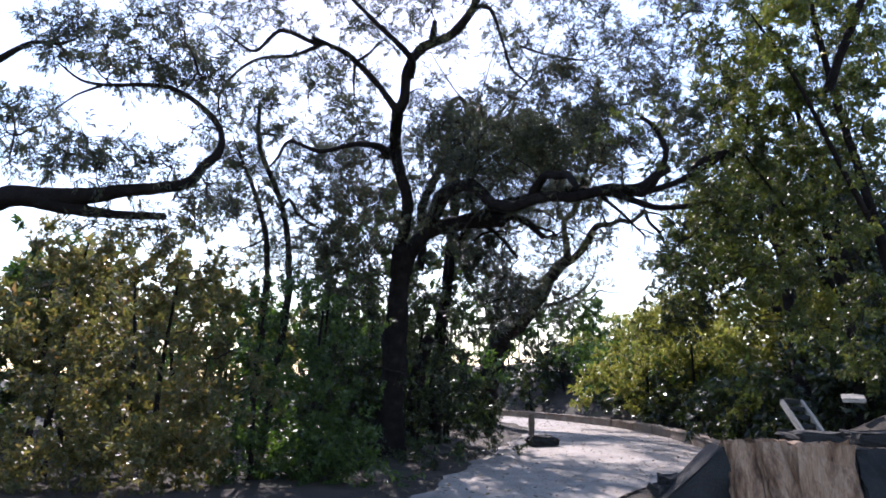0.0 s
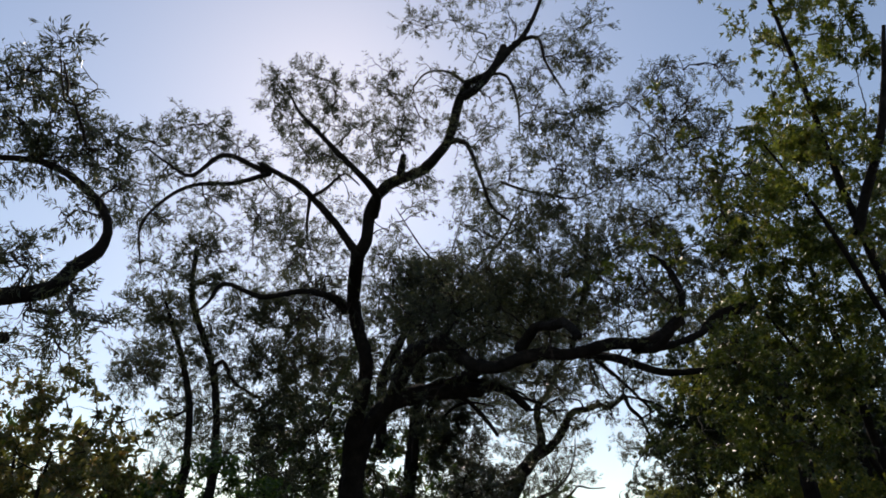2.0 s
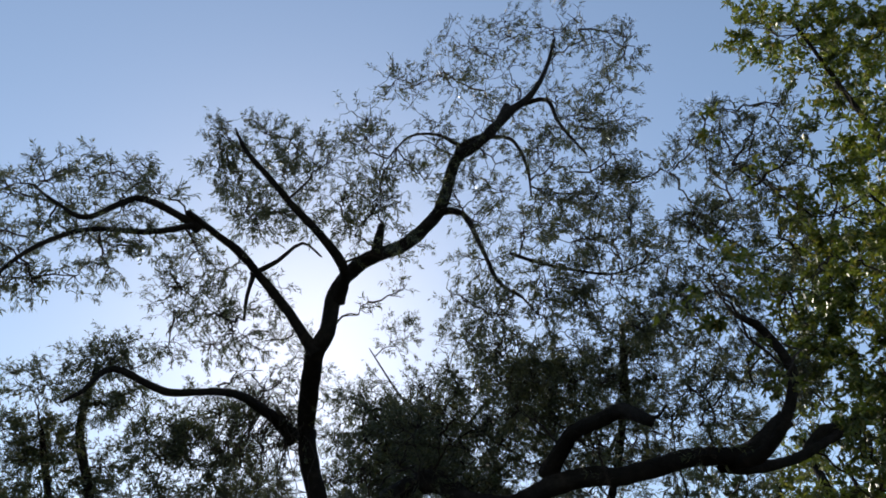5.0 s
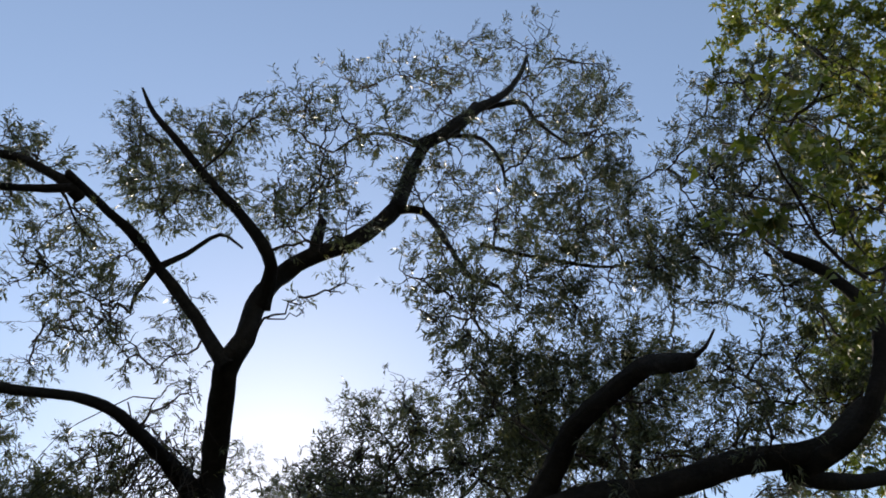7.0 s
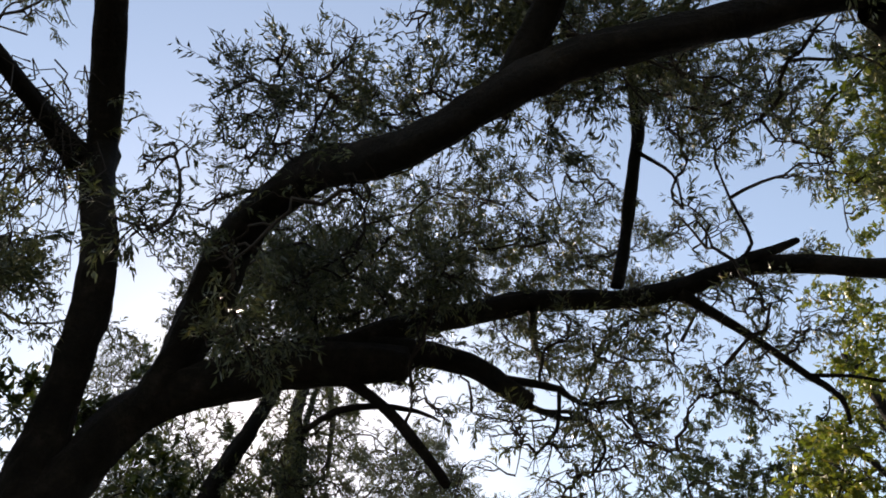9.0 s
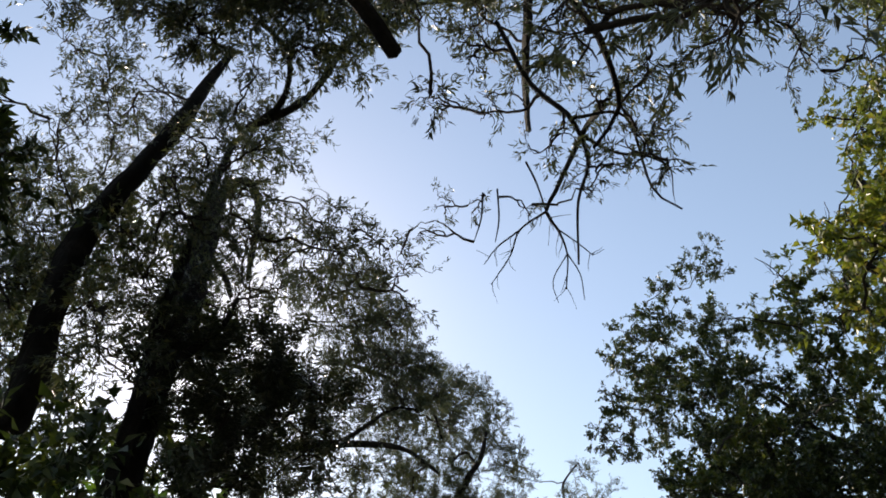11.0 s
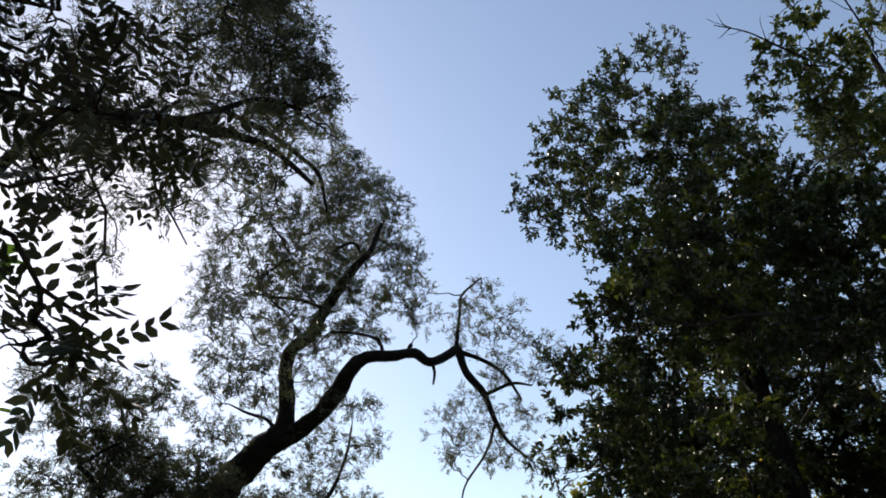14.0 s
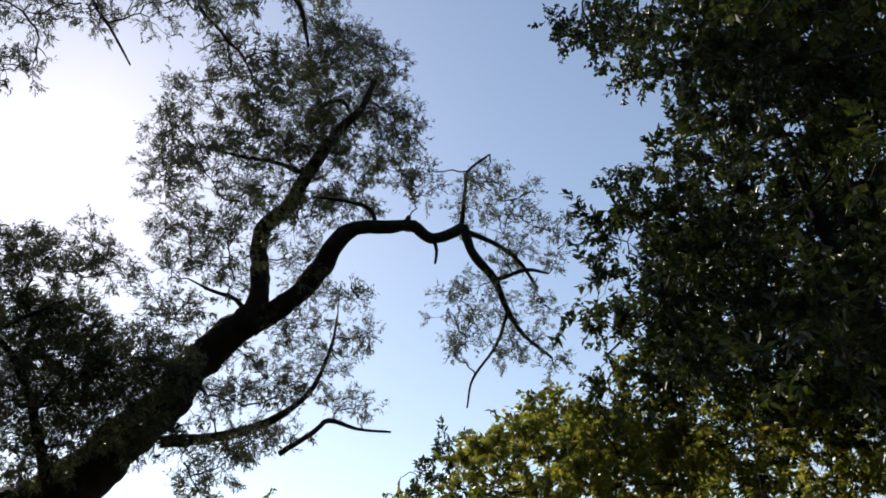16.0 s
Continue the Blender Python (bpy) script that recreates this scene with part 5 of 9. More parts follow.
plant.crown(-3.89, 7.47, 5.29, 0.28, 1.05)
plant.crown(-4.14, 7.34, 5.14, 0.3, 1.05)
plant.crown(-4.09, 7.53, 4.88, 0.25, 1.05)
plant.crown(-3.51, 7.41, 4.66, 0.19, 1.05)
plant.crown(-2.44, 7.34, 4.59, 0.16, 1.05)
plant.crown(-2.8, 7.45, 4.51, 0.14, 1.05)
plant.crown(-2.44, 7.32, 4.03, 0.13, 0.9)
plant.crown(-2.63, 7.41, 4.01, 0.1, 0.9)
plant.crown(-2.31, 7.37, 4.26, 0.1, 0.9)
plant.crown(-3.33, 7.47, 3.87, 0.16, 0.9)
plant.crown(-3.11, 7.39, 3.65, 0.19, 0.9)
plant.crown(-2.87, 7.31, 3.65, 0.18, 0.9)
plant.crown(-2.81, 7.44, 3.59, 0.16, 0.9)
plant.crown(-3.51, 7.34, 3.6, 0.26, 0.9)
plant.crown(-3.99, 7.57, 3.66, 0.33, 0.9)
plant.crown(-4.1, 7.42, 3.83, 0.27, 0.9)
plant.crown(-2.39, 7.35, 3.43, 0.13, 0.9)
plant.crown(-2.73, 7.45, 3.31, 0.13, 0.9)
plant.crown(-3.08, 7.38, 2.97, 0.16, 0.9)
plant.crown(-2.8, 7.33, 2.96, 0.13, 0.9)
plant.crown(-3.57, 7.43, 2.97, 0.18, 0.9)
plant.crown(-2.71, 7.78, 3.23, 0.14, 0.8)
plant.crown(-2.53, 7.55, 3.34, 0.16, 0.8)
plant.crown(-2.69, 8, 3.16, 0.2, 0.8)
plant.crown(-2, 6.94, 3.09, 0.14, 0.8)
plant.crown(-4.48, 7.19, 4.18, 0.2, 0.9)
plant.crown(-4.75, 7.68, 4, 0.22, 0.9)
plant.crown(-4.63, 7.65, 3.72, 0.2, 0.9)
plant.crown(-4.14, 6.94, 4, 0.23, 0.9)
plant.crown(-4.47, 8.2, 4.39, 0.23, 0.9)
plant.crown(-3.42, 6.9, 3.73, 0.22, 0.9)
plant.crown(-3.44, 7.73, 3.49, 0.22, 0.9)
plant.crown(-4.11, 8.1, 5.02, 0.16, 0.9)
plant.crown(-3.65, 8.14, 4.77, 0.21, 0.9)
plant.crown(-3, 7.48, 4.57, 0.21, 0.9)
plant.crown(-2.56, 6.78, 4.92, 0.17, 0.9)
plant.finish()

plant = Plant("tree", (6.6, 11.6, 0.3), "tall leafy roadside tree with sunlit olive-green sprays", "tree", LEAF_OLIVE, "bushy", 15, "verge trees")
plant.limb([(7.60, 12.20, 0.30, 0.100), (7.40, 12.10, 2.20, 0.090), (6.90, 11.90, 4.50, 0.070), (6.20, 11.60, 6.80, 0.050), (5.70, 11.30, 9.00, 0.035), (5.20, 11.00, 11.00, 0.020)], "trunk", 16)
plant.limb([(7.10, 11.95, 3.80, 0.050), (6.20, 11.50, 5.20, 0.040), (5.40, 11.10, 6.40, 0.030), (4.70, 10.90, 7.30, 0.014)], "limb", 8)
plant.limb([(6.10, 11.40, 6.20, 0.080), (6.60, 11.00, 7.80, 0.060), (6.90, 10.80, 9.40, 0.030)], "limb", 8)
plant.crown(4.51, 10.86, 10.31, 0.34, 1.19)
plant.crown(5.95, 11, 10.99, 0.51, 1.19)
plant.crown(5.9, 10.78, 10.08, 0.46, 1.19)
plant.crown(3.3, 10.67, 7.72, 0.204, 0.68)
plant.crown(3.35, 10.81, 7.33, 0.19, 0.68)
plant.crown(3.58, 10.72, 6.74, 0.19, 0.68)
plant.crown(4.01, 10.88, 6.74, 0.22, 0.68)
plant.crown(3.61, 10.78, 5.74, 0.19, 0.85)
plant.crown(3.16, 10.72, 5.5, 0.14, 0.68)
plant.crown(3.25, 10.83, 5.23, 0.15, 0.85)
plant.crown(3.06, 10.76, 4.73, 0.14, 0.85)
plant.crown(5.25, 10.96, 7.71, 0.39, 1.05)
plant.crown(6.15, 11.26, 8.02, 0.45, 1.05)
plant.crown(6.73, 11.06, 7.71, 0.44, 0.75)
plant.crown(5.76, 11.37, 7.17, 0.4, 1.05)
plant.crown(6.45, 11.19, 7, 0.44, 0.75)
plant.crown(6.68, 11.01, 6.08, 0.38, 0.75)
plant.crown(6.08, 11.29, 6.37, 0.35, 0.75)
plant.crown(6.49, 11.12, 5.39, 0.38, 0.75)
plant.crown(6.22, 11.38, 4.75, 0.34, 0.75)
plant.crown(6.59, 11.23, 4.28, 0.38, 0.75)
plant.crown(6.15, 11.06, 3.48, 0.37, 0.75)
plant.crown(6.48, 11.33, 2.87, 0.37, 0.75)
plant.crown(6.14, 11.16, 2.21, 0.36, 0.75)
plant.crown(4.45, 10.79, 10.24, 0.289, 1.33)
plant.crown(5.31, 11.06, 10.9, 0.4, 1.33)
plant.crown(5.69, 10.85, 10.35, 0.46, 1.33)
plant.crown(6.58, 11.2, 10.71, 0.49, 1.33)
plant.crown(4.95, 10.82, 9.11, 0.297, 1.06)
plant.crown(5.78, 11.11, 9.35, 0.44, 1.33)
plant.crown(5.43, 11.03, 8.14, 0.4, 1.33)
plant.crown(4.68, 10.86, 7.42, 0.289, 1.33)
plant.crown(5.23, 11.13, 7.29, 0.38, 1.33)
plant.crown(4.3, 10.97, 6.9, 0.27, 1.06)
plant.crown(4.47, 10.82, 6.53, 0.32, 1.33)
plant.crown(4.91, 11.06, 6.39, 0.35, 1.33)
plant.crown(4.12, 10.93, 6.23, 0.26, 1.33)
plant.crown(4.53, 11.14, 6.06, 0.32, 1.33)
plant.crown(5.57, 11.76, 11.49, 0.37, 0.896)
plant.crown(2.39, 10.16, 5.13, 0.38, 0.64)
plant.crown(4.17, 10.78, 7.5, 0.32, 0.64)
plant.finish()

plant = Plant("tree", (7.0, 13.8, 0.3), "dense dark olive-leaved roadside tree beside the retaining wall", "tree", LEAF_MID, "bushy", 16, "verge trees")
plant.limb([(8.00, 14.60, 0.30, 0.100), (7.80, 14.40, 2.50, 0.090), (7.20, 14.10, 5.00, 0.060), (6.60, 13.70, 7.60, 0.030)], "trunk", 16)
plant.limb([(7.60, 14.30, 3.20, 0.050), (6.40, 13.50, 4.60, 0.035), (5.40, 13.00, 5.60, 0.018)], "limb", 8)
plant.limb([(5.14, 13.00, 5.67, 0.100), (4.57, 12.80, 5.46, 0.064), (4.25, 12.70, 5.19, 0.043)], "limb", 8)
plant.crown(6.28, 13.05, 8.42, 0.56, 1.4)
plant.crown(7.47, 13.49, 9.12, 0.65, 1.4)
plant.crown(8.11, 13.21, 9.44, 0.6, 1)
plant.crown(6.13, 13.64, 7.78, 0.57, 1.4)
plant.crown(6.75, 13.38, 7.66, 0.61, 1.4)
plant.crown(7.48, 13.1, 7.74, 0.6, 1)
plant.crown(5.6, 13.52, 6.85, 0.5, 1.4)
plant.crown(6.26, 13.28, 6.56, 0.58, 1.4)
plant.crown(7.42, 13.71, 6.91, 0.61, 1)
plant.crown(5.47, 13.44, 5.93, 0.48, 1.4)
plant.crown(6.16, 13.18, 5.58, 0.55, 1.4)
plant.crown(7.24, 13.6, 5.77, 0.57, 1)
plant.crown(4.84, 13.36, 6.55, 0.35, 1)
plant.crown(5.28, 13.19, 7.39, 0.36, 1.4)
plant.crown(4.32, 13.33, 4.07, 0.44, 1)
plant.crown(5.21, 13.67, 4.5, 0.5, 1)
plant.crown(5.99, 13.43, 4.7, 0.54, 1.4)
plant.crown(7.02, 13.85, 4.76, 0.6, 1)
plant.crown(4.68, 13.58, 3.66, 0.48, 1)
plant.crown(5.42, 13.34, 3.86, 0.51, 1)
plant.crown(6.44, 13.74, 3.8, 0.57, 1)
plant.crown(4.15, 13.53, 3.56, 0.272, 1)
plant.crown(4.95, 13.8, 5.14, 0.39, 1.4)
plant.crown(5.59, 13.63, 5.19, 0.43, 1.4)
plant.crown(5.49, 12.93, 5.7, 0.44, 1.54)
plant.crown(6.36, 13.27, 5.83, 0.51, 1.54)
plant.crown(7.03, 13.02, 5.66, 0.55, 1.1)
plant.crown(8.02, 13.44, 6.03, 0.57, 1.1)
plant.crown(6.62, 13.18, 6.88, 0.51, 1.54)
plant.crown(7.31, 12.92, 6.9, 0.55, 1.1)
plant.crown(5.95, 13.32, 6.81, 0.47, 1.54)
plant.crown(5.22, 13.12, 5.03, 0.39, 1.54)
plant.crown(4.79, 13.41, 4.48, 0.4, 1.1)
plant.crown(5.4, 13.24, 4.25, 0.49, 1.1)
plant.crown(6.12, 13.01, 4.61, 0.49, 1.1)
plant.crown(7.12, 13.39, 4.62, 0.55, 1.1)
plant.crown(7.68, 13.15, 4.58, 0.54, 1.1)
plant.crown(4.38, 12.97, 3.59, 0.38, 1.1)
plant.crown(5.16, 13.27, 3.46, 0.49, 1.1)
plant.crown(5.85, 13.05, 3.53, 0.48, 1.1)
plant.crown(6.82, 13.43, 3.51, 0.54, 1.1)
plant.crown(7.47, 13.18, 3.49, 0.53, 1.1)
plant.crown(5.55, 12.99, 2.67, 0.42, 1.1)
plant.crown(6.37, 13.31, 2.61, 0.43, 1.1)
plant.crown(7.13, 13.1, 2.61, 0.47, 1.1)
plant.crown(7.52, 13.45, 1.79, 0.48, 1.1)
plant.crown(6.19, 13.23, 4.26, 0.39, 1.1)
plant.crown(5.79, 12.72, 7.97, 0.45, 1.12)
plant.crown(6.72, 13.07, 8.41, 0.52, 1.12)
plant.crown(7.37, 12.82, 7.95, 0.56, 0.8)
plant.crown(8.22, 13.22, 7.84, 0.52, 0.8)
plant.crown(5.44, 12.99, 7.32, 0.36, 1.12)
plant.crown(5.02, 12.83, 6.7, 0.35, 1.12)
plant.crown(4.65, 13.09, 5.73, 0.35, 0.8)
plant.crown(7.34, 12.44, 10.44, 0.4, 1.4)
plant.crown(8.42, 13.18, 11.12, 0.35, 1)
plant.crown(7.65, 12.54, 10, 0.42, 1)
plant.crown(6.34, 12.59, 13.52, 0.33, 1)
plant.crown(5.73, 11.96, 11.04, 0.31, 1)
plant.crown(6.2, 11.97, 10.99, 0.39, 1)
plant.crown(6.35, 12.6, 10.64, 0.29, 1)
plant.crown(5.96, 12.01, 9.61, 0.31, 1)
plant.crown(4.23, 11.76, 4.74, 0.35, 1)
plant.crown(4.59, 12.56, 4.49, 0.41, 1)
plant.crown(7.55, 12.59, 11.65, 0.41, 1)
plant.crown(8.09, 12.13, 12.94, 0.36, 1)
plant.crown(7.3, 12.14, 10.69, 0.31, 1)
plant.crown(5.2, 12.07, 4.65, 0.3, 1)
plant.crown(7.68, 12.14, 10.86, 0.37, 1)
plant.finish()

plant = Plant("shrub", (-5.5, 10.8, 0), "thick yellow-green verge thicket with browning leaves", "shrub", LEAF_DRY, "bushy", 17, "verge thicket")
plant.limb([(-5.50, 10.80, -0.10, 0.050), (-5.40, 10.70, 1.60, 0.035), (-5.10, 10.60, 3.40, 0.015)], "stem", 8)
plant.limb([(-4.00, 10.90, -0.10, 0.050), (-4.00, 10.80, 1.40, 0.035), (-3.80, 10.70, 2.90, 0.015)], "stem", 8)
plant.limb([(-6.60, 10.40, -0.10, 0.050), (-6.50, 10.40, 1.90, 0.035), (-6.60, 10.30, 3.90, 0.015)], "stem", 8)
plant.crown(-5.67, 10.49, 3.45, 0.34, 1.05)
plant.crown(-5.41, 10.75, 3.35, 0.38, 1.05)
plant.crown(-4.87, 10.58, 3.33, 0.38, 1.05)
plant.crown(-4.54, 10.86, 3.39, 0.37, 1.05)
plant.crown(-3.99, 10.69, 3.14, 0.37, 1.05)
plant.crown(-5.41, 10.48, 2.77, 0.44, 1.05)
plant.crown(-4.99, 10.81, 2.83, 0.46, 1.05)
plant.crown(-4.29, 10.61, 2.74, 0.45, 1.05)
plant.crown(-3.8, 10.92, 2.71, 0.43, 1.05)
plant.crown(-3.37, 10.72, 2.92, 0.31, 1.05)
plant.crown(-5.49, 10.51, 2.19, 0.48, 1.05)
plant.crown(-5.01, 10.87, 2.23, 0.49, 1.05)
plant.crown(-4.24, 10.65, 2.15, 0.48, 1.05)
plant.crown(-3.51, 10.45, 2.15, 0.44, 1.05)
plant.crown(-3.19, 10.76, 2.47, 0.34, 1.05)
plant.crown(-5.21, 10.29, 1.55, 0.49, 1)
plant.crown(-4.69, 10.67, 1.56, 0.51, 1)
plant.crown(-3.87, 10.44, 1.57, 0.5, 1)
plant.crown(-3.35, 10.8, 1.66, 0.49, 1)
plant.crown(-2.87, 10.59, 1.95, 0.37, 1)
plant.crown(-5.14, 10.34, 0.87, 0.52, 1)
plant.crown(-4.55, 10.73, 0.86, 0.54, 1)
plant.crown(-3.67, 10.49, 0.88, 0.53, 1)
plant.crown(-3.09, 10.87, 1.01, 0.52, 1)
plant.crown(-2.7, 10.63, 1.45, 0.37, 1)
plant.crown(-3.34, 10.5, 3.35, 0.26, 1)
plant.crown(-3.01, 10.7, 3.24, 0.27, 1)
plant.crown(-5.51, 10.13, 0.32, 0.59, 1)
plant.crown(-4.83, 10.59, 0.31, 0.61, 1)
plant.crown(-3.82, 10.31, 0.4, 0.6, 1)
plant.crown(-3.13, 10.74, 0.52, 0.59, 1)
plant.crown(-5.4, 10.48, 0.3, 0.6, 1)
plant.crown(-4.24, 10.2, 0.29, 0.59, 1)
plant.crown(-3.36, 10.65, 0.31, 0.61, 1)
plant.crown(-7.2, 9.6, 1.2, 0.9, 1)
plant.crown(-7.4, 9.2, 2.6, 0.8, 1)
plant.crown(-5.6, 9.3, 0.6, 0.7, 1)
plant.crown(-4.6, 10.2, 0.6, 0.7, 1)
plant.crown(-3.6, 10.5, 0.5, 0.6, 1)
plant.crown(-3.86, 10.84, 3.56, 0.36, 1)
plant.crown(-3.09, 11.26, 2.72, 0.4, 1)
plant.finish()

plant = Plant("shrub", (-2.9, 11.9, 0), "dark green undergrowth below the young tree", "shrub", LEAF_IVY, "bushy", 18, "verge thicket")
plant.limb([(-2.90, 11.90, -0.10, 0.050), (-2.90, 11.80, 1.40, 0.030), (-2.80, 11.80, 2.80, 0.015)], "stem", 8)
plant.limb([(-2.00, 12.00, -0.10, 0.050), (-2.00, 12.00, 1.40, 0.030), (-1.90, 11.90, 2.60, 0.015)], "stem", 8)
plant.crown(-2.91, 11.74, 2.58, 0.42, 1.1)
plant.crown(-2.49, 12.05, 2.79, 0.39, 1.1)
plant.crown(-2.02, 11.86, 2.61, 0.42, 1.1)
plant.crown(-3.14, 12.21, 1.94, 0.51, 1.1)
plant.crown(-2.5, 11.98, 2.02, 0.5, 1.1)
plant.crown(-1.88, 11.75, 1.94, 0.49, 1.1)
plant.crown(-2.81, 12.13, 1.2, 0.54, 1.1)
plant.crown(-2.02, 11.89, 1.22, 0.53, 1.1)
plant.crown(-3.05, 12.26, 0.63, 0.5, 1.1)
plant.crown(-2.25, 12.04, 0.5, 0.49, 1.1)
plant.crown(-1.65, 11.81, 0.68, 0.48, 1.1)
plant.crown(-3.02, 11.61, 0.32, 0.63, 1.1)
plant.crown(-2.27, 12.09, 0.33, 0.66, 1.1)
plant.crown(-1.45, 11.79, 0.32, 0.64, 1.1)
plant.crown(-2.71, 12.27, 0.33, 0.66, 1.1)
plant.crown(-1.7, 11.98, 0.32, 0.64, 1.1)
plant.crown(-1, 11.75, 0.25, 0.51, 1.1)
plant.finish()

# ivy thicket in LEAF_BROAD, whose darker colour stands for deep shade
plant = Plant("shrub", (-0.7, 20.6, 0), "tall ivy-hung thicket behind the forked acacia, shade put into its leaf colour", "shrub", LEAF_BROAD, "bushy", 19, "verge thicket")
plant.limb([(-1.40, 20.90, -0.10, 0.060), (-1.40, 20.90, 2.00, 0.040), (-1.30, 20.80, 4.80, 0.015)], "stem", 8)
plant.limb([(0.10, 20.80, -0.10, 0.060), (0.10, 20.80, 1.50, 0.040), (0.15, 20.70, 3.20, 0.015)], "stem", 8)
plant.limb([(-0.80, 21.00, -0.10, 0.060), (-0.80, 21.00, 2.20, 0.040), (-0.70, 20.90, 5.40, 0.015)], "stem", 8)
plant.crown(-2.64, 20.23, 5.69, 0.6, 0.7)
plant.crown(-2.95, 20.7, 4.69, 0.69, 0.7)
plant.crown(-2.02, 20.36, 4.96, 0.75, 0.7)
plant.crown(-1.19, 20.9, 6.35, 0.71, 0.7)
plant.crown(-1.13, 20.57, 5.02, 0.76, 0.7)
plant.crown(-2.39, 20.16, 3.58, 0.88, 0.7)
plant.crown(-1.26, 20.83, 3.83, 0.91, 0.7)
plant.crown(-0.04, 20.41, 3.5, 0.89, 0.7)
plant.crown(-2.09, 20.67, 2.31, 0.96, 0.7)
plant.crown(-0.74, 20.23, 2.32, 0.94, 0.7)
plant.crown(0.59, 20.92, 2.37, 0.9, 0.7)
plant.crown(-2.12, 20.07, 1.04, 0.92, 0.7)
plant.crown(-0.87, 20.77, 1.04, 0.95, 0.7)
plant.crown(0.3, 20.38, 1.07, 0.79, 0.7)
plant.crown(-1.72, 21, 0.44, 0.88, 0.7)
plant.crown(-0.26, 20.61, 0.43, 0.86, 0.7)
plant.crown(-1.17, 19.93, 7.05, 0.6, 0.65)
plant.crown(-0.43, 20.38, 7.68, 0.54, 0.65)
plant.crown(-0.25, 20.11, 6.65, 0.61, 0.65)
plant.crown(-0.08, 20.56, 5.66, 0.61, 0.65)
plant.crown(0.54, 20.28, 4.69, 0.67, 0.65)
plant.crown(-1.65, 20.41, 6.86, 0.46, 0.65)
plant.crown(0.98, 20.21, 5.61, 0.45, 0.65)
plant.crown(-2.67, 17.84, 3.98, 0.59, 0.75)
plant.crown(-2.94, 18.29, 2.98, 0.66, 0.75)
plant.crown(-1.79, 17.98, 1.46, 0.7, 0.75)
plant.crown(-2.9, 18.5, 1.69, 0.72, 0.75)
plant.crown(-0.76, 18.18, 0.48, 0.57, 0.75)
plant.crown(-2.99, 17.86, 0.71, 0.69, 0.75)
plant.crown(-1.78, 18.37, 0.35, 0.7, 0.75)
plant.finish()

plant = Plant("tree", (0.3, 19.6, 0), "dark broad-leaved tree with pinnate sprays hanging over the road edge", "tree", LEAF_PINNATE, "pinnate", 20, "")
plant.limb([(-0.20, 19.80, -0.10, 0.200), (-0.10, 19.70, 2.00, 0.170), (0.05, 19.60, 4.00, 0.150), (0.25, 19.50, 6.00, 0.120), (0.30, 19.60, 7.40, 0.100)], "trunk", 16)
plant.limb([(0.23, 19.80, 6.23, 0.098), (0.07, 20.40, 7.39, 0.101), (0.09, 20.80, 8.27, 0.101), (0.08, 21.00, 9.11, 0.097), (0.16, 21.05, 9.64, 0.081), (0.39, 21.08, 9.80, 0.062), (0.56, 21.08, 9.52, 0.051), (0.65, 21.08, 8.91, 0.042), (0.65, 21.08, 8.37, 0.038), (0.66, 21.08, 7.97, 0.024)], "limb", 16)
plant.limb([(0.09, 20.80, 8.27, 0.054), (0.22, 20.80, 7.99, 0.044), (0.40, 20.80, 7.75, 0.040), (0.53, 20.80, 7.44, 0.028)], "limb", 8)
plant.limb([(1.04, 19.20, 3.43, 0.023), (1.11, 19.20, 3.54, 0.018), (1.26, 19.20, 3.83, 0.016), (1.37, 19.20, 4.09, 0.010)], "limb", 5)
plant.limb([(1.12, 19.20, 3.19, 0.017), (1.07, 19.20, 3.43, 0.013), (1.00, 19.20, 3.69, 0.009)], "limb", 5)
plant.limb([(1.17, 19.10, 3.55, 0.018), (1.43, 19.10, 3.64, 0.016), (1.68, 19.10, 3.67, 0.011), (1.88, 19.10, 3.69, 0.006)], "limb", 5)
plant.limb([(1.55, 19.05, 3.23, 0.007), (1.79, 19.05, 3.23, 0.006), (2.01, 19.05, 3.22, 0.005), (2.23, 19.05, 3.27, 0.004)], "limb", 5)
plant.crown(0.33, 19.12, 5.47, 0.28, 1.2)
plant.crown(0.46, 19.34, 5.19, 0.28, 1.2)
plant.crown(0.71, 19.21, 5.39, 0.27, 1.2)
plant.crown(0.99, 19.41, 5.66, 0.27, 1.2)
plant.crown(1.29, 19.29, 5.48, 0.22, 1.2)
plant.crown(0.71, 19.17, 4.61, 0.26, 1.2)
plant.crown(0.95, 19.36, 4.97, 0.26, 1.2)
plant.crown(1.3, 19.25, 4.94, 0.24, 1.2)
plant.crown(1.49, 19.38, 5.36, 0.16, 1.2)
plant.crown(0.74, 19.32, 4.34, 0.23, 1.2)
plant.crown(1.05, 19.21, 4.35, 0.22, 0.585)
plant.crown(1.35, 19.38, 4.52, 0.22, 0.456)
plant.crown(1.58, 19.28, 4.71, 0.17, 0.456)
plant.crown(1.6, 19.22, 4.25, 0.14, 0.456)
plant.crown(0.3, 19.33, 6.25, 0.19, 0.432)
plant.crown(0.03, 19.24, 6.04, 0.22, 0.432)
plant.crown(1.31, 19.37, 4.28, 0.16, 0.456)
plant.crown(1.04, 19.3, 4.07, 0.15, 0.585)
plant.crown(1.72, 18.92, 3.66, 0.14, 0.209)
plant.crown(1.9, 19.02, 3.58, 0.12, 0.121)
plant.crown(1.68, 18.96, 3.47, 0.13, 0.262)
plant.crown(1.52, 19.05, 3.38, 0.12, 0.536)
plant.crown(1.87, 19, 3.27, 0.12, 0.247)
plant.crown(2.07, 18.95, 3.25, 0.1, 0.247)
plant.crown(2.2, 19.02, 3.21, 0.08, 0.247)
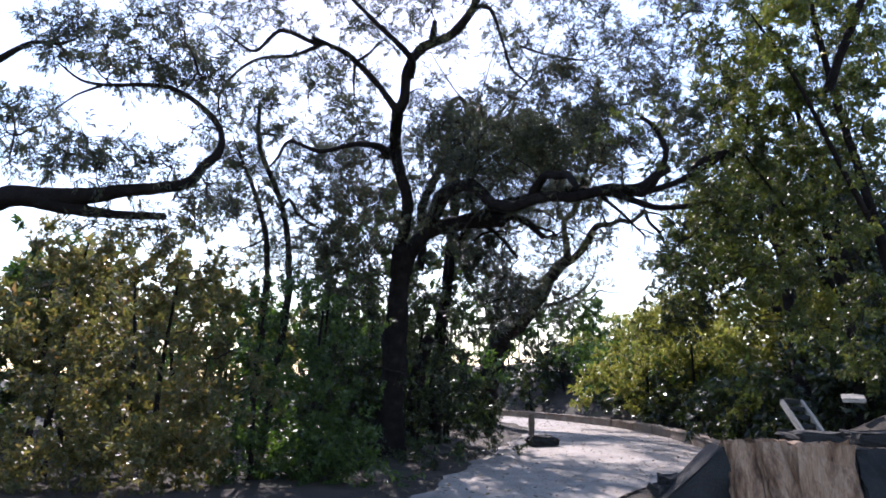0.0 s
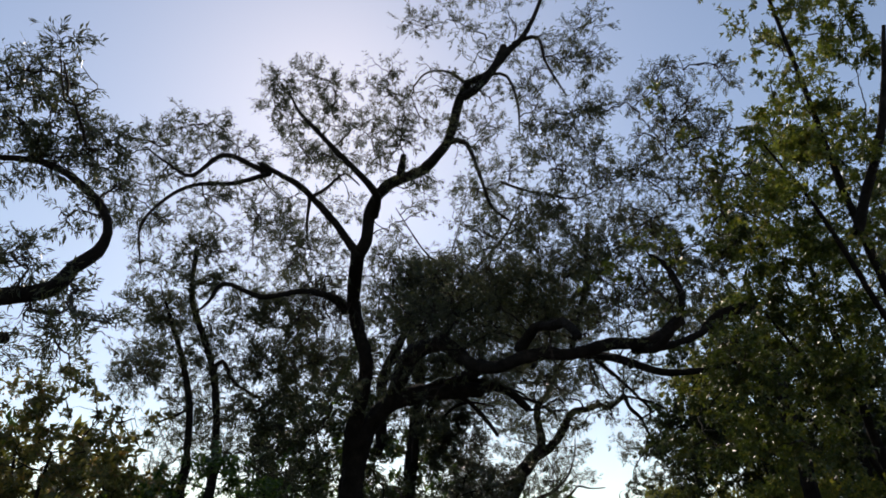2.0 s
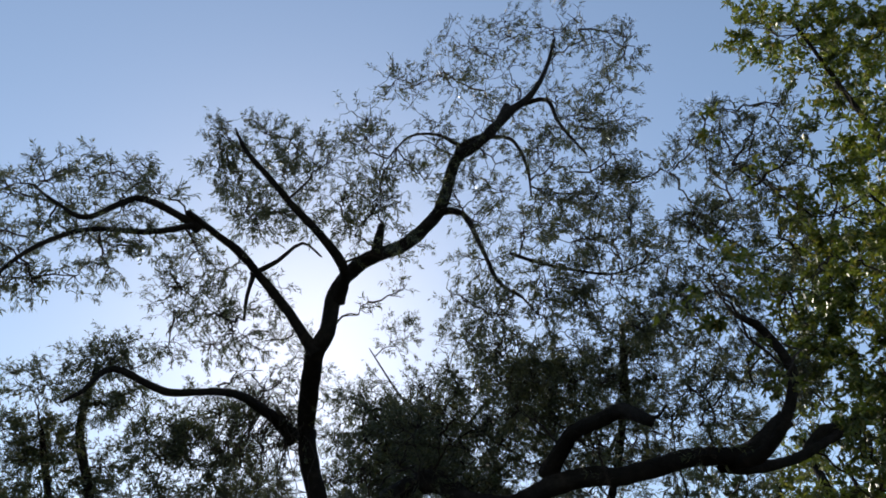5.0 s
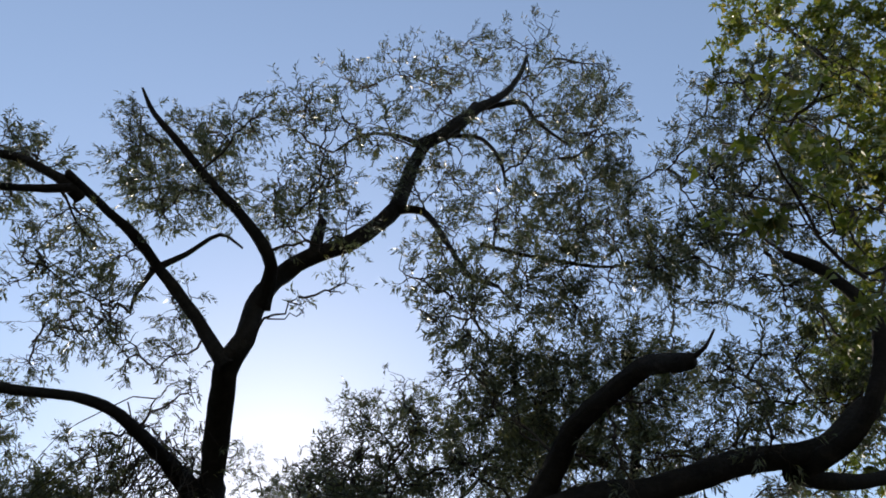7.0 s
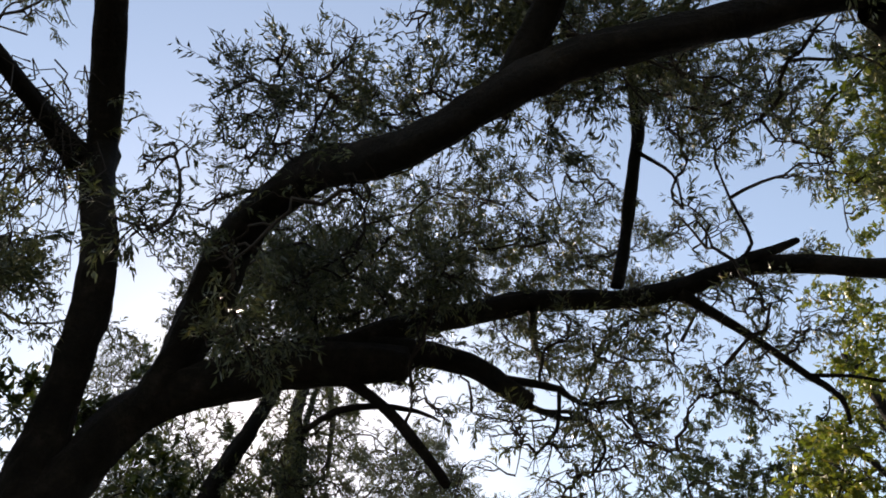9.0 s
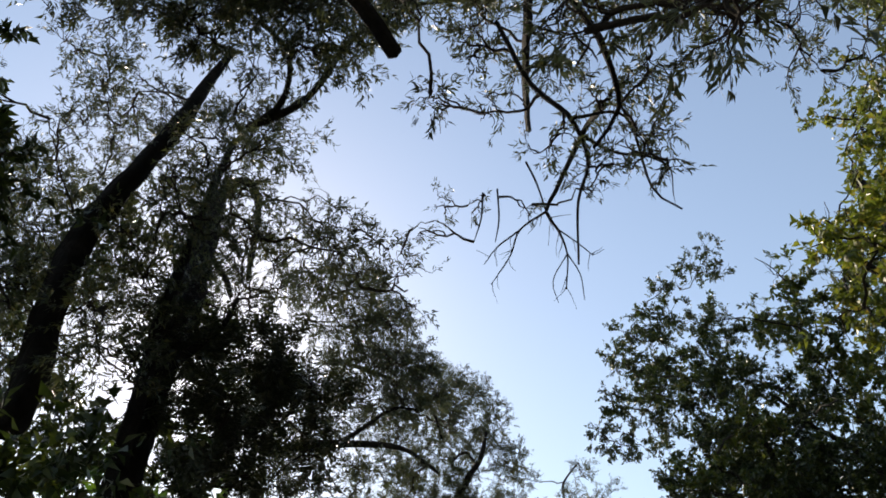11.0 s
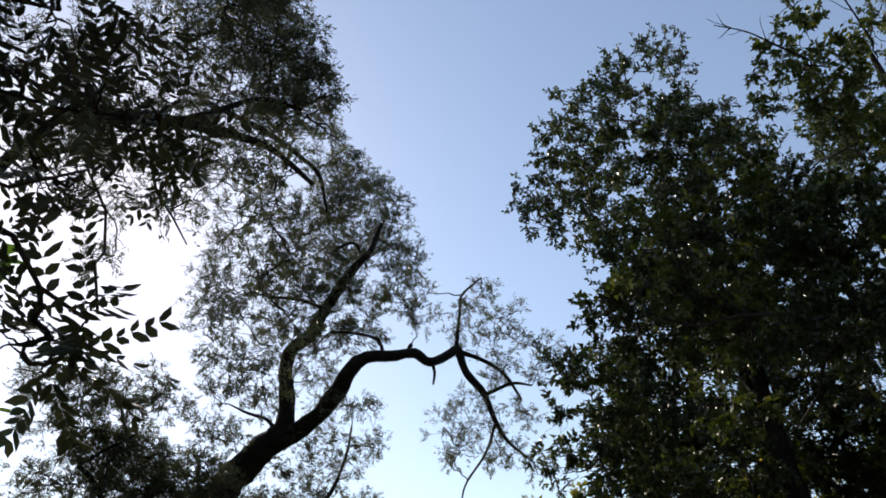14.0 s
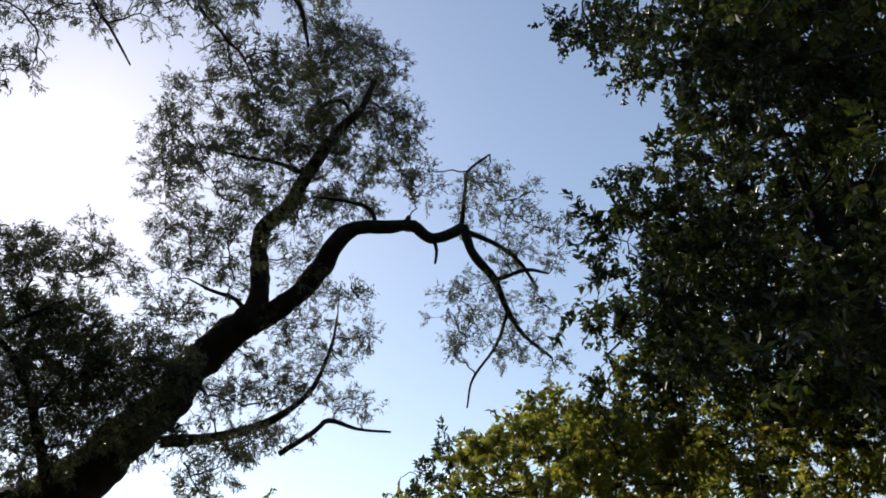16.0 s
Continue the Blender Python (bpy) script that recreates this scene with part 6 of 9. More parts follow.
plant.crown(1.78, 18.97, 3.06, 0.12, 0.413)
plant.crown(1.49, 19.06, 3.72, 0.11, 0.209)
plant.crown(1.89, 19.01, 3.79, 0.09, 0.209)
plant.crown(1.36, 18.96, 3.43, 0.1, 0.268)
plant.crown(1.22, 19.04, 3.72, 0.12, 0.268)
plant.crown(1.27, 18.91, 3.11, 0.15, 0.5)
plant.crown(1.01, 19.02, 3.39, 0.17, 0.5)
plant.crown(1.11, 18.95, 3.08, 0.16, 0.5)
plant.crown(1.26, 19.07, 2.99, 0.16, 0.5)
plant.crown(0.9, 19, 3.61, 0.14, 0.5)
plant.crown(1.47, 18.94, 3.05, 0.12, 0.5)
plant.crown(1.31, 19.04, 2.93, 0.16, 0.5)
plant.crown(2.15, 18.97, 2.47, 0.05, 0.6)
plant.crown(2.21, 19.01, 2.45, 0.04, 0.6)
plant.crown(2.26, 18.99, 2.51, 0.04, 0.6)
plant.crown(2.13, 19.02, 2.41, 0.06, 0.6)
plant.crown(2.22, 19, 2.37, 0.04, 0.6)
plant.crown(1.31, 19.74, 3.66, 0.22, 1)
plant.crown(1.41, 19.45, 3.13, 0.21, 1)
plant.crown(1.49, 20.27, 3.15, 0.2, 1)
plant.crown(1.66, 19.38, 3.58, 0.12, 0.6)
plant.crown(1.93, 19.55, 3.31, 0.128, 0.36)
plant.crown(1.93, 20.06, 4.1, 0.15, 0.36)
plant.crown(1.97, 19.43, 3.55, 0.13, 0.36)
plant.crown(2.03, 19.7, 3.49, 0.15, 0.36)
plant.crown(2.09, 20.18, 4.22, 0.12, 0.36)
plant.crown(2.21, 19.75, 3.94, 0.16, 0.36)
plant.crown(2.4, 19.97, 3.97, 0.13, 0.48)
plant.crown(0.76, 18.83, 3.84, 0.21, 0.9)
plant.crown(0.88, 18.91, 4.81, 0.21, 0.9)
plant.crown(1.67, 19.78, 5.4, 0.25, 0.9)
plant.crown(1.7, 19.62, 4.67, 0.18, 0.9)
plant.finish()

plant = Plant("tree", (1.6, 23.4, 0), "feathery acacia with dark layered boughs against the sun", "tree", LEAF_SICKLE, "sickle_far", 21, "roadside acacias")
plant.limb([(-0.20, 24.60, -0.10, 0.200), (-0.15, 24.50, 2.40, 0.160), (0.10, 24.20, 4.60, 0.120), (0.70, 23.80, 6.40, 0.060), (1.50, 23.40, 7.60, 0.030)], "trunk", 16)
plant.limb([(1.29, 23.20, 6.70, 0.087), (1.70, 23.10, 6.82, 0.074), (2.16, 23.00, 6.84, 0.061), (2.70, 23.00, 6.89, 0.049), (3.13, 23.00, 6.84, 0.035), (3.59, 23.00, 6.53, 0.021)], "limb", 8)
plant.limb([(2.16, 23.00, 6.84, 0.041), (2.52, 23.00, 7.15, 0.032), (2.91, 23.00, 7.49, 0.026), (3.36, 23.00, 7.52, 0.019)], "limb", 8)
plant.limb([(0.26, 27.00, 9.07, 0.056), (0.91, 27.00, 9.46, 0.051), (1.67, 27.00, 9.73, 0.042), (2.30, 27.00, 10.25, 0.032), (2.78, 27.00, 10.19, 0.020)], "limb", 8)
plant.limb([(2.28, 27.00, 11.08, 0.059), (2.97, 27.00, 10.94, 0.051), (3.51, 27.00, 10.77, 0.051), (4.07, 27.00, 10.47, 0.047), (4.46, 27.00, 10.16, 0.034), (4.67, 27.00, 9.41, 0.021)], "limb", 8)
plant.limb([(1.76, 27.00, 9.66, 0.031), (1.99, 27.00, 8.99, 0.022), (2.29, 27.00, 8.60, 0.018), (2.61, 27.00, 8.13, 0.011)], "limb", 8)
plant.crown(1.67, 22.81, 9.39, 0.32, 0.48)
plant.crown(2.27, 23.05, 10.02, 0.289, 0.8)
plant.crown(2.54, 22.89, 9.6, 0.33, 0.8)
plant.crown(2.25, 23.17, 9.16, 0.4, 0.8)
plant.crown(2.88, 22.99, 9.11, 0.36, 0.8)
plant.crown(3.15, 22.84, 8.42, 0.32, 0.8)
plant.crown(3.49, 23.07, 8.1, 0.29, 0.96)
plant.crown(3.63, 22.96, 7.86, 0.137, 0.6)
plant.crown(2.75, 23.21, 8.59, 0.4, 0.8)
plant.crown(2.22, 23.03, 8.17, 0.38, 0.384)
plant.crown(3.08, 22.88, 7.73, 0.31, 0.96)
plant.crown(2.62, 23.12, 7.67, 0.33, 0.64)
plant.crown(2.12, 22.97, 7.41, 0.32, 0.299)
plant.crown(1.82, 22.83, 8.57, 0.3, 0.36)
plant.crown(3.3, 23.05, 7.45, 0.26, 0.96)
plant.crown(1.88, 22.82, 6.72, 0.3, 0.264)
plant.crown(2.34, 23.04, 6.58, 0.27, 0.493)
plant.crown(2.74, 22.91, 6.44, 0.27, 0.616)
plant.crown(1.79, 23.11, 6.41, 0.26, 0.37)
plant.crown(2.95, 22.99, 7.13, 0.28, 0.66)
plant.crown(3.28, 22.88, 6.47, 0.24, 0.66)
plant.crown(1.57, 23.08, 6.82, 0.34, 0.264)
plant.crown(1.27, 22.93, 6.4, 0.32, 0.33)
plant.crown(0.92, 26.78, 8.98, 0.35, 0.63)
plant.crown(1.43, 27.05, 9.32, 0.37, 0.504)
plant.crown(2.11, 26.88, 9.36, 0.38, 0.504)
plant.crown(2.7, 27.16, 10.33, 0.4, 0.672)
plant.crown(3.53, 26.99, 10.07, 0.35, 0.9)
plant.crown(4, 26.82, 10.63, 0.36, 0.9)
plant.crown(4.54, 27.08, 11.34, 0.281, 0.9)
plant.crown(2.69, 26.93, 9.04, 0.32, 0.525)
plant.crown(2.04, 27.16, 8.86, 0.31, 0.788)
plant.crown(1.43, 27.02, 8.55, 0.3, 0.788)
plant.crown(3.56, 26.9, 9.23, 0.27, 0.75)
plant.crown(4.48, 27.1, 10.27, 0.29, 0.75)
plant.crown(4.85, 26.97, 10.7, 0.28, 0.75)
plant.crown(1, 26.85, 8.27, 0.27, 0.788)
plant.crown(0.78, 27.07, 9.91, 0.38, 0.654)
plant.crown(1.56, 26.89, 10.14, 0.39, 0.504)
plant.crown(2.34, 27.19, 10.95, 0.42, 0.672)
plant.crown(3.28, 27, 11.12, 0.39, 0.9)
plant.crown(3.03, 26.86, 9.57, 0.31, 0.84)
plant.crown(0.77, 22.8, 7.26, 0.32, 0.351)
plant.crown(1.15, 23.05, 7.56, 0.34, 0.281)
plant.crown(1.62, 22.9, 7.8, 0.32, 0.281)
plant.crown(2.06, 23.13, 8, 0.31, 0.216)
plant.crown(2.5, 22.99, 8.55, 0.32, 0.6)
plant.crown(2.9, 22.84, 8.19, 0.31, 0.6)
plant.crown(3.32, 23.07, 8.45, 0.26, 0.72)
plant.crown(1.17, 22.94, 6.51, 0.28, 0.36)
plant.crown(1.6, 23.16, 6.81, 0.3, 0.288)
plant.crown(2.11, 23.02, 6.82, 0.28, 0.288)
plant.crown(2.59, 22.9, 7.14, 0.26, 0.48)
plant.crown(3.17, 23.09, 7.56, 0.26, 0.72)
plant.crown(3.5, 22.98, 7.77, 0.23, 0.72)
plant.crown(2.45, 22.89, 6.38, 0.19, 0.538)
plant.crown(1.07, 23.05, 6.21, 0.25, 0.45)
plant.crown(3.8, 22.96, 7.18, 0.128, 0.45)
plant.crown(2.39, 23.04, 5.9, 0.26, 0.392)
plant.crown(2.88, 23.24, 5.96, 0.27, 0.49)
plant.crown(3.24, 23.12, 6.13, 0.24, 0.35)
plant.crown(3.21, 23.19, 5.42, 0.26, 0.35)
plant.crown(3.63, 23.1, 5.6, 0.2, 0.35)
plant.crown(3.6, 23.32, 5.14, 0.23, 0.35)
plant.crown(1.38, 26.82, 7.4, 0.29, 0.6)
plant.crown(1.69, 26.9, 7.59, 0.2, 0.6)
plant.crown(-3.86, 23.11, 11.81, 0.535, 0.42)
plant.crown(-4.34, 23.58, 11.49, 0.58, 0.42)
plant.crown(-3.24, 23.31, 11.65, 0.58, 0.42)
plant.crown(-2.61, 23.75, 14.22, 0.61, 0.42)
plant.crown(-1.92, 23.48, 12.6, 0.62, 0.42)
plant.crown(-2.38, 23.19, 11.05, 0.61, 0.42)
plant.crown(-3.56, 23.64, 10.51, 0.55, 0.7)
plant.crown(-3.76, 23.4, 9.55, 0.47, 0.7)
plant.crown(-2.67, 23.81, 9.96, 0.6, 0.7)
plant.crown(-0.56, 23.54, 11.57, 0.49, 0.252)
plant.crown(0.8, 23.32, 10.66, 0.399, 0.7)
plant.crown(2.49, 23.46, 10.53, 0.315, 0.7)
plant.crown(2.26, 23.24, 9.57, 0.45, 0.7)
plant.crown(1.38, 23.59, 9.76, 0.51, 0.546)
plant.crown(0.3, 23.36, 9.62, 0.49, 0.546)
plant.crown(-0.44, 23.72, 9.35, 0.49, 0.546)
plant.crown(-1.5, 23.5, 9.11, 0.52, 0.7)
plant.crown(2.87, 23.32, 9.31, 0.4, 0.7)
plant.crown(2.11, 23.63, 8.99, 0.44, 0.336)
plant.crown(3.06, 23.43, 8.7, 0.39, 0.84)
plant.crown(0.99, 23.74, 8.54, 0.43, 0.328)
plant.crown(1.84, 23.55, 8.05, 0.42, 0.262)
plant.crown(3.42, 23.39, 8.15, 0.33, 0.84)
plant.crown(-2.94, 23.72, 8.71, 0.55, 0.7)
plant.crown(-3.46, 23.47, 8.1, 0.52, 0.7)
plant.crown(-3.16, 23.24, 7.14, 0.48, 0.7)
plant.crown(1.37, 23.09, 6.01, 0.46, 0.54)
plant.finish()

plant = Plant("tree", (-0.9, 18.9, 0), "leaning dark trunk screened by feathery foliage", "tree", LEAF_SICKLE, "sickle_far", 22, "roadside acacias")
plant.limb([(-0.90, 19.00, -0.10, 0.200), (-0.60, 18.90, 1.60, 0.180), (-0.35, 18.80, 2.60, 0.160)], "trunk", 16)
plant.limb([(-0.63, 18.80, 4.31, 0.118), (-0.54, 18.70, 4.75, 0.118), (-0.61, 18.60, 5.46, 0.116), (-0.53, 18.50, 6.03, 0.111), (-0.29, 18.30, 6.44, 0.098), (-0.01, 18.10, 7.05, 0.080), (0.16, 18.00, 7.66, 0.060), (0.33, 17.90, 8.24, 0.031)], "limb", 16)
plant.limb([(0.18, 18.90, 4.20, 0.069), (0.20, 18.90, 4.79, 0.064), (0.21, 18.80, 5.41, 0.057), (0.28, 18.70, 6.11, 0.050), (0.37, 18.60, 6.93, 0.042), (0.48, 18.50, 7.52, 0.028), (0.68, 18.50, 7.96, 0.013)], "limb", 8)
plant.limb([(0.21, 18.90, 4.90, 0.045), (0.48, 18.90, 5.27, 0.039), (0.70, 18.90, 5.59, 0.027), (0.78, 18.90, 5.89, 0.014)], "limb", 8)
plant.limb([(0.57, 18.50, 7.80, 0.035), (0.88, 18.10, 7.82, 0.030), (0.85, 17.60, 7.98, 0.026), (0.23, 17.50, 8.58, 0.020), (-0.41, 17.40, 9.54, 0.010)], "limb", 8)
plant.limb([(0.57, 18.50, 7.80, 0.040), (1.10, 18.05, 7.83, 0.035), (1.51, 17.50, 8.29, 0.030), (2.06, 17.40, 8.94, 0.025), (2.45, 17.30, 9.82, 0.012)], "limb", 8)
plant.limb([(2.06, 17.40, 8.94, 0.020), (2.96, 17.40, 9.46, 0.014), (3.61, 17.40, 9.78, 0.008)], "limb", 5)
plant.limb([(0.73, 17.60, 8.11, 0.020), (0.96, 17.50, 8.88, 0.016), (1.15, 17.50, 9.59, 0.008)], "limb", 5)
plant.crown(0.19, 17.13, 9.62, 0.44, 0.45)
plant.crown(1.59, 17.47, 10.02, 0.51, 0.45)
plant.crown(1.81, 17.26, 9.34, 0.44, 0.45)
plant.crown(0, 17.55, 8.19, 0.36, 0.45)
plant.crown(2.56, 17.39, 9.16, 0.4, 0.45)
plant.crown(1.19, 17.19, 9.84, 0.42, 0.45)
plant.crown(2.95, 17.49, 8.95, 0.37, 0.45)
plant.crown(-0.26, 17.34, 8.75, 0.3, 0.45)
plant.crown(-1.2, 18.03, 8.05, 0.27, 0.45)
plant.crown(-0.88, 18.24, 8.37, 0.29, 0.45)
plant.crown(-0.42, 18.11, 7.61, 0.27, 0.27)
plant.crown(-0.76, 18.31, 7.52, 0.27, 0.27)
plant.crown(-0.12, 18.19, 6.89, 0.23, 0.45)
plant.crown(-0.95, 18.1, 7.02, 0.2, 0.27)
plant.crown(0.19, 18.25, 6.3, 0.19, 0.585)
plant.crown(-0.13, 18.16, 5.79, 0.2, 0.585)
plant.crown(0.51, 18.55, 6.29, 0.25, 0.468)
plant.crown(0.79, 18.73, 6.93, 0.24, 0.36)
plant.crown(1.07, 18.63, 6.26, 0.23, 0.281)
plant.crown(0.36, 18.8, 5.79, 0.24, 0.169)
plant.crown(0.79, 18.69, 5.75, 0.19, 0.169)
plant.crown(-0.29, 18.59, 5.47, 0.23, 0.468)
plant.crown(-1.07, 18.77, 5.08, 0.27, 0.468)
plant.crown(-0.92, 18.65, 5.6, 0.23, 0.468)
plant.crown(-0.32, 18.83, 5.05, 0.25, 0.468)
plant.crown(-1.51, 18.72, 5.6, 0.2, 0.36)
plant.crown(-0.62, 16.44, 7.13, 0.27, 1.2)
plant.crown(0.45, 16.64, 7.09, 0.27, 1.2)
plant.crown(1.06, 16.53, 6.72, 0.23, 1.2)
plant.crown(1.56, 16.69, 7.31, 0.23, 1.2)
plant.crown(-0.09, 16.59, 6.7, 0.26, 0.72)
plant.crown(0.52, 16.47, 7.7, 0.25, 1.2)
plant.crown(0.4, 16.66, 6.43, 0.25, 1.2)
plant.crown(1.08, 16.55, 6.25, 0.22, 1.2)
plant.crown(-0.61, 16.77, 8, 0.33, 1.2)
plant.crown(-0.13, 16.62, 7.8, 0.32, 1.2)
plant.crown(-0.31, 16.48, 7.04, 0.3, 1.2)
plant.crown(0.17, 16.71, 7.47, 0.31, 1.2)
plant.crown(0.66, 16.57, 7.55, 0.27, 1.2)
plant.crown(1.16, 16.45, 7.3, 0.26, 1.2)
plant.crown(0.82, 16.65, 6.96, 0.25, 1.2)
plant.crown(0.27, 16.52, 6.59, 0.28, 1.2)
plant.crown(1.43, 16.71, 6.76, 0.25, 1.2)
plant.crown(-0.29, 16.6, 6.55, 0.24, 0.72)
plant.crown(1.92, 16.5, 7.41, 0.23, 1.2)
plant.crown(1.16, 16.66, 8.25, 0.22, 1.2)
plant.crown(-0.74, 16.56, 6.62, 0.23, 0.72)
plant.crown(-0.81, 18.24, 7.82, 0.26, 0.63)
plant.crown(-0.52, 18.44, 7.52, 0.26, 0.378)
plant.crown(-0.87, 18.33, 7.28, 0.23, 0.378)
plant.crown(-0.22, 18.5, 7.9, 0.25, 0.63)
plant.crown(-0.89, 18.39, 6.62, 0.22, 0.378)
plant.crown(-0.35, 18.29, 6.15, 0.23, 0.819)
plant.crown(-0.04, 18.46, 6.46, 0.24, 0.819)
plant.crown(0.21, 18.35, 6.69, 0.23, 0.63)
plant.crown(0.39, 18.53, 6.19, 0.25, 0.819)
plant.crown(0.08, 18.42, 5.75, 0.22, 0.819)
plant.crown(0.79, 18.31, 5.99, 0.23, 0.819)
plant.crown(0.54, 18.48, 5.45, 0.22, 0.295)
plant.crown(-0.22, 18.38, 5.23, 0.19, 0.819)
plant.crown(-0.88, 18.29, 5.24, 0.19, 0.819)
plant.crown(0.94, 18.44, 5.57, 0.22, 0.295)
plant.crown(-1.52, 18.34, 6.09, 0.22, 0.819)
plant.crown(0.24, 17.67, 6.53, 0.2, 0.6)
plant.crown(0.47, 17.83, 6.86, 0.22, 0.6)
plant.crown(0.75, 17.74, 6.57, 0.2, 1)
plant.crown(0.43, 17.89, 6.32, 0.23, 0.6)
plant.crown(0.76, 17.79, 6.12, 0.2, 0.6)
plant.crown(0.21, 17.71, 6.07, 0.18, 0.6)
plant.crown(0.6, 17.85, 5.76, 0.19, 0.78)
plant.crown(0.91, 17.76, 5.59, 0.17, 0.78)
plant.crown(0.2, 17.9, 5.76, 0.19, 0.78)
plant.crown(-2.23, 18.65, 6.4, 0.25, 1.15)
plant.crown(-1.97, 18.84, 6.71, 0.26, 0.414)
plant.crown(-1.56, 18.72, 6.81, 0.26, 0.414)
plant.crown(-1.3, 18.91, 7.14, 0.26, 0.414)
plant.crown(-1.96, 18.79, 6.03, 0.27, 0.69)
plant.crown(-1.52, 18.67, 6.11, 0.27, 0.897)
plant.crown(-1.18, 18.87, 6.42, 0.28, 0.897)
plant.crown(-0.72, 18.75, 6.59, 0.26, 0.897)
plant.crown(-2, 18.94, 5.59, 0.26, 1.15)
plant.crown(-1.51, 18.82, 5.62, 0.26, 0.69)
plant.crown(-1.01, 18.7, 5.64, 0.26, 0.897)
plant.crown(-0.61, 18.9, 5.98, 0.27, 0.897)
plant.crown(-0.23, 18.77, 6.2, 0.25, 0.897)
plant.crown(0, 18.65, 5.54, 0.26, 0.897)
plant.crown(0.39, 18.85, 6.01, 0.25, 0.323)
plant.crown(0.78, 18.73, 5.63, 0.24, 0.323)
plant.crown(1.11, 18.9, 6.09, 0.187, 0.538)
plant.crown(-1.12, 18.8, 7.5, 0.21, 0.414)
plant.crown(-3.46, 23.13, 11.58, 0.44, 0.396)
plant.crown(-4, 23.46, 11.54, 0.4, 0.396)
plant.crown(-3.3, 23.26, 10.6, 0.42, 0.396)
plant.crown(-2.76, 23.57, 9.88, 0.42, 0.858)
plant.crown(1.16, 23.39, 10.06, 0.332, 0.67)
plant.crown(1.97, 23.21, 9.99, 0.332, 0.858)
plant.crown(2.62, 23.5, 10, 0.4, 0.858)
plant.crown(3, 23.32, 9.41, 0.36, 0.858)
plant.crown(1.72, 23.62, 9.28, 0.42, 0.251)
plant.crown(2.4, 23.43, 8.51, 0.4, 0.858)
plant.crown(1.47, 23.25, 7.93, 0.38, 0.326)
plant.crown(3.2, 23.52, 8.51, 0.35, 0.66)
plant.crown(-3.24, 23.36, 8.54, 0.38, 0.66)
plant.crown(-3.31, 23.18, 7.63, 0.38, 0.66)
plant.crown(0.77, 23.47, 7.72, 0.38, 0.326)
plant.crown(2.02, 23.29, 7.58, 0.38, 0.244)
plant.crown(2.98, 23.55, 7.77, 0.34, 0.858)
plant.crown(3.64, 23.4, 8.03, 0.24, 0.66)
plant.crown(-2.77, 19.51, 7.55, 0.37, 0.252)
plant.crown(-2.42, 19.1, 7.59, 0.32, 0.252)
plant.crown(-1.68, 17.88, 6.98, 0.332, 0.252)
plant.crown(-0.8, 18.81, 4.95, 0.33, 0.546)
plant.crown(-0.83, 18.74, 6.13, 0.34, 0.546)
plant.crown(-0.6, 18.61, 5.26, 0.27, 0.546)
plant.crown(-0.8, 19.1, 7.38, 0.28, 0.252)
plant.crown(0.06, 18.19, 4.71, 0.39, 0.546)
plant.crown(0.36, 18.88, 5.45, 0.33, 0.197)
plant.crown(0.21, 18.94, 8.35, 0.28, 0.42)
plant.crown(1.51, 18.96, 7.08, 0.32, 0.546)
plant.crown(1.4, 18.19, 6.05, 0.3, 0.546)
plant.crown(1.58, 17.79, 5.43, 0.36, 0.546)
plant.crown(2.21, 18.14, 5.62, 0.28, 0.42)
plant.crown(0.55, 18.15, 6.73, 0.28, 0.6)
plant.crown(0.67, 17.38, 7.32, 0.25, 0.6)
plant.crown(0.64, 18.53, 8.25, 0.26, 0.6)
plant.crown(0.55, 18.6, 7.88, 0.32, 0.6)
plant.crown(0.92, 18.55, 8.06, 0.34, 0.6)
plant.crown(0.82, 18.78, 7.86, 0.34, 0.6)
plant.finish()

plant = Plant("tree", (3.2, 30.6, 0), "gnarled acacia with a bowed arm and bare twigs", "tree", LEAF_SICKLE, "sickle_far", 23, "roadside acacias")
plant.limb([(1.72, 30.50, -0.10, 0.500), (1.92, 30.40, 1.58, 0.460), (2.42, 30.20, 3.51, 0.420)], "trunk", 16)
plant.limb([(2.42, 30.20, 3.51, 0.375), (3.10, 30.10, 4.11, 0.348), (3.52, 30.00, 4.65, 0.304), (3.99, 29.90, 5.20, 0.261), (4.26, 29.80, 5.75, 0.245), (4.57, 29.60, 6.08, 0.232), (4.85, 29.40, 6.37, 0.217)], "limb", 16)
plant.limb([(4.83, 29.40, 6.27, 0.191), (4.89, 29.40, 6.71, 0.145), (4.85, 29.50, 7.33, 0.132), (4.85, 29.60, 8.02, 0.128), (5.13, 29.20, 8.29, 0.110), (5.25, 28.80, 8.63, 0.100), (5.54, 28.40, 9.26, 0.083), (5.83, 28.20, 9.69, 0.056), (6.04, 28.20, 10.41, 0.034)], "limb", 16)
plant.limb([(4.83, 29.40, 6.27, 0.183), (5.30, 29.10, 6.61, 0.151), (5.63, 28.90, 7.06, 0.146), (5.73, 28.60, 7.38, 0.128), (5.95, 28.40, 7.61, 0.112), (6.43, 28.20, 7.67, 0.095), (6.79, 28.30, 7.85, 0.093), (7.13, 28.40, 7.78, 0.081), (7.52, 28.50, 8.05, 0.083), (7.80, 28.60, 8.27, 0.085), (7.96, 28.60, 7.84, 0.070), (8.34, 28.60, 7.45, 0.060), (8.58, 28.60, 6.94, 0.041), (8.82, 28.60, 6.59, 0.032), (9.32, 28.60, 6.28, 0.018)], "limb", 16)
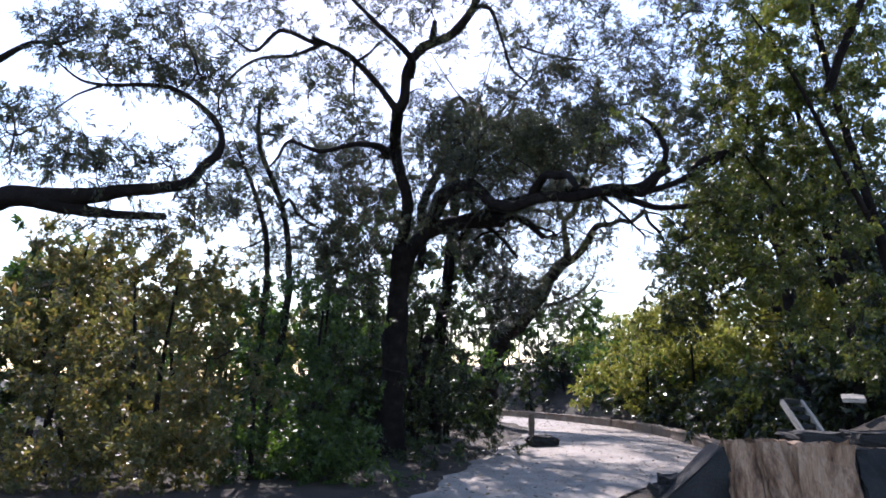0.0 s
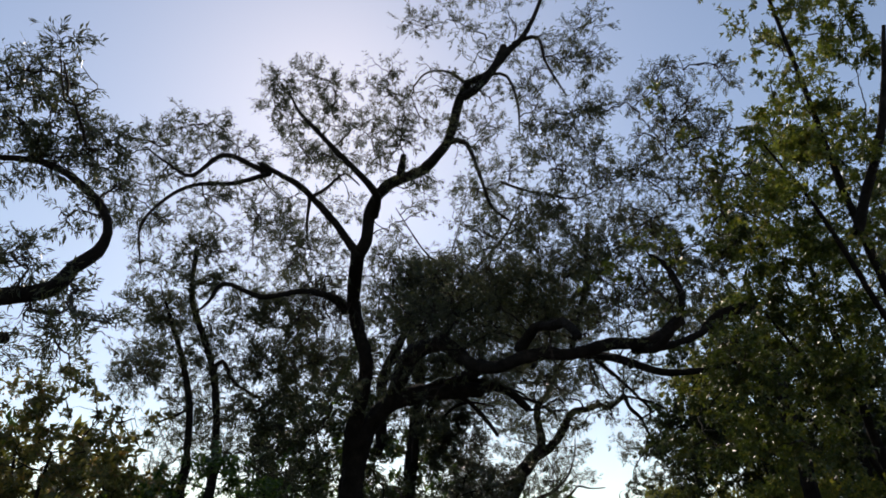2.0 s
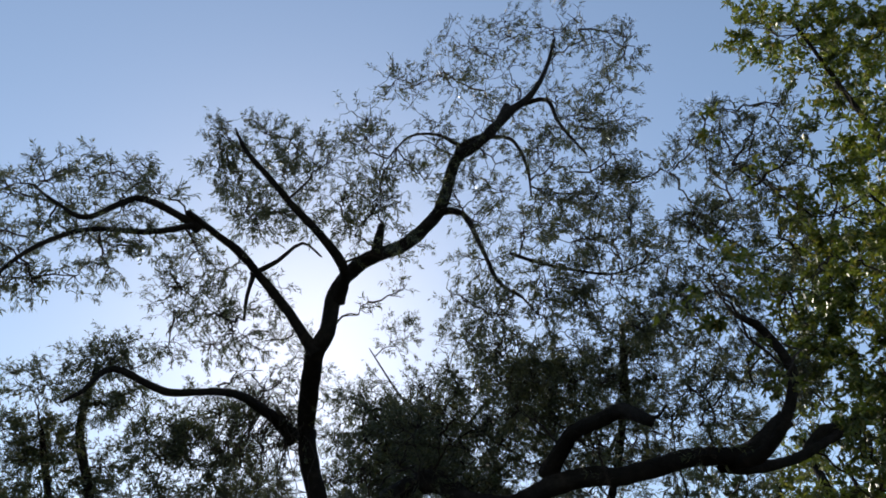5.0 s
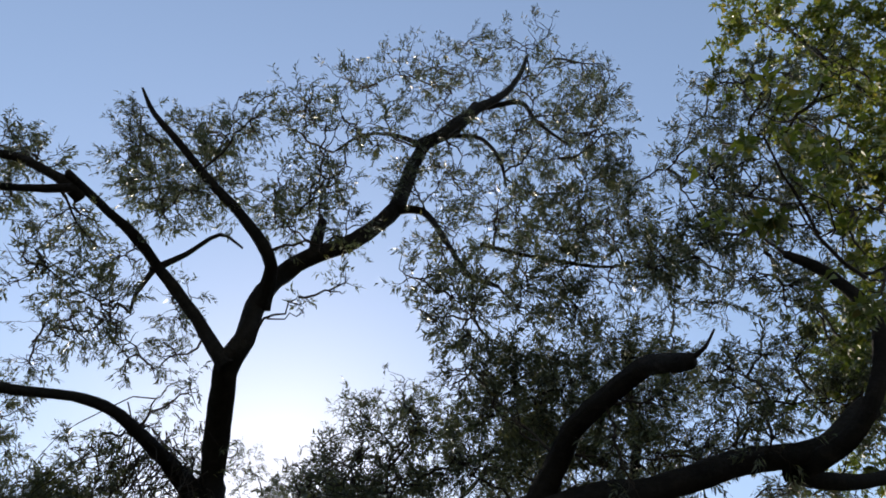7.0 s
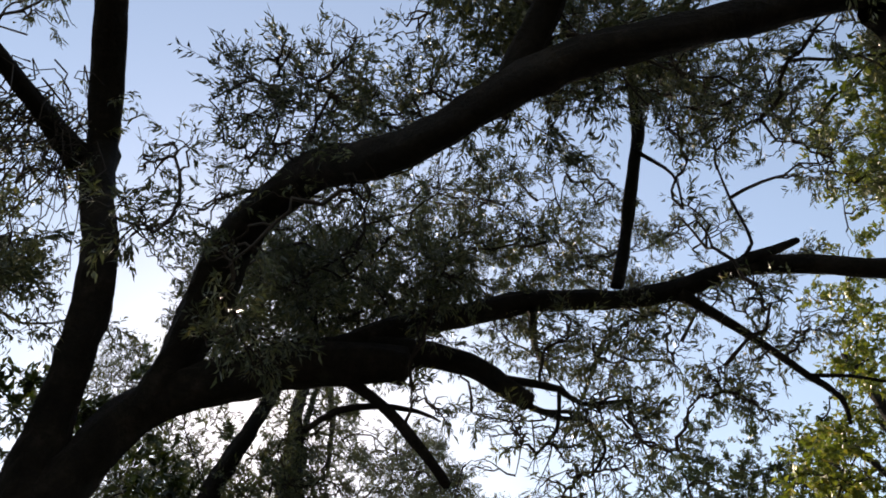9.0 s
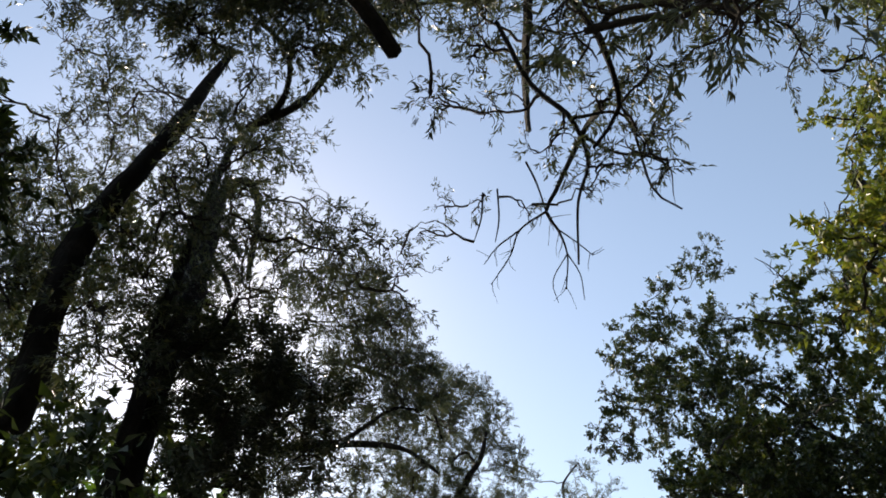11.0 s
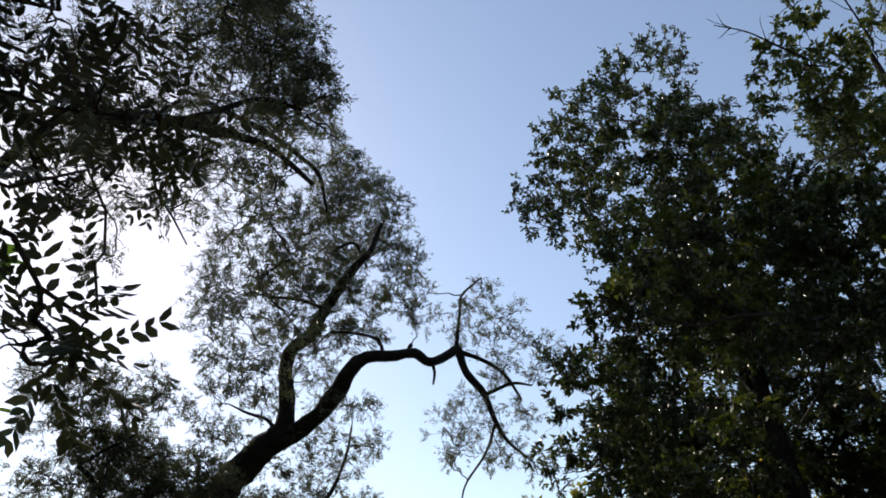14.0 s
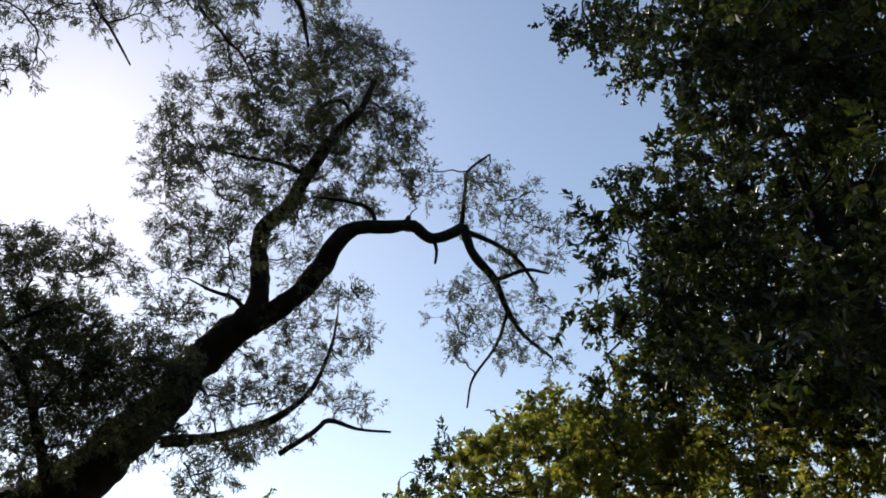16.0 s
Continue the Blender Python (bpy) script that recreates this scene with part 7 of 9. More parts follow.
plant.limb([(7.80, 28.60, 8.27, 0.047), (7.93, 28.70, 9.15, 0.030), (8.03, 28.80, 9.63, 0.026), (8.48, 28.80, 10.17, 0.016)], "limb", 8, "bare twig")
plant.limb([(7.20, 28.40, 7.80, 0.036), (7.27, 28.40, 7.56, 0.027), (7.24, 28.40, 7.33, 0.018)], "limb", 8, "hooked bare twig")
plant.limb([(6.70, 28.30, 7.82, 0.053), (6.76, 28.30, 7.98, 0.036)], "limb", 8)
plant.limb([(7.89, 28.60, 8.21, 0.047), (8.42, 28.60, 8.12, 0.038), (8.84, 28.60, 7.90, 0.034), (9.14, 28.60, 7.48, 0.024)], "limb", 8)
plant.limb([(8.34, 28.60, 7.40, 0.037), (8.94, 28.60, 7.76, 0.033), (9.39, 28.60, 7.81, 0.019)], "limb", 8)
plant.limb([(8.58, 28.60, 6.94, 0.027), (8.35, 28.60, 6.31, 0.022), (7.94, 28.60, 5.69, 0.017), (7.84, 28.60, 5.24, 0.012)], "limb", 5)
plant.limb([(6.23, 28.30, 7.70, 0.039), (6.13, 28.30, 7.93, 0.031), (5.74, 28.40, 8.03, 0.022), (5.29, 28.40, 7.96, 0.013)], "limb", 8)
plant.limb([(5.25, 28.80, 8.63, 0.045), (4.78, 28.80, 8.71, 0.032), (4.25, 28.80, 8.65, 0.027), (3.89, 28.80, 8.64, 0.013)], "limb", 8)
plant.limb([(5.52, 28.40, 9.49, 0.047), (5.22, 28.40, 9.63, 0.037), (5.58, 28.40, 9.95, 0.029), (5.87, 28.40, 9.49, 0.019)], "limb", 8)
plant.limb([(4.83, 29.40, 6.27, 0.050), (4.61, 29.40, 6.60, 0.034), (4.27, 29.40, 6.66, 0.025), (3.92, 29.40, 6.77, 0.012)], "limb", 8)
plant.limb([(4.03, 29.90, 4.61, 0.077), (4.78, 30.00, 4.82, 0.072), (5.31, 30.00, 5.06, 0.062), (5.70, 30.00, 5.37, 0.051), (6.01, 30.00, 5.77, 0.039), (6.22, 30.00, 6.47, 0.027), (6.27, 30.00, 6.98, 0.019)], "limb", 8)
plant.limb([(5.61, 30.00, 4.69, 0.041), (6.08, 30.00, 5.08, 0.038), (6.28, 30.00, 5.28, 0.039), (6.70, 30.00, 5.21, 0.026), (7.25, 30.00, 5.24, 0.018)], "limb", 8)
plant.crown(3.52, 28.26, 9.18, 0.39, 0.85)
plant.crown(4.11, 28.56, 9.77, 0.44, 0.85)
plant.crown(3.28, 28.4, 8.59, 0.255, 0.85)
plant.crown(3.99, 28.65, 8.96, 0.37, 0.85)
plant.crown(4.69, 28.48, 10.24, 0.49, 1.19)
plant.crown(5.26, 28.24, 10.8, 0.51, 1.19)
plant.crown(5.95, 28.62, 11.73, 0.295, 1.19)
plant.crown(6.35, 28.4, 11.12, 0.332, 1.19)
plant.crown(6.07, 28.71, 10.45, 0.4, 1.19)
plant.crown(5.14, 28.35, 9.32, 0.38, 1.19)
plant.crown(6.7, 28.64, 10.1, 0.4, 1.19)
plant.crown(4.97, 28.46, 8.65, 0.41, 1.19)
plant.crown(5.74, 28.28, 8.67, 0.38, 1.19)
plant.crown(6.51, 28.57, 8.99, 0.36, 1.19)
plant.crown(6.97, 28.41, 8.68, 0.32, 0.85)
plant.crown(6.08, 28.65, 8.34, 0.32, 1.19)
plant.crown(4.42, 28.5, 9.41, 0.36, 1.19)
plant.crown(4.99, 28.34, 11.75, 0.35, 0.85)
plant.crown(4.47, 29.18, 8.31, 0.36, 0.75)
plant.crown(4.18, 29.45, 7.75, 0.35, 0.75)
plant.crown(3.77, 29.29, 7.45, 0.34, 0.75)
plant.crown(3.66, 29.53, 6.96, 0.32, 0.75)
plant.crown(4.11, 29.39, 7.09, 0.3, 0.75)
plant.crown(3.84, 29.24, 6.22, 0.32, 0.75)
plant.crown(4.15, 29.48, 6.04, 0.31, 0.75)
plant.crown(4.48, 29.34, 6.77, 0.29, 0.75)
plant.crown(5.5, 29.54, 7.51, 0.27, 0.75)
plant.crown(3.59, 29.42, 6.43, 0.24, 0.75)
plant.crown(6.18, 29.82, 7.29, 0.3, 0.7)
plant.crown(6.65, 30.04, 7.39, 0.27, 0.7)
plant.crown(6.75, 29.89, 6.62, 0.33, 0.7)
plant.crown(6.37, 30.14, 6.35, 0.33, 0.7)
plant.crown(5.9, 29.99, 5.93, 0.39, 0.7)
plant.crown(5.27, 29.83, 5.68, 0.34, 0.7)
plant.crown(6.79, 30.08, 5.65, 0.272, 0.7)
plant.crown(6.34, 30.14, 5.6, 0.26, 0.7)
plant.crown(5.76, 30.02, 4.96, 0.3, 0.7)
plant.crown(4.9, 29.87, 5.98, 0.34, 0.7)
plant.crown(4.56, 30.13, 5.32, 0.37, 0.7)
plant.crown(5.02, 29.97, 4.76, 0.32, 0.7)
plant.crown(9.2, 28.64, 9.5, 0.19, 0.62)
plant.crown(8.07, 28.5, 9.07, 0.32, 0.62)
plant.crown(8.76, 28.73, 9.17, 0.31, 0.62)
plant.crown(9.23, 28.59, 8.74, 0.34, 0.62)
plant.crown(9.67, 28.46, 8.66, 0.28, 0.62)
plant.crown(8.9, 28.68, 8.12, 0.33, 0.62)
plant.crown(9.5, 28.55, 8.09, 0.26, 0.62)
plant.crown(8.16, 28.77, 7.33, 0.32, 0.62)
plant.crown(7.8, 28.47, 6.34, 0.33, 0.62)
plant.crown(8.56, 28.69, 7.82, 0.25, 0.62)
plant.crown(9, 28.57, 7.22, 0.26, 0.62)
plant.crown(7.61, 28.48, 5.94, 0.187, 0.62)
plant.crown(8.39, 28.64, 6.92, 0.23, 0.62)
plant.crown(9.4, 28.7, 7.16, 0.23, 0.62)
plant.crown(5.72, 29.61, 12.51, 0.64, 0.84)
plant.crown(6.47, 30.08, 12.67, 0.476, 0.84)
plant.crown(6.58, 29.81, 11.49, 0.59, 0.84)
plant.crown(5.62, 30.25, 11.69, 0.6, 0.84)
plant.crown(5.95, 29.98, 10.92, 0.58, 0.84)
plant.crown(5.24, 29.78, 11.9, 0.45, 0.84)
plant.crown(3.85, 28.92, 10.7, 0.42, 0.8)
plant.crown(4.46, 28.91, 9.13, 0.47, 1.12)
plant.crown(4.81, 28.81, 8.27, 0.45, 0.8)
plant.crown(5.16, 28.57, 7.59, 0.46, 0.8)
plant.crown(5.49, 29.11, 8.59, 0.38, 1.12)
plant.crown(5.77, 29.03, 8.17, 0.38, 0.8)
plant.crown(6.66, 28.92, 9.78, 0.41, 1.12)
plant.crown(4.41, 27.98, 7.19, 0.31, 0.6)
plant.crown(7.92, 28.6, 8.69, 0.37, 0.5)
plant.crown(8.98, 29.66, 10.32, 0.39, 0.5)
plant.crown(8.54, 28.73, 8.62, 0.33, 0.5)
plant.crown(7.31, 27.98, 6.43, 0.35, 0.45)
plant.crown(8.29, 28.64, 6.32, 0.3, 0.45)
plant.crown(8.71, 28.66, 6.67, 0.28, 0.45)
plant.crown(8.73, 28.71, 6.34, 0.29, 0.45)
plant.crown(8.89, 28.34, 6.32, 0.27, 0.45)
plant.crown(9.36, 28.68, 6.24, 0.28, 0.45)
plant.crown(5.2, 28.72, 5.72, 0.29, 0.5)
plant.crown(5.36, 28.73, 6.71, 0.3, 0.5)
plant.crown(5.41, 29.27, 6.3, 0.36, 0.5)
plant.crown(5.82, 29.18, 6.41, 0.29, 0.5)
plant.crown(3.1, 29.58, 9.57, 0.33, 0.6)
plant.crown(3.24, 29.48, 8.68, 0.39, 0.6)
plant.crown(3.27, 29.54, 8.32, 0.46, 0.6)
plant.crown(3.49, 29.87, 7.7, 0.32, 0.6)
plant.crown(3.47, 28.53, 8.33, 0.44, 0.6)
plant.crown(3.62, 29.7, 8.05, 0.33, 0.6)
plant.crown(3.7, 28, 7.66, 0.4, 0.6)
plant.crown(4.17, 28.92, 8.69, 0.37, 0.6)
plant.crown(4.32, 28.59, 7.03, 0.42, 0.6)
plant.crown(5.06, 29.06, 10.11, 0.33, 0.6)
plant.crown(5.08, 29.39, 9.67, 0.36, 0.6)
plant.crown(5.3, 28.31, 8.87, 0.38, 0.6)
plant.crown(5.66, 28.33, 9.38, 0.36, 0.6)
plant.crown(7.44, 29.47, 9.97, 0.281, 0.6)
plant.finish()

plant = Plant("tree", (1.2, 29.8, 0), "small roadside tree with rounded leafy boughs", "tree", LEAF_SICKLE, "sickle_far", 24, "background trees")
plant.limb([(0.80, 29.50, -0.10, 0.200), (0.80, 29.40, 2.50, 0.160)], "trunk", 16)
plant.limb([(2.91, 29.20, 3.68, 0.059), (2.65, 29.00, 4.25, 0.053), (2.45, 28.80, 4.63, 0.047), (2.15, 28.70, 5.03, 0.037), (1.93, 28.60, 5.16, 0.027)], "limb", 8)
plant.limb([(1.92, 28.70, 5.20, 0.027), (2.22, 28.60, 5.44, 0.024), (2.59, 28.50, 5.70, 0.014)], "limb", 5)
plant.limb([(2.56, 28.90, 4.47, 0.030), (2.72, 28.90, 4.78, 0.024), (2.84, 28.90, 5.08, 0.014)], "limb", 5)
plant.crown(1.68, 28.52, 6.21, 0.29, 1.25)
plant.crown(1.72, 28.74, 5.86, 0.31, 1.25)
plant.crown(2.32, 28.6, 6.25, 0.3, 1.25)
plant.crown(2.72, 28.83, 6.64, 0.32, 1.25)
plant.crown(3.01, 28.69, 6.29, 0.22, 1.25)
plant.crown(2.1, 28.58, 6.1, 0.25, 1.25)
plant.crown(2.51, 28.78, 5.58, 0.32, 1.25)
plant.crown(2.86, 28.64, 5.44, 0.29, 1.25)
plant.crown(2.05, 28.88, 5.6, 0.34, 1.25)
plant.crown(2.15, 28.72, 5.04, 0.34, 1.25)
plant.crown(2.71, 28.59, 5.02, 0.28, 1.25)
plant.crown(3.33, 28.72, 5.18, 0.3, 1.2)
plant.crown(3.63, 28.94, 5.55, 0.26, 1.2)
plant.crown(3.06, 28.8, 4.94, 0.31, 1.2)
plant.crown(2.16, 29.05, 4.6, 0.37, 1.2)
plant.crown(2.66, 28.89, 4.55, 0.34, 1.2)
plant.crown(3.32, 28.75, 4.68, 0.31, 1.2)
plant.crown(3.74, 28.97, 5.04, 0.29, 1.2)
plant.crown(3, 28.83, 4.18, 0.33, 1.2)
plant.crown(2.36, 29.09, 4.1, 0.36, 1.2)
plant.crown(3.62, 28.93, 4.29, 0.34, 1.2)
plant.crown(4.05, 28.8, 5.11, 0.25, 1.2)
plant.crown(0.98, 29.29, 6.52, 0.34, 1.05)
plant.crown(1.48, 29.55, 6.65, 0.36, 1.05)
plant.crown(2, 29.4, 6.79, 0.31, 1.05)
plant.crown(1.28, 29.66, 6.02, 0.38, 1.05)
plant.crown(1.9, 29.49, 5.98, 0.38, 1.05)
plant.crown(2.6, 29.32, 5.95, 0.35, 1.05)
plant.crown(1.64, 29.6, 5.29, 0.4, 1.05)
plant.crown(2.31, 29.42, 5.25, 0.4, 1.05)
plant.crown(2.99, 29.7, 5.44, 0.39, 1.05)
plant.crown(3.58, 29.53, 5.65, 0.34, 1.05)
plant.crown(2.08, 29.35, 4.72, 0.39, 1.05)
plant.crown(2.94, 29.64, 4.92, 0.41, 1.05)
plant.crown(3.71, 29.46, 4.96, 0.37, 1.05)
plant.crown(2.13, 29.01, 5.61, 0.31, 1.2)
plant.crown(2.58, 29.25, 5.59, 0.32, 1.2)
plant.crown(2.97, 29.11, 5.53, 0.29, 1.2)
plant.crown(2.38, 29.34, 5.14, 0.34, 1.2)
plant.crown(2.9, 29.19, 5.03, 0.31, 1.2)
plant.crown(3.32, 29.06, 4.83, 0.28, 1.2)
plant.crown(2.55, 29.28, 4.51, 0.33, 1.2)
plant.crown(3.11, 29.14, 4.41, 0.3, 1.2)
plant.crown(3.58, 29.36, 5.29, 0.3, 1.2)
plant.crown(3.88, 29.22, 5.44, 0.26, 1.2)
plant.crown(3.75, 29.09, 4.63, 0.29, 1.2)
plant.crown(2.7, 29.31, 3.94, 0.32, 1.2)
plant.crown(4.29, 29.17, 4.31, 0.29, 1.2)
plant.crown(4.76, 29.04, 4.19, 0.29, 1.2)
plant.crown(4.8, 29.25, 5.15, 0.27, 1.2)
plant.crown(4.49, 29.12, 3.85, 0.28, 1.2)
plant.crown(5.11, 29.32, 4.61, 0.26, 1.2)
plant.crown(5.38, 29.2, 5.23, 0.24, 1.2)
plant.crown(1.37, 29.08, 4.98, 0.36, 0.8)
plant.finish()

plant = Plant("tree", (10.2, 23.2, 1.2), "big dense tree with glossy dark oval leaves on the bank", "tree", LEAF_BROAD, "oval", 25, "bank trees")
plant.limb([(11.20, 24.60, 0.60, 0.180), (11.10, 24.50, 3.00, 0.150), (10.60, 24.20, 5.00, 0.110), (9.80, 23.60, 7.00, 0.070), (8.80, 23.00, 8.80, 0.030)], "trunk", 16)
plant.limb([(11.38, 22.60, 5.85, 0.064), (10.91, 22.60, 6.64, 0.058), (10.36, 22.60, 7.37, 0.052), (9.74, 22.60, 7.73, 0.039), (9.27, 22.60, 8.24, 0.026)], "limb", 8)
plant.crown(8.48, 23.05, 9.99, 0.35, 1)
plant.crown(7.65, 22.89, 9.59, 0.238, 1)
plant.crown(7.94, 23.18, 9.07, 0.44, 1)
plant.crown(9.1, 22.99, 9.88, 0.39, 1)
plant.crown(9.54, 22.83, 9.77, 0.33, 1.35)
plant.crown(10.23, 23.06, 9.89, 0.26, 0.81)
plant.crown(8.47, 22.93, 9.27, 0.34, 1)
plant.crown(8.18, 24.88, 10.1, 0.38, 1.1)
plant.crown(7.85, 24.99, 9.32, 0.315, 1.1)
plant.crown(8.42, 24.92, 8.34, 0.24, 1.1)
plant.crown(8.68, 25.22, 9.68, 0.43, 1.1)
plant.crown(8.89, 25.03, 10.14, 0.42, 1.49)
plant.crown(9, 24.96, 11.11, 0.348, 1.1)
plant.crown(8.54, 24.79, 8.88, 0.36, 1.49)
plant.crown(7.46, 21.93, 7.62, 0.43, 1.62)
plant.crown(8.47, 22.26, 8.12, 0.46, 0.972)
plant.crown(7.22, 22.07, 6.91, 0.41, 0.972)
plant.crown(8.25, 22.4, 7.26, 0.48, 1.12)
plant.crown(9.1, 22.19, 8.03, 0.42, 0.972)
plant.crown(8.58, 21.97, 6.9, 0.46, 1.12)
plant.crown(7.06, 22.3, 6.25, 0.39, 1.62)
plant.crown(7.6, 22.11, 6.18, 0.43, 1.86)
plant.crown(8.71, 22.46, 6.41, 0.5, 1.86)
plant.crown(6.75, 22.22, 5.69, 0.31, 1.62)
plant.crown(6.64, 22.07, 5.18, 0.32, 1.62)
plant.crown(7.61, 22.36, 5.53, 0.45, 1.86)
plant.crown(8.26, 22.15, 5.41, 0.45, 1.86)
plant.crown(7.75, 21.99, 8.34, 0.37, 1.2)
plant.crown(10.04, 22.27, 8.12, 0.39, 1.86)
plant.crown(7.07, 23.83, 5.5, 0.187, 1.2)
plant.crown(7.49, 23.79, 5.4, 0.3, 1.62)
plant.crown(7.54, 23.98, 4.88, 0.297, 1.62)
plant.crown(8, 23.66, 5.08, 0.35, 1.62)
plant.crown(8.11, 23.92, 4.62, 0.35, 1.62)
plant.crown(7.44, 23.85, 3.92, 0.23, 1.62)
plant.crown(6.96, 24.46, 8.26, 0.212, 1)
plant.crown(6.33, 23.18, 7.48, 0.204, 1)
plant.crown(7.57, 24.43, 10.13, 0.24, 1)
plant.crown(6.83, 23.6, 8.54, 0.17, 1)
plant.crown(7.01, 23.82, 8.51, 0.24, 1)
plant.crown(7.02, 23.98, 7.75, 0.2, 1)
plant.crown(7.53, 23.89, 10.24, 0.24, 1)
plant.crown(7.14, 23.42, 9.21, 0.21, 1)
plant.crown(8.09, 24.86, 10.52, 0.25, 1)
plant.crown(7.38, 24.03, 8.11, 0.19, 1)
plant.crown(7.57, 24.4, 8.15, 0.26, 1)
plant.crown(8.1, 23.92, 10.87, 0.18, 1)
plant.crown(7.65, 23.56, 9.84, 0.19, 1)
plant.crown(7.62, 23.69, 8.83, 0.23, 1)
plant.crown(7.79, 23.29, 10.34, 0.2, 1)
plant.crown(6.69, 22.18, 7.99, 0.18, 1)
plant.crown(8.42, 23.59, 11.27, 0.2, 1)
plant.crown(8.2, 23.45, 10.1, 0.26, 1)
plant.crown(7.74, 23.35, 8.59, 0.24, 1.35)
plant.crown(8.53, 23.28, 11.19, 0.25, 1)
plant.crown(8.17, 23.13, 10.31, 0.22, 1)
plant.crown(9.3, 23.52, 12.06, 0.23, 1)
plant.crown(9.99, 24.07, 12.63, 0.18, 1)
plant.crown(10.29, 24.01, 13.24, 0.22, 1)
plant.crown(9.51, 23.42, 11.76, 0.18, 1)
plant.crown(10.18, 23.7, 12.21, 0.18, 1)
plant.crown(10.32, 24.02, 12.3, 0.18, 1)
plant.crown(7.42, 24.77, 4.6, 0.26, 1.2)
plant.crown(7.51, 24.95, 4.12, 0.27, 1.2)
plant.finish()

# upper part of one bank tree: lighter leaf colour stands for its light
plant = Plant("tree", (11.2, 20.6, 1.4), "tall upper part of the bank tree, light put into mid-green leaves", "tree", LEAF_MID, "oval_far", 26, "bank trees")
plant.limb([(11.90, 21.40, 0.60, 0.160), (11.80, 21.30, 3.00, 0.130), (11.40, 21.20, 5.50, 0.100), (10.80, 21.00, 8.00, 0.060), (10.20, 20.80, 9.60, 0.030)], "trunk", 16)
plant.limb([(8.14, 20.40, 7.82, 0.014), (7.75, 20.40, 7.83, 0.011), (7.33, 20.40, 7.85, 0.008), (6.87, 20.40, 7.72, 0.005)], "twig", 5, "bare twig")
plant.limb([(9.54, 20.40, 8.75, 0.016), (9.46, 20.40, 9.29, 0.012), (9.41, 20.40, 9.69, 0.009), (9.69, 20.40, 10.21, 0.005)], "twig", 5, "bare twig")
plant.limb([(8.38, 20.40, 8.50, 0.011), (8.19, 20.40, 8.92, 0.009), (7.94, 20.40, 9.09, 0.005)], "twig", 5, "bare twig")
plant.limb([(7.13, 20.40, 7.80, 0.006), (7.02, 20.40, 7.80, 0.004), (6.89, 20.40, 7.77, 0.003), (6.78, 20.40, 7.78, 0.002)], "twig", 5)
plant.limb([(7.27, 20.40, 7.84, 0.006), (7.19, 20.40, 7.78, 0.004), (7.11, 20.40, 7.70, 0.003), (7.02, 20.40, 7.65, 0.002)], "twig", 5)
plant.limb([(7.08, 20.40, 7.78, 0.006), (7.02, 20.40, 7.70, 0.004), (6.97, 20.40, 7.63, 0.003), (6.91, 20.40, 7.56, 0.002)], "twig", 5)
plant.limb([(7.09, 20.40, 7.78, 0.006), (7.01, 20.40, 7.69, 0.004), (6.94, 20.40, 7.59, 0.003), (6.85, 20.40, 7.50, 0.002)], "twig", 5)
plant.limb([(7.59, 20.40, 7.85, 0.006), (7.59, 20.40, 7.98, 0.004), (7.60, 20.40, 8.14, 0.003), (7.65, 20.40, 8.31, 0.002)], "twig", 5)
plant.limb([(7.04, 20.40, 7.77, 0.006), (7.00, 20.40, 7.82, 0.004), (6.98, 20.40, 7.89, 0.003), (6.96, 20.40, 7.96, 0.002)], "twig", 5)
plant.limb([(9.44, 20.40, 9.74, 0.007), (9.38, 20.40, 9.83, 0.005), (9.38, 20.40, 9.97, 0.004), (9.34, 20.40, 10.07, 0.002)], "twig", 5)
plant.limb([(9.60, 20.40, 10.05, 0.007), (9.68, 20.40, 10.23, 0.005), (9.75, 20.40, 10.42, 0.004), (9.80, 20.40, 10.61, 0.002)], "twig", 5)
plant.limb([(9.51, 20.40, 9.03, 0.006), (9.42, 20.40, 9.05, 0.005), (9.29, 20.40, 9.02, 0.004), (9.15, 20.40, 8.98, 0.002)], "twig", 5)
plant.limb([(9.52, 20.40, 8.89, 0.006), (9.60, 20.40, 9.09, 0.005), (9.74, 20.40, 9.31, 0.004), (9.91, 20.40, 9.52, 0.002)], "twig", 5)
plant.limb([(9.45, 20.40, 9.35, 0.007), (9.31, 20.40, 9.31, 0.005), (9.18, 20.40, 9.34, 0.004), (9.06, 20.40, 9.35, 0.002)], "twig", 5)
plant.limb([(9.42, 20.40, 9.59, 0.007), (9.34, 20.40, 9.59, 0.005), (9.25, 20.40, 9.61, 0.004), (9.21, 20.40, 9.66, 0.002)], "twig", 5)
plant.limb([(8.16, 20.40, 8.79, 0.006), (8.13, 20.40, 8.87, 0.005), (8.09, 20.40, 8.92, 0.003), (8.06, 20.40, 8.99, 0.002)], "twig", 5)
plant.limb([(8.20, 20.40, 8.73, 0.006), (8.21, 20.40, 8.82, 0.005), (8.24, 20.40, 8.91, 0.003), (8.30, 20.40, 9.01, 0.002)], "twig", 5)
plant.limb([(8.12, 20.40, 8.85, 0.006), (8.17, 20.40, 9.00, 0.005), (8.25, 20.40, 9.14, 0.003), (8.31, 20.40, 9.28, 0.002)], "twig", 5)
plant.crown(8.27, 20.33, 8.78, 0.238, 0.95)
plant.crown(8.51, 20.54, 8.57, 0.28, 0.95)
plant.crown(7.79, 20.42, 7.91, 0.26, 0.95)
plant.crown(8.34, 20.64, 7.98, 0.34, 0.95)
plant.crown(8.87, 20.49, 8.23, 0.34, 0.95)
plant.crown(9.58, 20.33, 8.87, 0.34, 0.95)
plant.crown(10.69, 20.58, 10.38, 0.281, 0.95)
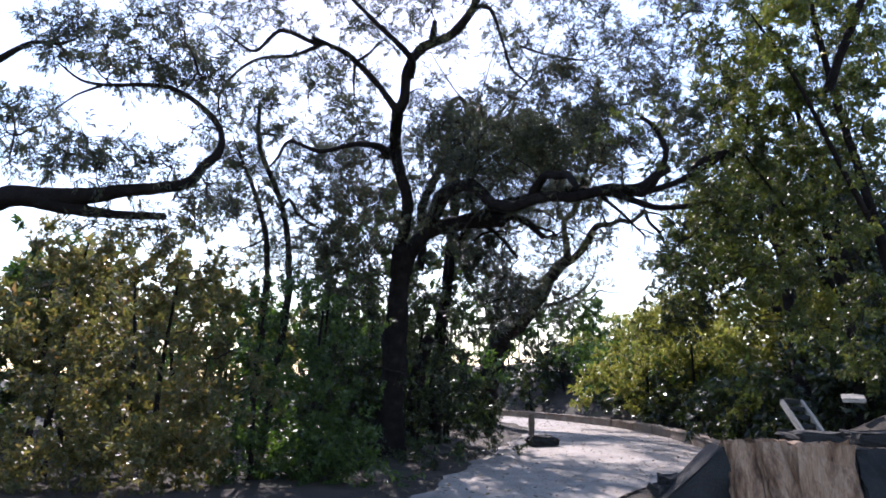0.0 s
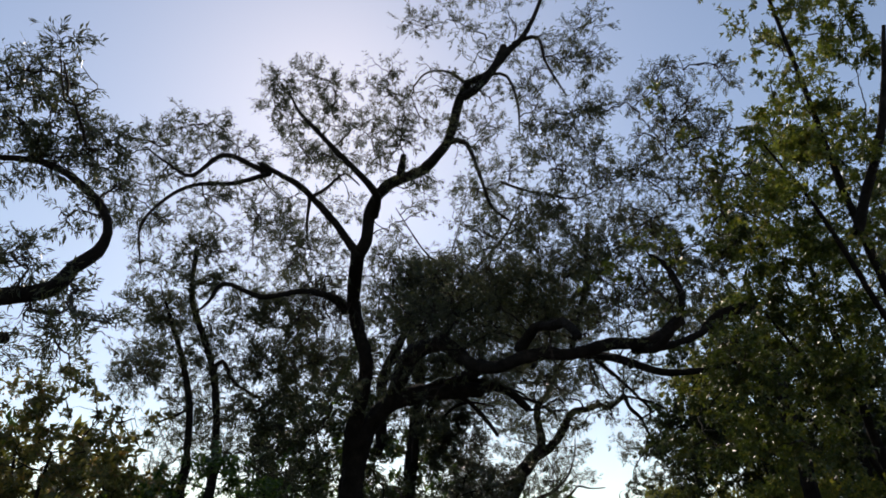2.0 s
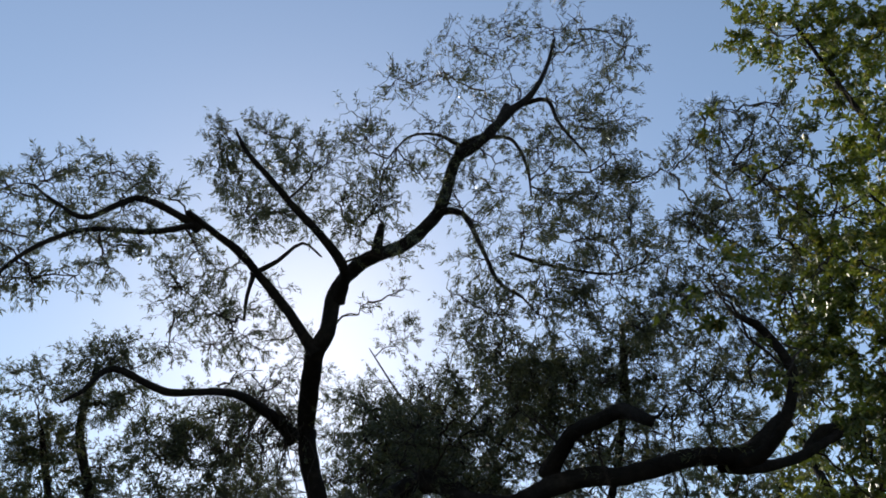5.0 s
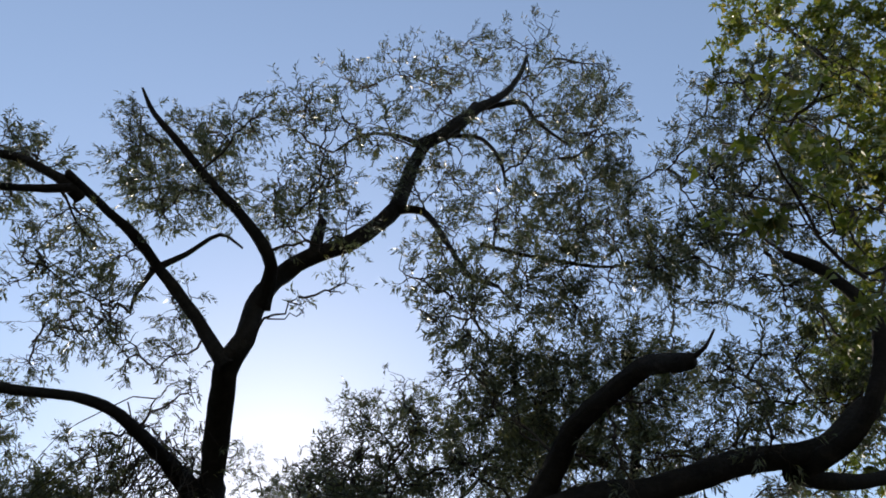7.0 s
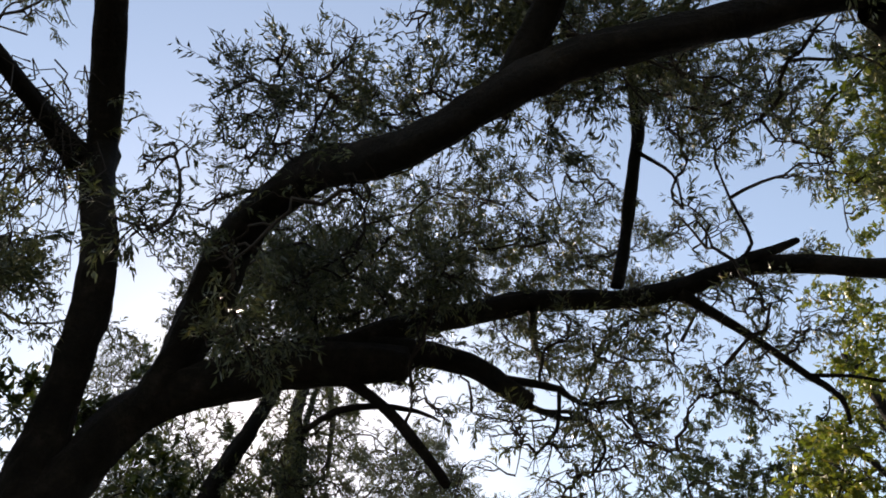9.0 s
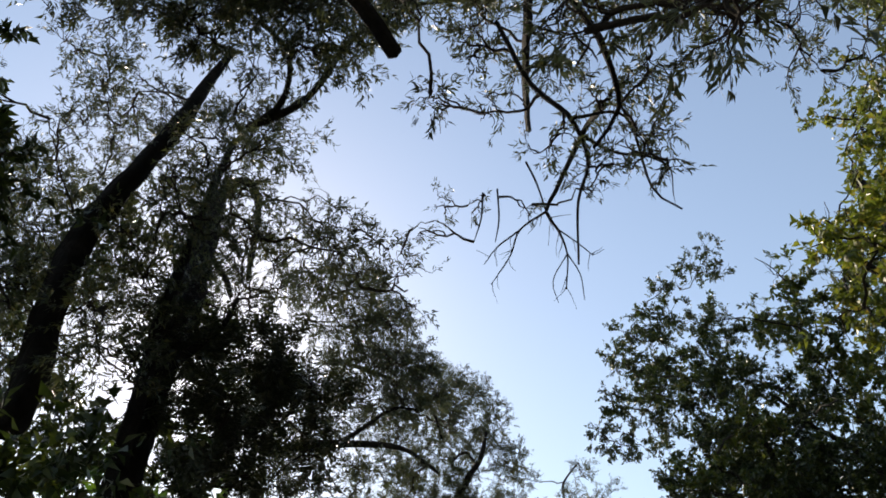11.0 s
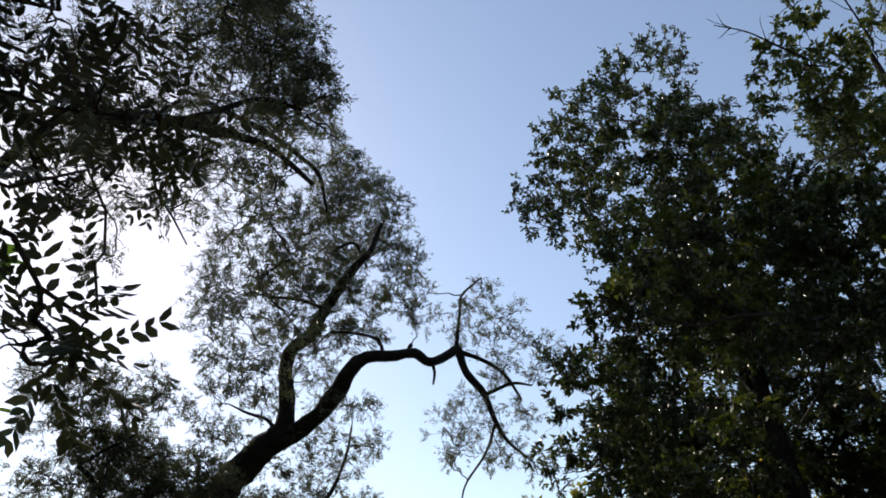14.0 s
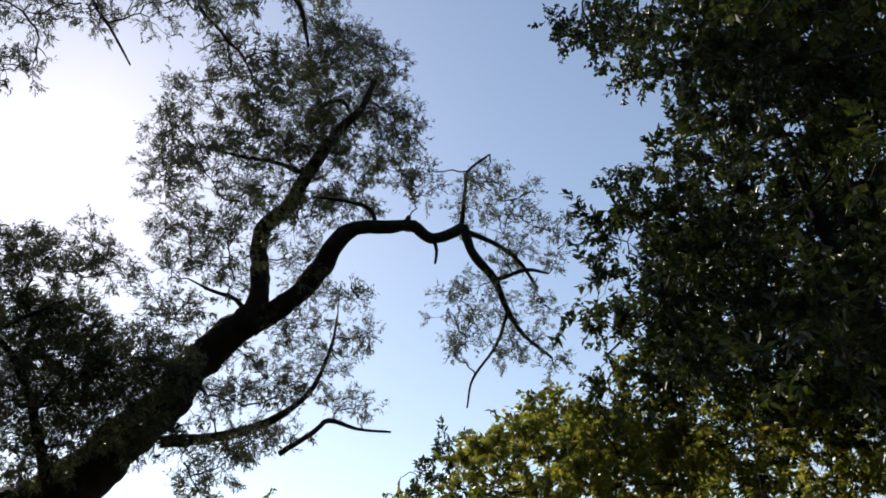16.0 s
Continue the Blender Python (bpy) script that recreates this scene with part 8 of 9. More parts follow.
plant.crown(11.27, 20.43, 10.66, 0.33, 0.95)
plant.crown(11.64, 20.72, 10.34, 0.42, 0.95)
plant.crown(9.73, 20.53, 8.34, 0.39, 0.95)
plant.crown(10.21, 20.34, 8.44, 0.4, 0.95)
plant.crown(8.96, 20.63, 7.68, 0.37, 0.95)
plant.crown(9.44, 20.46, 7.41, 0.4, 0.95)
plant.crown(9.65, 20.27, 7.07, 0.39, 0.95)
plant.crown(8.71, 20.57, 6.76, 0.38, 0.95)
plant.crown(9.04, 20.39, 6.32, 0.4, 0.95)
plant.crown(8.57, 20.63, 7.38, 0.29, 0.95)
plant.crown(8.36, 20.5, 7.59, 0.26, 0.95)
plant.crown(6.67, 21.34, 6.11, 0.25, 0.66)
plant.crown(7.64, 21.54, 6.8, 0.29, 0.66)
plant.crown(8.12, 21.39, 6.74, 0.32, 1.1)
plant.crown(6.55, 21.59, 5.82, 0.23, 0.66)
plant.crown(6.93, 21.49, 5.77, 0.25, 0.66)
plant.crown(7.36, 21.36, 5.78, 0.28, 0.66)
plant.crown(8.3, 21.57, 6.22, 0.29, 1.1)
plant.crown(5.91, 21.46, 4.9, 0.13, 1.1)
plant.crown(6.56, 21.62, 5.21, 0.24, 1.1)
plant.crown(6.97, 21.52, 5.18, 0.24, 1.1)
plant.crown(7.34, 21.4, 5.06, 0.26, 1.1)
plant.crown(7.48, 21.55, 4.61, 0.25, 1.1)
plant.crown(6.85, 21.59, 4.09, 0.21, 1.1)
plant.crown(7.2, 21.5, 4.01, 0.21, 1.1)
plant.finish()

# same tree's lower part, split off so a darker leaf colour gives its shade
plant = Plant("tree", (12.0, 22.4, 1.6), "lower part of the bank tree, shade put into dark oval leaves", "tree", LEAF_BROAD, "oval_far", 34, "bank trees")
plant.limb([(12.60, 22.60, 0.80, 0.140), (12.50, 22.50, 3.00, 0.110), (12.20, 22.30, 5.00, 0.080), (11.80, 22.10, 6.60, 0.030)], "trunk", 16)
plant.crown(8, 20.56, 5.82, 0.38, 1.71)
plant.crown(8.98, 20.86, 5.96, 0.4, 1.26)
plant.crown(9.31, 20.67, 5.79, 0.39, 1.26)
plant.crown(7.77, 20.95, 5.34, 0.37, 1.71)
plant.crown(8.19, 20.79, 5.21, 0.37, 1.26)
plant.crown(8.64, 20.62, 5.02, 0.36, 1.26)
plant.crown(7.42, 20.88, 4.74, 0.32, 1.71)
plant.crown(7.9, 20.73, 4.64, 0.34, 1.26)
plant.crown(9.18, 20.99, 4.88, 0.38, 1.1)
plant.crown(7.53, 20.82, 5.64, 0.28, 1.71)
plant.crown(9.84, 20.66, 6.68, 0.36, 1.26)
plant.crown(7.28, 22.03, 3.97, 0.23, 1.49)
plant.crown(7.64, 21.92, 3.87, 0.25, 1.49)
plant.crown(6.68, 22.09, 3.5, 0.178, 1.49)
plant.crown(7.04, 21.99, 3.45, 0.23, 1.49)
plant.crown(7.36, 21.88, 3.36, 0.23, 1.49)
plant.crown(6.3, 22.04, 3.09, 0.18, 1.1)
plant.crown(6.62, 21.96, 3.05, 0.19, 1.1)
plant.crown(7.27, 22.12, 3.1, 0.23, 1.1)
plant.crown(7.36, 22.02, 2.9, 0.2, 1.1)
plant.crown(6.18, 21.98, 5.04, 0.153, 1.49)
plant.finish()

plant = Plant("tree", (8.6, 18.4, 0.8), "slender verge tree whose leafy tips overhang the road", "tree", LEAF_OLIVE, "bushy", 27, "verge trees")
plant.limb([(8.80, 18.50, 0.20, 0.200), (8.60, 18.40, 3.00, 0.170), (8.20, 18.30, 6.00, 0.120), (7.80, 18.20, 8.50, 0.060)], "trunk", 16)
plant.limb([(8.40, 18.35, 4.60, 0.070), (7.60, 18.20, 6.20, 0.050), (6.90, 18.20, 7.30, 0.020)], "limb", 8)
plant.crown(7.84, 18.16, 9.64, 0.22, 0.8)
plant.crown(8.69, 18.34, 10.16, 0.31, 0.8)
plant.crown(9.23, 18.19, 10.38, 0.34, 0.8)
plant.crown(8.87, 18.42, 9.6, 0.29, 0.8)
plant.crown(7.94, 18.29, 8.28, 0.18, 0.8)
plant.crown(8, 18.21, 8, 0.18, 0.8)
plant.crown(8, 18.34, 7.68, 0.15, 0.8)
plant.crown(9.11, 17.24, 12.18, 0.4, 1)
plant.crown(9.18, 17.56, 11.53, 0.44, 1)
plant.crown(8.15, 17.4, 10.02, 0.31, 1)
plant.crown(7.87, 17.62, 9, 0.29, 1)
plant.crown(7.16, 17.49, 7.88, 0.26, 1)
plant.crown(5.94, 17.37, 6.41, 0.212, 1)
plant.crown(6.58, 17.57, 6.73, 0.27, 1)
plant.crown(6.35, 17.65, 6.16, 0.238, 1)
plant.crown(5.92, 17.4, 5.34, 0.25, 1)
plant.crown(5.72, 17.58, 5.27, 0.23, 1)
plant.crown(6.95, 17.48, 7.46, 0.22, 1)
plant.crown(8.6, 16.5, 12.33, 0.47, 1)
plant.crown(9.33, 16.87, 12.17, 0.53, 1)
plant.crown(8.01, 16.66, 10.5, 0.42, 1)
plant.crown(8.88, 16.98, 10.78, 0.44, 1)
plant.crown(8.34, 16.79, 11.68, 0.37, 1)
plant.crown(9.91, 16.54, 13.46, 0.51, 1)
plant.crown(7.3, 16.89, 8.11, 0.36, 1)
plant.crown(6.57, 16.73, 7.4, 0.33, 1)
plant.crown(7.09, 16.97, 7.31, 0.33, 1)
plant.crown(5.48, 16.82, 5.77, 0.27, 1)
plant.crown(5.89, 16.69, 5.77, 0.28, 1)
plant.crown(5.15, 16.89, 5.48, 0.26, 1)
plant.crown(5.5, 16.77, 5.36, 0.27, 1)
plant.crown(5.81, 16.65, 5.29, 0.26, 1)
plant.crown(6.35, 16.84, 6.41, 0.24, 1)
plant.finish()

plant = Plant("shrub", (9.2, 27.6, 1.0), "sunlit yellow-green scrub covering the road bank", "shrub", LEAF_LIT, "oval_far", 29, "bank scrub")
plant.limb([(9.20, 27.60, 0.20, 0.070), (9.10, 27.50, 2.00, 0.050), (9.00, 27.40, 3.60, 0.020)], "stem", 8)
plant.limb([(7.80, 28.60, 0.20, 0.070), (7.70, 28.50, 1.60, 0.050), (7.60, 28.40, 2.60, 0.020)], "stem", 8)
plant.limb([(10.60, 26.20, 0.60, 0.070), (10.50, 26.20, 2.40, 0.050), (10.40, 26.10, 4.20, 0.020)], "stem", 8)
plant.crown(5.26, 27.83, 1.55, 0.6, 0.9)
plant.crown(6.18, 28.29, 2.07, 0.65, 0.9)
plant.crown(6.94, 27.97, 2.47, 0.71, 0.9)
plant.crown(7.94, 28.53, 3.01, 0.79, 0.9)
plant.crown(8.69, 28.17, 3.41, 0.78, 0.9)
plant.crown(9.41, 27.81, 3.71, 0.78, 0.9)
plant.crown(10.41, 28.41, 3.05, 0.83, 0.9)
plant.crown(6.72, 28.06, 1.58, 0.65, 0.9)
plant.crown(7.92, 28.61, 2, 0.79, 0.9)
plant.crown(8.87, 28.26, 2.41, 0.82, 0.9)
plant.crown(9.75, 27.9, 2.02, 0.77, 0.9)
plant.crown(8.45, 28.45, 1.2, 0.72, 0.9)
plant.crown(7.12, 28.14, 0.99, 0.56, 0.9)
plant.crown(9.45, 27.8, 1.04, 0.7, 0.9)
plant.crown(10.71, 28.34, 1.64, 0.78, 0.9)
plant.crown(5.09, 28.09, 0.96, 0.4, 0.9)
plant.crown(8.31, 25.79, 4.49, 0.33, 0.8)
plant.crown(9.06, 26.05, 4.48, 0.37, 0.96)
plant.crown(8.24, 25.99, 4.08, 0.35, 1.34)
plant.crown(9.54, 25.81, 4.48, 0.37, 0.96)
plant.crown(9.09, 26.1, 4.03, 0.4, 0.96)
plant.crown(10, 25.91, 4.23, 0.41, 0.96)
plant.crown(11.24, 26.21, 4.62, 0.41, 0.96)
plant.crown(8.08, 25.8, 4.04, 0.272, 1.34)
plant.crown(6.76, 26.09, 3.44, 0.187, 1.12)
plant.crown(8.78, 25.99, 4.32, 0.34, 0.96)
plant.crown(9.21, 25.81, 4.07, 0.37, 0.96)
plant.crown(10.11, 26.09, 4.35, 0.37, 0.96)
plant.crown(8.24, 25.93, 3.56, 0.35, 1.34)
plant.crown(7.69, 26.16, 3.39, 0.31, 0.96)
plant.crown(9.06, 26.03, 3.62, 0.36, 0.96)
plant.crown(9.96, 25.85, 3.74, 0.38, 0.96)
plant.crown(11.2, 26.13, 4.23, 0.38, 0.8)
plant.crown(6.23, 25.98, 3.25, 0.153, 0.8)
plant.crown(5.98, 25.93, 3.26, 0.111, 0.8)
plant.crown(12.93, 27.05, 5.74, 0.41, 0.9)
plant.crown(13.14, 27.02, 5.36, 0.52, 0.9)
plant.crown(15.35, 27.83, 6.37, 0.45, 0.9)
plant.crown(15.53, 28.13, 5.75, 0.52, 0.9)
plant.crown(13.36, 26.99, 4.5, 0.44, 0.9)
plant.crown(6.87, 25.75, 3.61, 0.36, 1.26)
plant.crown(7.53, 25.75, 3.71, 0.39, 1.51)
plant.crown(10.98, 26.02, 4.95, 0.36, 0.9)
plant.crown(7.30, 27.09, 3.82, 0.47, 1.20)
plant.crown(7.51, 26.80, 3.94, 0.49, 1.20)
plant.crown(8.26, 27.00, 4.56, 0.50, 1.20)
plant.crown(8.09, 26.90, 4.14, 0.44, 1.20)
plant.crown(8.79, 27.29, 4.49, 0.45, 1.44)
plant.crown(8.61, 27.22, 4.14, 0.41, 1.44)
plant.crown(8.93, 26.93, 4.53, 0.40, 1.44)
plant.crown(9.14, 26.91, 4.15, 0.43, 1.44)
plant.finish()

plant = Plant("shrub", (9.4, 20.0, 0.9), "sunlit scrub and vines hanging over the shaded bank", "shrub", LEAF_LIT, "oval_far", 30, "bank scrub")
plant.limb([(9.40, 20.00, 0.40, 0.070), (9.20, 19.80, 2.00, 0.050), (8.80, 19.60, 3.60, 0.020)], "stem", 8)
plant.crown(7.72, 19.63, 3.28, 0.6, 1.05)
plant.crown(8.67, 20.09, 3.63, 0.62, 1.05)
plant.crown(9.26, 19.8, 3.32, 0.61, 1.05)
plant.crown(8.36, 20.28, 2.47, 0.66, 1.05)
plant.crown(9.1, 19.98, 2.33, 0.65, 1.05)
plant.crown(9.59, 19.75, 2.47, 0.5, 1.05)
plant.crown(7.84, 20.13, 2.17, 0.51, 1.05)
plant.crown(9.88, 19.89, 3.19, 0.51, 1.05)
plant.crown(8.98, 20.32, 4.26, 0.6, 1.05)
plant.crown(9.74, 20.04, 4.08, 0.59, 1.05)
plant.crown(10.46, 19.77, 3.77, 0.58, 1.05)
plant.crown(8.63, 16.67, 2.32, 0.54, 1)
plant.crown(9.63, 17.09, 2.48, 0.62, 1)
plant.crown(9.62, 16.83, 1.63, 0.54, 1)
plant.crown(7.2, 17.18, 1.36, 0.43, 1)
plant.crown(6.49, 16.99, 1.12, 0.36, 1)
plant.crown(10.8, 18.6, 2.2, 1, 1)
plant.crown(11.2, 17, 2.4, 1, 1)
plant.crown(10.6, 19.6, 3.4, 0.9, 1)
plant.crown(11, 15.5, 2.4, 1, 1)
plant.finish()

plant = Plant("tree", (6.9, 33.2, 0.2), "small dark conifer-like sapling beyond the bank scrub", "tree", LEAF_BROAD, "mid", 31, "background trees")
plant.limb([(8.60, 33.00, 0.20, 0.100), (8.60, 33.00, 3.00, 0.070), (8.60, 33.00, 5.40, 0.020)], "trunk", 16)
plant.crown(8.6, 32.8, 1, 0.9, 1)
plant.crown(8.2, 32.6, 2.2, 0.8, 1)
plant.crown(9.2, 32.8, 1.8, 0.9, 1)
plant.crown(8.7, 32.9, 3.2, 0.7, 1)
plant.crown(7.4, 32.6, 1.2, 0.8, 1)
plant.crown(10, 32.4, 2.2, 0.9, 1)
plant.crown(9.6, 31.6, 1.2, 0.9, 1)
plant.crown(8.96, 32.77, 5.5, 0.3, 1)
plant.crown(8.85, 32.55, 5.12, 0.34, 1)
plant.crown(9.24, 32.52, 6.03, 0.3, 1)
plant.crown(9.39, 32.78, 5.83, 0.34, 1)
plant.crown(9.17, 32, 5.27, 0.32, 1)
plant.crown(9.91, 32.86, 5.89, 0.35, 1)
plant.crown(9.71, 32.49, 5.24, 0.35, 1)
plant.finish()

# backing added to close sky gaps; its shade is put into the leaf colour
plant = Plant("tree", (12.0, 25.0, 1.8), "leafy backing mass on the wooded bank, leaves darkened for shade", "tree", LEAF_BROAD, "deep", 32, "bank trees")
plant.limb([(12.00, 25.00, 0.80, 0.200), (11.80, 25.00, 3.50, 0.160), (11.30, 24.90, 6.50, 0.100), (10.80, 24.80, 8.60, 0.040)], "trunk", 16)
plant.crown(8.13, 25.38, 6.32, 0.35, 1)
plant.crown(9.27, 25.67, 7.14, 0.46, 1.35)
plant.crown(10.03, 25.45, 7.41, 0.48, 1.55)
plant.crown(11.75, 25.84, 8.36, 0.59, 1.55)
plant.crown(12.79, 25.58, 8.62, 0.6, 1.55)
plant.crown(13.85, 25.28, 8.86, 0.61, 1.55)
plant.crown(8.19, 25.69, 5.78, 0.38, 1)
plant.crown(8.86, 25.5, 6.08, 0.46, 1.35)
plant.crown(10.23, 25.86, 6.76, 0.52, 1.35)
plant.crown(11.12, 25.64, 6.96, 0.53, 1.35)
plant.crown(12.02, 25.39, 7.14, 0.54, 1.55)
plant.crown(14.03, 25.81, 7.88, 0.61, 1.55)
plant.crown(8.51, 25.37, 5.19, 0.39, 1.35)
plant.crown(9.73, 25.68, 5.72, 0.47, 1.35)
plant.crown(10.59, 25.46, 5.8, 0.48, 1.35)
plant.crown(12.22, 25.84, 6.38, 0.54, 1.35)
plant.crown(13.14, 25.6, 6.47, 0.55, 1.35)
plant.crown(8.39, 25.45, 4.58, 0.31, 1.35)
plant.crown(9.56, 25.72, 4.87, 0.41, 1.35)
plant.crown(10.38, 25.52, 4.94, 0.46, 1.35)
plant.crown(11.85, 25.88, 5.3, 0.5, 1.35)
plant.crown(12.71, 25.66, 5.37, 0.51, 1.35)
plant.crown(8.05, 23.8, 7.06, 0.32, 1.35)
plant.crown(9.19, 24.06, 8.06, 0.43, 1.35)
plant.crown(9.93, 23.84, 8.37, 0.48, 1.55)
plant.crown(11.77, 24.23, 9.44, 0.56, 1.55)
plant.crown(12.77, 23.98, 9.63, 0.57, 1.55)
plant.crown(8.28, 23.84, 6.52, 0.31, 1.35)
plant.crown(9.49, 24.1, 7.36, 0.42, 1.55)
plant.crown(10.41, 23.9, 7.62, 0.47, 1.55)
plant.crown(12.41, 24.28, 8.59, 0.55, 1.55)
plant.crown(9.37, 24.03, 9.25, 0.39, 0.81)
plant.crown(10.19, 23.81, 9.65, 0.48, 0.81)
plant.crown(12.29, 24.21, 11.18, 0.61, 0.81)
plant.crown(13.59, 23.94, 11.52, 0.64, 1.35)
plant.crown(11.02, 23.68, 11.2, 0.53, 0.81)
plant.crown(13.56, 24.12, 13.26, 0.69, 0.81)
plant.crown(14.62, 23.8, 13.46, 0.7, 1.35)
plant.crown(10.31, 26.34, 8.35, 0.42, 1.76)
plant.crown(11.34, 26.67, 8.68, 0.5, 2.02)
plant.crown(9.39, 26.49, 7.08, 0.33, 1.76)
plant.crown(9.94, 26.77, 6.82, 0.4, 1.76)
plant.crown(10.8, 26.58, 7.22, 0.46, 1.76)
plant.crown(11.6, 26.36, 7.7, 0.47, 2.02)
plant.crown(12.36, 26.72, 6.78, 0.47, 1.76)
plant.crown(10.65, 26.51, 6.05, 0.43, 1.76)
plant.crown(12.1, 26.85, 7.39, 0.49, 1.76)
plant.crown(9.97, 26.63, 6.05, 0.38, 1.76)
plant.crown(10.65, 26.44, 7.59, 0.42, 1.76)
plant.crown(9.16, 25.54, 7.81, 0.272, 1.49)
plant.crown(8.51, 25.41, 6.7, 0.29, 1.1)
plant.crown(9.43, 25.65, 7.31, 0.37, 1.49)
plant.crown(9.95, 25.49, 8.14, 0.39, 1.49)
plant.crown(9.86, 25.32, 8.8, 0.36, 1.49)
plant.crown(9.4, 25.59, 6.56, 0.35, 1.49)
plant.crown(8.41, 25.44, 5.98, 0.27, 1.49)
plant.crown(8.06, 25.62, 5.91, 0.23, 1.1)
plant.crown(10.12, 25.53, 7.08, 0.41, 1.71)
plant.crown(10.02, 25.35, 6.26, 0.39, 1.49)
plant.crown(8.48, 25.47, 5.35, 0.31, 1.49)
plant.crown(9.1, 25.29, 5.55, 0.35, 1.49)
plant.crown(10.23, 25.57, 5.62, 0.38, 1.49)
plant.crown(8.86, 25.64, 4.94, 0.32, 1.49)
plant.crown(9.53, 25.5, 4.87, 0.35, 1.49)
plant.crown(10.24, 25.33, 4.94, 0.36, 1.49)
plant.crown(10.78, 25.62, 8.1, 0.41, 1.71)
plant.crown(11.06, 25.43, 9.36, 0.43, 1.71)
plant.crown(11.4, 25.74, 6.63, 0.43, 1.49)
plant.crown(11.85, 25.55, 7.59, 0.45, 1.71)
plant.crown(8.12, 25.42, 6.27, 0.24, 1.1)
plant.crown(9.49, 25.62, 9.81, 0.3, 1.49)
plant.crown(10.09, 25.48, 10.69, 0.37, 1.49)
plant.crown(8.81, 25.37, 9.97, 0.25, 1.1)
plant.crown(11.2, 27.4, 4.4, 1.2, 1.2)
plant.crown(12.6, 27.5, 5.5, 1.5, 1.2)
plant.crown(14, 27, 7, 1.5, 1.62)
plant.crown(11.8, 27.5, 6.3, 1.2, 1.62)
plant.crown(15, 26, 5, 1.5, 1.2)
plant.crown(15, 25.5, 8, 1.5, 1.38)
plant.crown(13.2, 26.5, 8.4, 1.2, 1.86)
plant.crown(14, 25.6, 5.6, 1.4, 1.2)
plant.crown(15.6, 24.6, 6.6, 1.5, 1.2)
plant.crown(8.63, 25.73, 5.13, 0.43, 1.35)
plant.crown(9.89, 26.07, 5.62, 0.51, 1.35)
plant.crown(10.83, 25.83, 5.78, 0.52, 1.35)
plant.crown(12.63, 26.24, 6.35, 0.58, 1.35)
plant.crown(13.84, 25.98, 6.67, 0.6, 1.35)
plant.crown(9.01, 25.79, 4.62, 0.42, 1.35)
plant.crown(10.38, 26.12, 4.99, 0.5, 1.35)
plant.crown(11.32, 25.89, 5.13, 0.52, 1.35)
plant.crown(13.14, 26.29, 5.62, 0.57, 1.35)
plant.crown(14.16, 26.04, 5.78, 0.59, 1.35)
plant.crown(11.23, 25.81, 6.85, 0.47, 1.35)
plant.crown(13.29, 26.2, 7.59, 0.58, 1.35)
plant.crown(14.65, 25.94, 7.99, 0.6, 1.55)
plant.crown(8.88, 25.21, 5.25, 0.47, 1.35)
plant.crown(10.26, 25.58, 5.76, 0.56, 1.35)
plant.crown(11.3, 25.32, 6.01, 0.57, 1.35)
plant.crown(13.26, 25.76, 6.6, 0.63, 1.35)
plant.crown(14.36, 25.48, 6.78, 0.65, 1)
plant.crown(9.2, 25.27, 4.77, 0.46, 1.35)
plant.crown(10.76, 25.63, 5.07, 0.55, 1.35)
plant.crown(11.92, 25.38, 5.32, 0.56, 1.35)
plant.crown(13.92, 25.82, 5.82, 0.62, 1.35)
plant.crown(8.87, 23.18, 8.86, 0.51, 0.81)
plant.crown(10.03, 23.58, 8.73, 0.58, 0.931)
plant.crown(11.18, 23.3, 9.56, 0.61, 0.81)
plant.crown(13.58, 23.79, 11.13, 0.71, 1.35)
plant.crown(14.86, 23.48, 11.58, 0.72, 1)
plant.crown(8.6, 23.24, 7.54, 0.52, 1.55)
plant.crown(10.11, 23.65, 7.69, 0.6, 1.55)
plant.crown(11.49, 23.36, 8.6, 0.64, 1.55)
plant.crown(13.66, 23.87, 9.53, 0.72, 1.55)
plant.crown(8.26, 23.53, 6.5, 0.45, 1.35)
plant.crown(9.13, 23.29, 6.37, 0.53, 1.55)
plant.crown(11.05, 23.71, 7.29, 0.6, 1.55)
plant.crown(12.23, 23.44, 7.59, 0.62, 1.55)
plant.crown(12.82, 23.17, 7.57, 0.57, 1.15)
plant.crown(10, 23.6, 6.12, 0.55, 1.55)
plant.crown(11.07, 23.34, 6.18, 0.55, 1.55)
plant.crown(10.11, 25.8, 10.02, 0.59, 1.2)
plant.crown(11.4, 25.97, 12.85, 0.42, 1.2)
plant.crown(10.41, 25.38, 11.11, 0.5, 1.2)
plant.crown(9.19, 25.19, 5.94, 0.52, 1.2)
plant.crown(10.61, 25.56, 8.92, 0.6, 1.38)
plant.crown(11.14, 24.5, 11.43, 0.51, 0.72)
plant.crown(16.89, 25.61, 15.83, 0.56, 1.2)
plant.crown(16.22, 25.67, 12.89, 0.44, 1.2)
plant.crown(16.8, 24.75, 14.19, 0.54, 1.2)
plant.crown(17.42, 25.86, 13.45, 0.42, 1.2)
plant.finish()

# LEAF_BROAD again: shade round the trunk foot is put into the leaves
plant = Plant("shrub", (-0.9, 16.7, 0), "undergrowth round the foot of the forked acacia, leaves darkened for shade", "shrub", LEAF_BROAD, "bushy", 33, "verge thicket")
plant.limb([(-1.60, 16.70, -0.10, 0.050), (-1.60, 16.70, 1.80, 0.035), (-1.50, 16.60, 3.60, 0.012)], "stem", 8)
plant.limb([(-0.50, 16.80, -0.10, 0.050), (-0.50, 16.80, 1.80, 0.035), (-0.40, 16.70, 3.40, 0.012)], "stem", 8)
